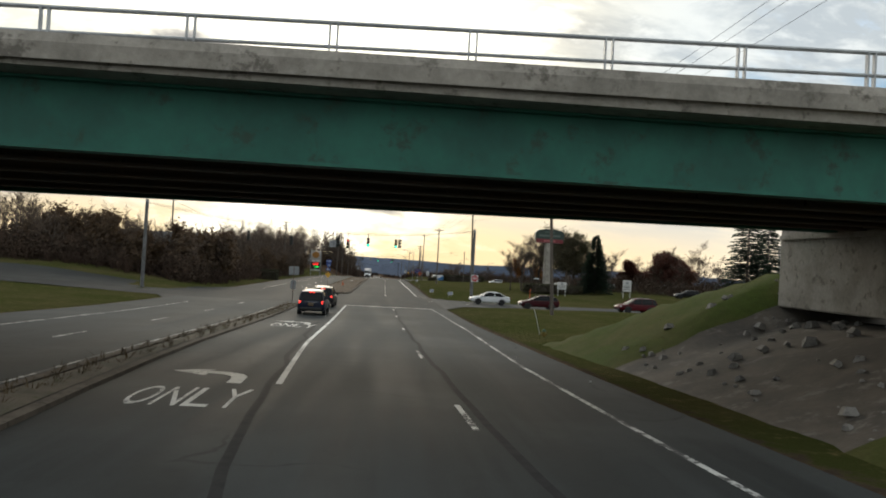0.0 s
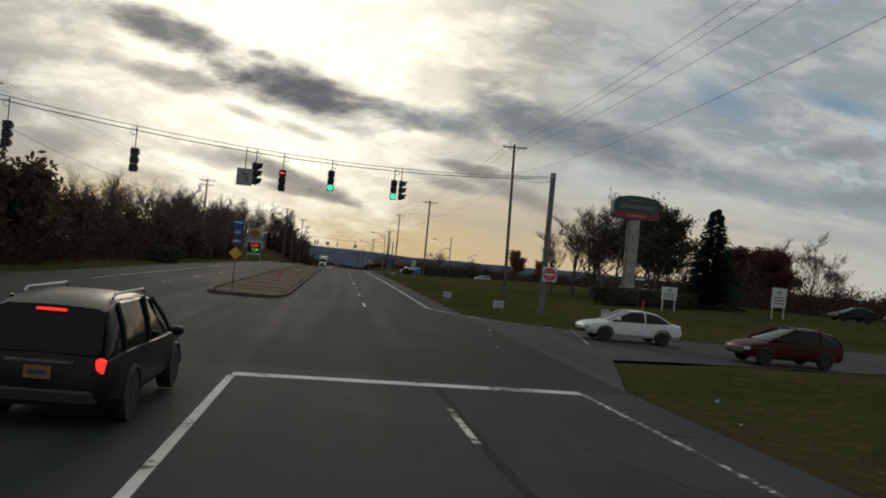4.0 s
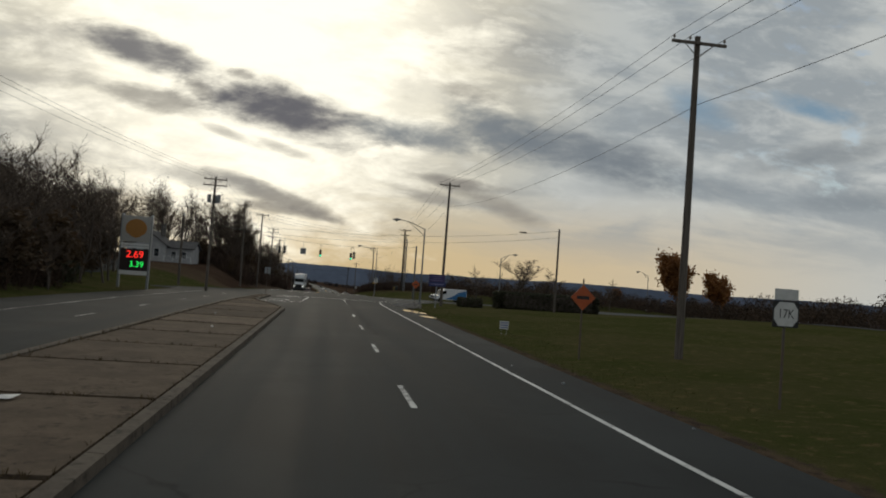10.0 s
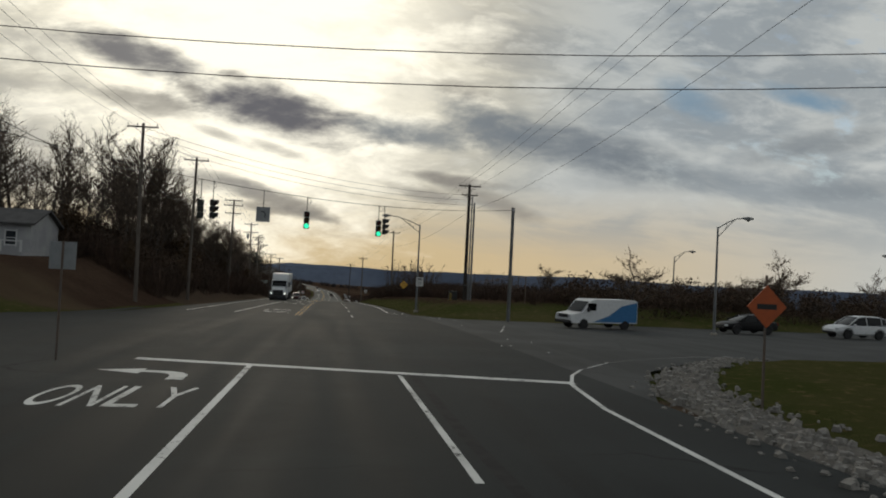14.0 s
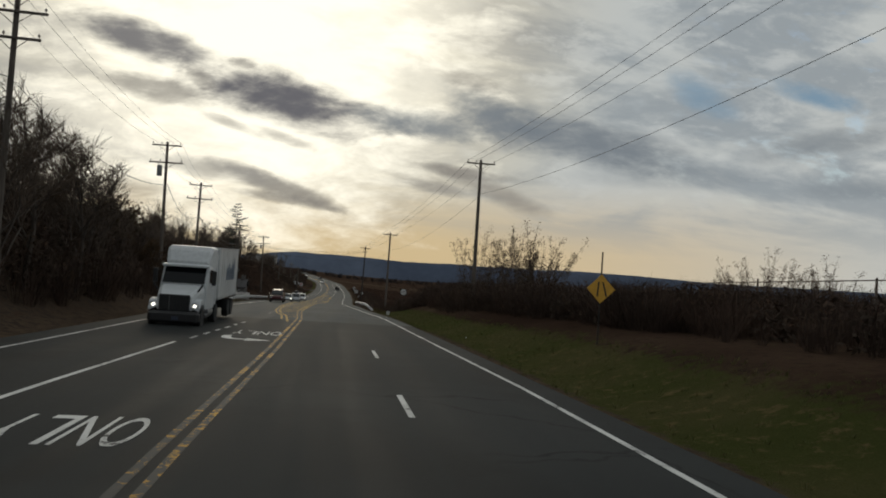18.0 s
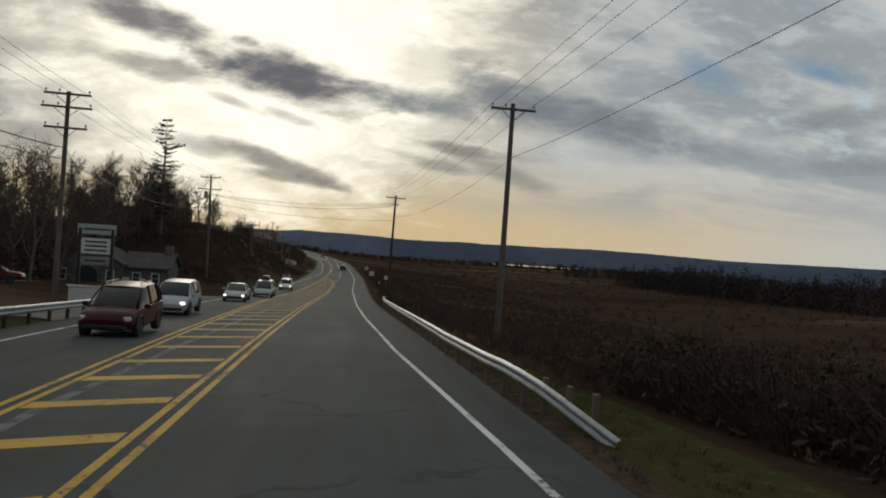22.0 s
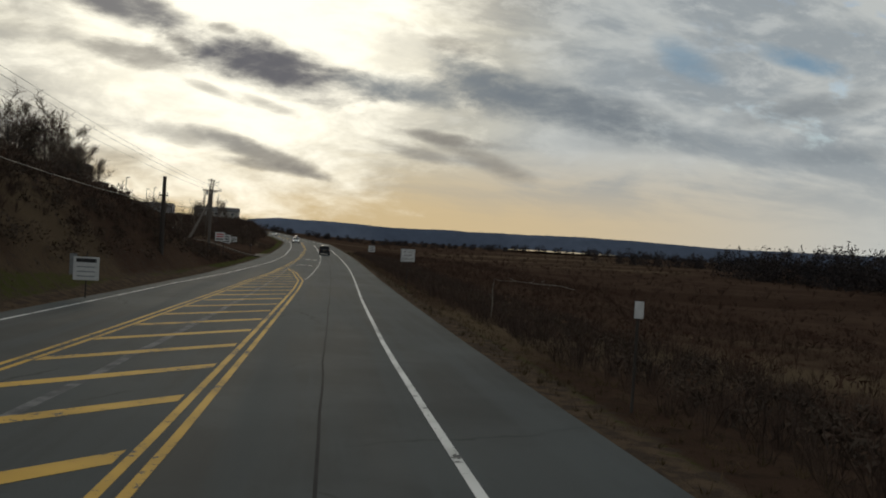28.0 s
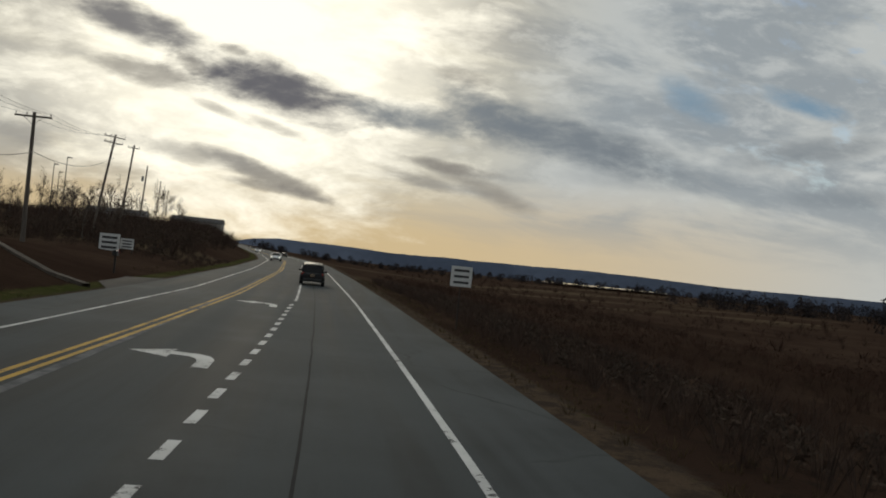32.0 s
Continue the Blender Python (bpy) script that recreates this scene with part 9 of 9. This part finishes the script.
# purple board on the corner lawn
b_ = base_at(222.7, 10.75)
s = thing("name_board", b_, "purple and blue name board on a grey post", "sign")
z0 = rz(222.7) - b_.z
part("post", Geo().box((0, 0.05, (z0 + 2.4) / 2), (0.10, 0.10, z0 + 2.4)), SIGN_BACK, s)
f = plate_part("panel", (0, z0 + 3.0), 1.6, 0.78, plain("purple_board", (0.045, 0.03, 0.11), 0.5), s, thick=0.08)
plate_part("lower_panel", (0.05, z0 + 2.42), 1.7, 0.42, plain("blue_board", (0.022, 0.030, 0.12), 0.5), s, thick=0.08)
for i, w in enumerate((1.0, 0.8, 1.2)):
    plate_part("bar", (0, z0 + 3.2 - 0.2 * i), w, 0.06, plain("pale_violet_bar", (0.16, 0.14, 0.28), 0.5), f, y=-0.045, thick=0.006)
plate_part("bar", (0.05, z0 + 2.42), 1.3, 0.08, plain("pale_violet_bar", (0.2, 0.2, 0.36), 0.5), f, y=-0.045, thick=0.006)

# shop boards on the left side
b_ = base_at(431, -17.9)
s = thing("shop_board", b_, "tall white and grey shop board on two dark posts", "sign")
for x in (-1.15, 1.15):
    part("post", Geo().box((x, 0, 2.2), (0.22, 0.22, 4.8)), INK, s)
for z, h, w, m_ in ((4.55, 0.75, 2.7, plain("pale_green_board", (0.30, 0.34, 0.32), 0.5)), (3.3, 1.15, 2.3, SIGN_WHITE), (2.2, 0.6, 2.1, SIGN_BACK)):
    f = plate_part("panel", (0, z), w, h, m_, s, thick=0.15)
    for k in range(3 if h > 1 else 1):
        plate_part("bar", (0, z + (0.32 - 0.32 * k if h > 1 else 0)), w * 0.7, 0.13, INK, f, y=-0.08, thick=0.008)
s = sign_post(514.7, -10.4, 2.1, "white real-estate board on a post below the bank")
f = plate_part("panel", (0, 1.35), 1.05, 1.0, SIGN_WHITE, s)
plate_part("heading_bar", (0, 1.70), 0.82, 0.17, INK, f, y=-0.013, thick=0.004)
for k in range(3):
    plate_part("bar", (0, 1.42 - 0.2 * k), 0.75, 0.05, SIGN_BACK, f, y=-0.013, thick=0.004)
plate_part("side_panel", (-0.62, 1.5), 0.3, 0.9, SIGN_BACK, s, y=0.3)
for y, u, zc, w, hh, n in ((629.7, -18.15, 1.5, 1.75, 1.6, "large white board with dark bars above the driveway"), (630.2, -16.75, 1.5, 1.15, 0.95, "white board with dark bars above the driveway"), (579.5, -13.7, 2.75, 1.15, 1.1, "white board with a red shape on the bank")):
    b_ = base_at(y, u)
    zc += rz(y) - b_.z
    s = thing("roadside_board", b_, n, "sign", "roadside boards")
    for x in (-w * 0.4, w * 0.4):
        part("post", Geo().box((x, 0.06, zc / 2 - 0.1), (0.09, 0.09, zc + 0.2)), WOOD_DARK, s)
    f = plate_part("panel", (0, zc), w, hh, SIGN_WHITE, s, thick=0.05)
    for k in range(3):
        plate_part("bar", (0, zc + hh * (0.28 - 0.28 * k)), w * 0.75, hh * 0.13, SIGN_RED if y == 579.5 and k < 2 else INK, f, y=-0.03, thick=0.006)
# mailbox
b_ = base_at(605.0, -11.9)
s = thing("mailbox", b_, "black mailbox on a wooden post beside the driveway", "mailbox")
part("post", Geo().box((0, 0, 0.5), (0.1, 0.1, 1.2)), WOOD_DARK, s)
part("box", Geo().prism([(-0.13, 1.05), (0.13, 1.05), (0.13, 1.25)] + [(0.13 * math.cos(t), 1.25 + 0.13 * math.sin(t)) for t in np.linspace(0.2, 2.94, 7)] + [(-0.13, 1.25)], -0.28, 0.28, "y"), BLACK, s)
part("flag", Geo().box((0.145, 0.1, 1.3), (0.012, 0.04, 0.2)), SIGN_RED, s)

# yard signs
for y, u, w, turn in ((100.6, 10.3, 0.68, 12), (111.1, 8.55, 0.58, 8), (97.8, 16.2, 0.5, -15), (186, 9.4, 0.5, 10)):
    b_ = base_at(y, u)
    s = thing("yard_sign", Matrix.Translation(b_) @ pose(0, 0, 0, 0, 0, turn), "small white corrugated yard sign on wire legs", "sign", "yard signs")
    for x in (-w * 0.3, w * 0.3):
        part("leg", Geo().tube([(x, 0, -0.1), (x, 0, 0.35)], 0.008, 4), GALV, s)
    f = plate_part("panel", (0, 0.52), w, 0.42, SIGN_WHITE, s)
    for k in range(3):
        plate_part("bar", (0, 0.64 - 0.12 * k), w * 0.8, 0.05, SIGN_BLUE, f, y=-0.012, thick=0.003)
for y, u, c in ((126.2, -4.95, None),):
    p = on(y, u, 0.14)
    s = thing("traffic_cone", p, "faded orange traffic cone on the median", "traffic cone")
    part("base", Geo().box((0, 0, 0.02), (0.38, 0.38, 0.04), bev=0.015), ORANGE, s)
    part("cone", Geo().turned((0, 0, 0.04), [(0.15, 0), (0.10, 0.28), (0.03, 0.68), (0.02, 0.7)], 16), ORANGE, s, smooth=True)
    part("collar", Geo().turned((0, 0, 0.32), [(0.098, 0), (0.075, 0.14)], 16), SIGN_WHITE, s)
b_ = base_at(106, 21.8)
tagged(part("marker_post", Geo().tube([(0, 0, -0.1), (0, 0, 1.25), (0, 0, 1.32)], [0.07, 0.07, 0.02], 10), ORANGE, at=b_), "slim orange plastic marker post on the lawn", "marker post")
for y, u, h_, mt, n in ((493.1, 5.8, 2.1, SIGN_WHITE, "thin white reference marker on a post"), (455, -11.6, 1.2, SIGN_WHITE, "thin roadside delineator post")):
    s = sign_post(y, u, h_, n, "delineator", group="delineators")
    plate_part("panel", (0, h_ - 0.16), 0.18, 0.32, mt, s)
s = thing("litter", on(159.5, -4.95, 0.155), "sheet of white paper lying on the median", "litter")
part("sheet", Geo().add([(-0.2, -0.15, 0.0), (0.18, -0.17, 0.02), (0.22, 0.17, 0.04), (-0.16, 0.16, 0.01), (0, 0, 0.05)], [(0, 1, 4), (1, 2, 4), (2, 3, 4), (3, 0, 4)]), SIGN_WHITE, s, solid=False)
rr = random.Random(5)
for i in range(36):
    y = rr.uniform(20, 380)
    if 110 < y < 135:
        y += 60
    u = rr.choice((right_edge(y) + rr.uniform(0.1, 2.2), right_edge(y) - rr.uniform(0.1, 1.5), rr.uniform(-6, -3) if 100 < y < 200 else right_edge(y) + 1))
    b_ = base_at(y, u)
    p = Vector((b_.x, b_.y, max(b_.z, rz(y)) + (0.14 if 96 < y < 205 and u < -2.7 else 0.02)))
    k = rr.uniform(0.03, 0.08)
    s = part("litter", Geo().box((0, 0, k * 0.3), (k * 1.6, k, k * 0.6), rz_=rr.uniform(0, 3), rx_=rr.uniform(-0.4, 0.4), taper=0.7), SIGN_WHITE if i % 3 else SIGN_BACK, at=p)
    tagged(s, "crumpled scrap of pale litter beside the road", "litter", "roadside litter")
b_ = base_at(42.0, 10.05)
DULL_YELLOW, DULL_GREEN = plain("dull_yellow_paint", (0.17, 0.12, 0.02), 0.6), plain("dull_green_paint", (0.03, 0.07, 0.03), 0.6)
s = thing("hydrant", b_ + Vector((0, 0, -0.12)), "small dull green and yellow fire hydrant in the grass", "hydrant")
part("barrel", Geo().turned((0, 0, 0), [(0.13, 0), (0.13, 0.05), (0.09, 0.07), (0.09, 0.32), (0.11, 0.34), (0.11, 0.38)], 14), DULL_YELLOW, s, smooth=True)
part("bonnet", Geo().turned((0, 0, 0.38), [(0.11, 0), (0.09, 0.09), (0.025, 0.15)], 14), DULL_GREEN, s, "green bonnet", smooth=True)
part("nozzle", Geo().turned((0, 0, 0.26), [(0.045, -0.16), (0.045, 0.16)], 10, axis="x"), DULL_YELLOW, s)
s = thing("marker_rod", b_ + Vector((0.1, 2.6, 0)), "slim leaning white marker rod on the lawn", "marker rod")
part("rod", Geo().tube([(0.2, 0, -0.2), (0.0, 0, 0.6), (-0.22, 0, 1.35)], 0.014, 6), SIGN_WHITE, s)
b_ = base_at(292.2, 11.9)
s = thing("hydrant", b_, "dull yellow fire hydrant beside the pole", "hydrant")
part("barrel", Geo().turned((0, 0, 0), [(0.16, 0), (0.16, 0.06), (0.1, 0.08), (0.1, 0.5), (0.14, 0.52), (0.14, 0.58), (0.11, 0.68), (0.03, 0.75)], 14), DULL_YELLOW, s, smooth=True)
part("nozzle", Geo().turned((0, 0, 0.4), [(0.05, -0.2), (0.05, 0.2)], 10, axis="x"), DULL_YELLOW, s)
b_ = base_at(292.6, 12.4)
s = thing("utility_cabinet", b_ + Vector((-0.1, 0.6, 0)), "small black utility cabinet beside the pole", "cabinet")
part("body", Geo().box((0, 0, 0.4), (0.8, 0.5, 0.85), bev=0.03), BLACK, s)
part("lid", Geo().box((0, 0, 0.85), (0.86, 0.56, 0.06), bev=0.02), BLACK, s)

for y, u, w_, h_, up_ in ((118.0, 39.2, 1.35, 1.75, 1.0), (118.0, 29.0, 1.4, 1.1, 1.0)):
    s = thing("lawn_sign", base_at(y, u), "white notice board on two legs on the lawn", "sign", "lawn signs")
    for k in (-0.4, 0.4):
        part("leg", Geo().box((k * w_, 0, up_ * 0.5), (0.08, 0.08, up_ + 0.3)), SIGN_WHITE, s)
    part("board", Geo().box((0, 0, up_ + h_ / 2), (w_, 0.1, h_), bev=0.02), SIGN_WHITE, s)
    part("emblem", Geo().box((0, -0.056, up_ + h_ * 0.76), (w_ * 0.3, 0.012, h_ * 0.2), bev=0.004), SIGN_BACK, s, "grey emblem shape")
    for k in (0.5, 0.36, 0.2):
        part("text_bar", Geo().box((0, -0.054, up_ + h_ * k), (w_ * 0.7, 0.008, h_ * 0.05)), BLACK, s)

# dead wood in the field beside the last stretch
DEAD_WOOD = material("pale_dead_wood", (0.30, 0.27, 0.23), (0.20, 0.18, 0.15), 3.0, 0.9, stretch=(4, 4, 0.6))
s = thing("dead_sapling", base_at(517.0, 8.0), "thin pale dead sapling stem on the verge", "sapling")
part("stem", Geo().tube([(0, 0, -0.2), (0.03, 0, 0.9), (0.0, 0.02, 1.5), (0.06, 0, 2.1)], [0.02, 0.017, 0.012, 0.006], 5), DEAD_WOOD, s)
part("twig", Geo().tube([(0.0, 0.02, 1.1), (-0.18, 0.05, 1.3)], [0.008, 0.004], 4), DEAD_WOOD, s)
s = thing("fallen_branch", base_at(582.0, 27.8), "long pale fallen branch caught in the brush", "branch")
part("limb", Geo().tube([(-5.2, 1.0, 1.0), (-2.4, 0.5, 1.05), (0.8, 0, 0.85), (3.6, -0.6, 0.8), (5.6, -1.2, 0.4)], [0.01, 0.025, 0.035, 0.04, 0.045], 6), DEAD_WOOD, s)
for a_, b_ in (((-0.4, 0.1, 0.9), (0.5, 0.8, 1.4)), ((1.0, 0, 0.85), (1.9, 0.6, 1.5)), ((2.4, -0.3, 0.85), (1.8, -1.0, 0.2)), ((-2.4, 0.5, 1.05), (-3.4, 1.0, 1.5))):
    part("side_branch", Geo().tube([a_, [(p + q) / 2 + 0.03 for p, q in zip(a_, b_)], b_], [0.022, 0.015, 0.006], 5), DEAD_WOOD, s)

# puddles and pale gravel at the second corner
WATER = plain("still_water", (0.02, 0.02, 0.02), 0.03, 0.0, 0.5, fine=0.02)
for y, u, a, b2 in ((208.8, 7.1, 3.7, 0.62), (199.9, 7.2, 1.7, 0.45)):
    p = on(y, u, 0)
    n = 22
    ring = [Vector((p.x - 0.12 * a * math.sin(6.283 * k / n) + b2 * math.cos(6.283 * k / n) * (1 + 0.25 * noise.noise((k * 0.9, y, 0))), p.y + a * math.sin(6.283 * k / n) * (1 + 0.2 * noise.noise((k * 0.7, y, 4))), 0)) for k in range(n)]
    ring = [Vector((q.x, q.y, max(rz(q.y), height(q.x, q.y)) + 0.022)) for q in ring]
    tagged(part("puddle", Geo().add(ring, [tuple(range(n))]), WATER, solid=False), "shallow puddle reflecting the bright sky", "puddle", kind="structure")
GRAVEL = material("pale_gravel", (0.24, 0.225, 0.205), (0.15, 0.142, 0.13), 3.0, 0.95, bump=0.8, bump_scale=9, third=(0.09, 0.085, 0.078), coords="World")
GRIT = material("dark_gravel_bed", (0.085, 0.076, 0.066), (0.058, 0.052, 0.045), 4.0, 0.95, bump=0.8, bump_scale=14, third=(0.14, 0.13, 0.115), coords="World")
berm = lambda y: lerp(y, [206, 213, 223, 230, 234.4, 238.2, 241, 243.5], [7.3, 7.3, 7.5, 8.0, 8.8, 10.6, 12.8, 15.5])


def on_ground(y, u, h):
    x = rx(y) + u
    return Vector((x, y, max(height(x, y), rz(y) - 0.07) + h))


g = Geo()
g.strip([[on_ground(y, berm(y) + a, h) for a, h in ((-0.5, -0.02), (-0.2, 0.035), (0.5, 0.07), (1.1, 0.05), (1.5, -0.03))] for y in np.arange(219.5, 243.6, 0.6)])
tagged(part("gravel_strip", g, GRIT, solid=False), "strip of pale broken gravel round the corner", "gravel", kind="structure")
rs = random.Random(8)
g = Geo()
for i in range(1250):
    y = rs.uniform(220, 243.5)
    k = rs.uniform(0.05, 0.19) * rs.uniform(0.5, 1.1)
    g.box(on_ground(y, berm(y) + rs.gauss(0.4, 0.6), 0.04 + k * 0.2), (k * 1.3, k, k * 0.8), rz_=rs.uniform(0, 3), rx_=rs.uniform(-0.5, 0.5), taper=0.6)
tagged(part("stones", g, GRAVEL), "scattered pale stones along the kerbless corner", "stones", kind="stuff")
g = Geo()
for i in range(110):
    y, x = rs.uniform(12, 28), rs.uniform(10.2, 17.0)
    k = rs.uniform(0.06, 0.36) * rs.uniform(0.4, 1)
    g.box((x, y, height(x, y) - 0.1 + fill_height(x, y) + k * 0.15), (k * 1.4, k, k * 0.7), rz_=rs.uniform(0, 3), rx_=rs.uniform(-0.6, 0.6), taper=0.55)
tagged(part("stones", g, GRAVEL), "broken stones on the slope below the abutment", "stones", kind="stuff")


# ---- guardrails and fence ----
def guardrail(pts, label, flare=True):
    ob = thing("guardrail", on(*pts[0]), label, "guardrail", "guardrails")
    inv = ob.matrix_basis.inverted()
    path_ = []
    for (ya, ua), (yb, ub) in zip(pts, pts[1:]):
        n = max(2, int((yb - ya) / 1.9))
        path_ += [(ya + (yb - ya) * i / n, ua + (ub - ua) * i / n) for i in range(n)]
    path_.append(pts[-1])
    face = -1 if pts[0][1] > 0 else 1
    prof = [(0.0, 0.42), (0.05, 0.46), (0.08, 0.50), (0.03, 0.55), (0.0, 0.57), (0.03, 0.60), (0.08, 0.65), (0.05, 0.70), (0.0, 0.73)]
    rows = []
    for i, (y, u) in enumerate(path_):
        sink = 0.0
        if flare and i < 5:
            sink = (0.66, 0.48, 0.30, 0.15, 0.05)[i]
        rows.append([on(y, u + face * a, z - sink) for a, z in prof])
    part("rail", Geo().strip(rows), GALV, ob, at=inv, solid=False, smooth="all")
    rows = [[p + Vector((-face * 0.012, 0, 0)) for p in r] for r in rows]
    part("rail_back", Geo().strip(rows), GALV, ob, at=inv, solid=False, smooth="all")
    for y, u in path_[1::1]:
        p = on(y, u - face * 0.06, 0)
        part("post", Geo().box((p.x, p.y, p.z + 0.22), (0.10, 0.14, 0.92)), RUST_STEEL if u > 0 else WOOD_DARK, ob, at=inv)
    e = on(*path_[-1])
    part("end_shoe", Geo().tube([e + Vector((face * 0.05, 0, 0.43)), e + Vector((-face * 0.25, 0.25, 0.575)), e + Vector((face * 0.05, 0, 0.72))], 0.03, 6), GALV, ob, at=inv)


guardrail([(382.4, 4.85), (384.2, 4.45), (386.5, 4.15), (389.5, 3.95), (396, 3.82), (420, 4.02), (432, 4.22), (447, 4.62), (458.5, 5.2)], "long galvanised guardrail beside the drop to the field")
guardrail([(378.0, -11.9), (386, -11.1), (400, -10.8), (424, -10.7)], "weathered guardrail before the shop forecourt")
fence = thing("chain_link_fence", base_at(300, 20), "tall chain-link fence with steel posts behind the brush", "fence")
FI = fence.matrix_basis.inverted()
fp = [(286, 18), (300, 20), (320, 21.5), (340, 23), (341, 30), (342, 38), (343, 48)]
tops = [base_at(y, u) + Vector((0, 0, 2.4)) for y, u in fp]
part("top_rail", Geo().tube(tops, 0.03, 6), RUST_STEEL, fence, at=FI)
for y, u in [(286, 18), (293, 19), (300, 20), (310, 20.7), (320, 21.5), (330, 22.2), (340, 23), (341, 30), (342, 38), (343, 48)]:
    b_ = base_at(y, u)
    part("post", Geo().tube([b_, b_ + Vector((0, 0, 2.5))], 0.05, 8), RUST_STEEL, fence, at=FI)
# white garden figures and chairs on the forecourt
for i, (y, u) in enumerate(((440, -15.8), (441.5, -16.9), (439, -17.8))):
    b_ = base_at(y, u)
    s = thing("lawn_chair", Matrix.Translation(b_) @ pose(0, 0, 0.07, 0, 0, 150 + 25 * i), "white slatted wooden lawn chair for sale", "chair", "lawn chairs")
    for k in range(5):
        part("back_slat", Geo().box((-0.24 + 0.12 * k, 0.28, 0.72), (0.1, 0.025, 0.85 - 0.08 * abs(k - 2)), rx_=-0.3), SIGN_WHITE, s)
    part("seat", Geo().box((0, -0.05, 0.36), (0.56, 0.55, 0.03), rx_=0.15), SIGN_WHITE, s)
    for x in (-0.3, 0.3):
        part("leg", Geo().box((x, -0.3, 0.28), (0.09, 0.03, 0.56)), SIGN_WHITE, s)
        part("arm", Geo().box((x, 0.0, 0.56), (0.14, 0.75, 0.025)), SIGN_WHITE, s)
s = thing("signboard", base_at(418, -14.2) , "pale lattice planter board at the forecourt's edge", "board")
part("panel", Geo().box((0, 0, 0.45), (2.4, 0.1, 0.9), bev=0.02), SIGN_WHITE, s)
part("rail", Geo().box((0, -0.06, 0.95), (2.6, 0.14, 0.06)), SIGN_WHITE, s)

# sign seen from behind, where the median ends
s = sign_post(236.9, -6.95, 3.1, "bare back of a road sign where the median ends", base=on(236.9, -6.95, 0.0))
plate_part("panel", (0, 2.72), 0.66, 0.72, SIGN_BACK, s, y=0.07)
b_ = base_at(364.6, 5.3)
s = thing("litter", b_, "battered white plastic bucket lying on the verge", "litter")
part("bucket", Geo().turned((0, 0, 0.0), [(0.13, 0.0), (0.17, 0.36), (0.185, 0.37), (0.16, 0.34), (0.12, 0.03)], 16), SIGN_WHITE, s)
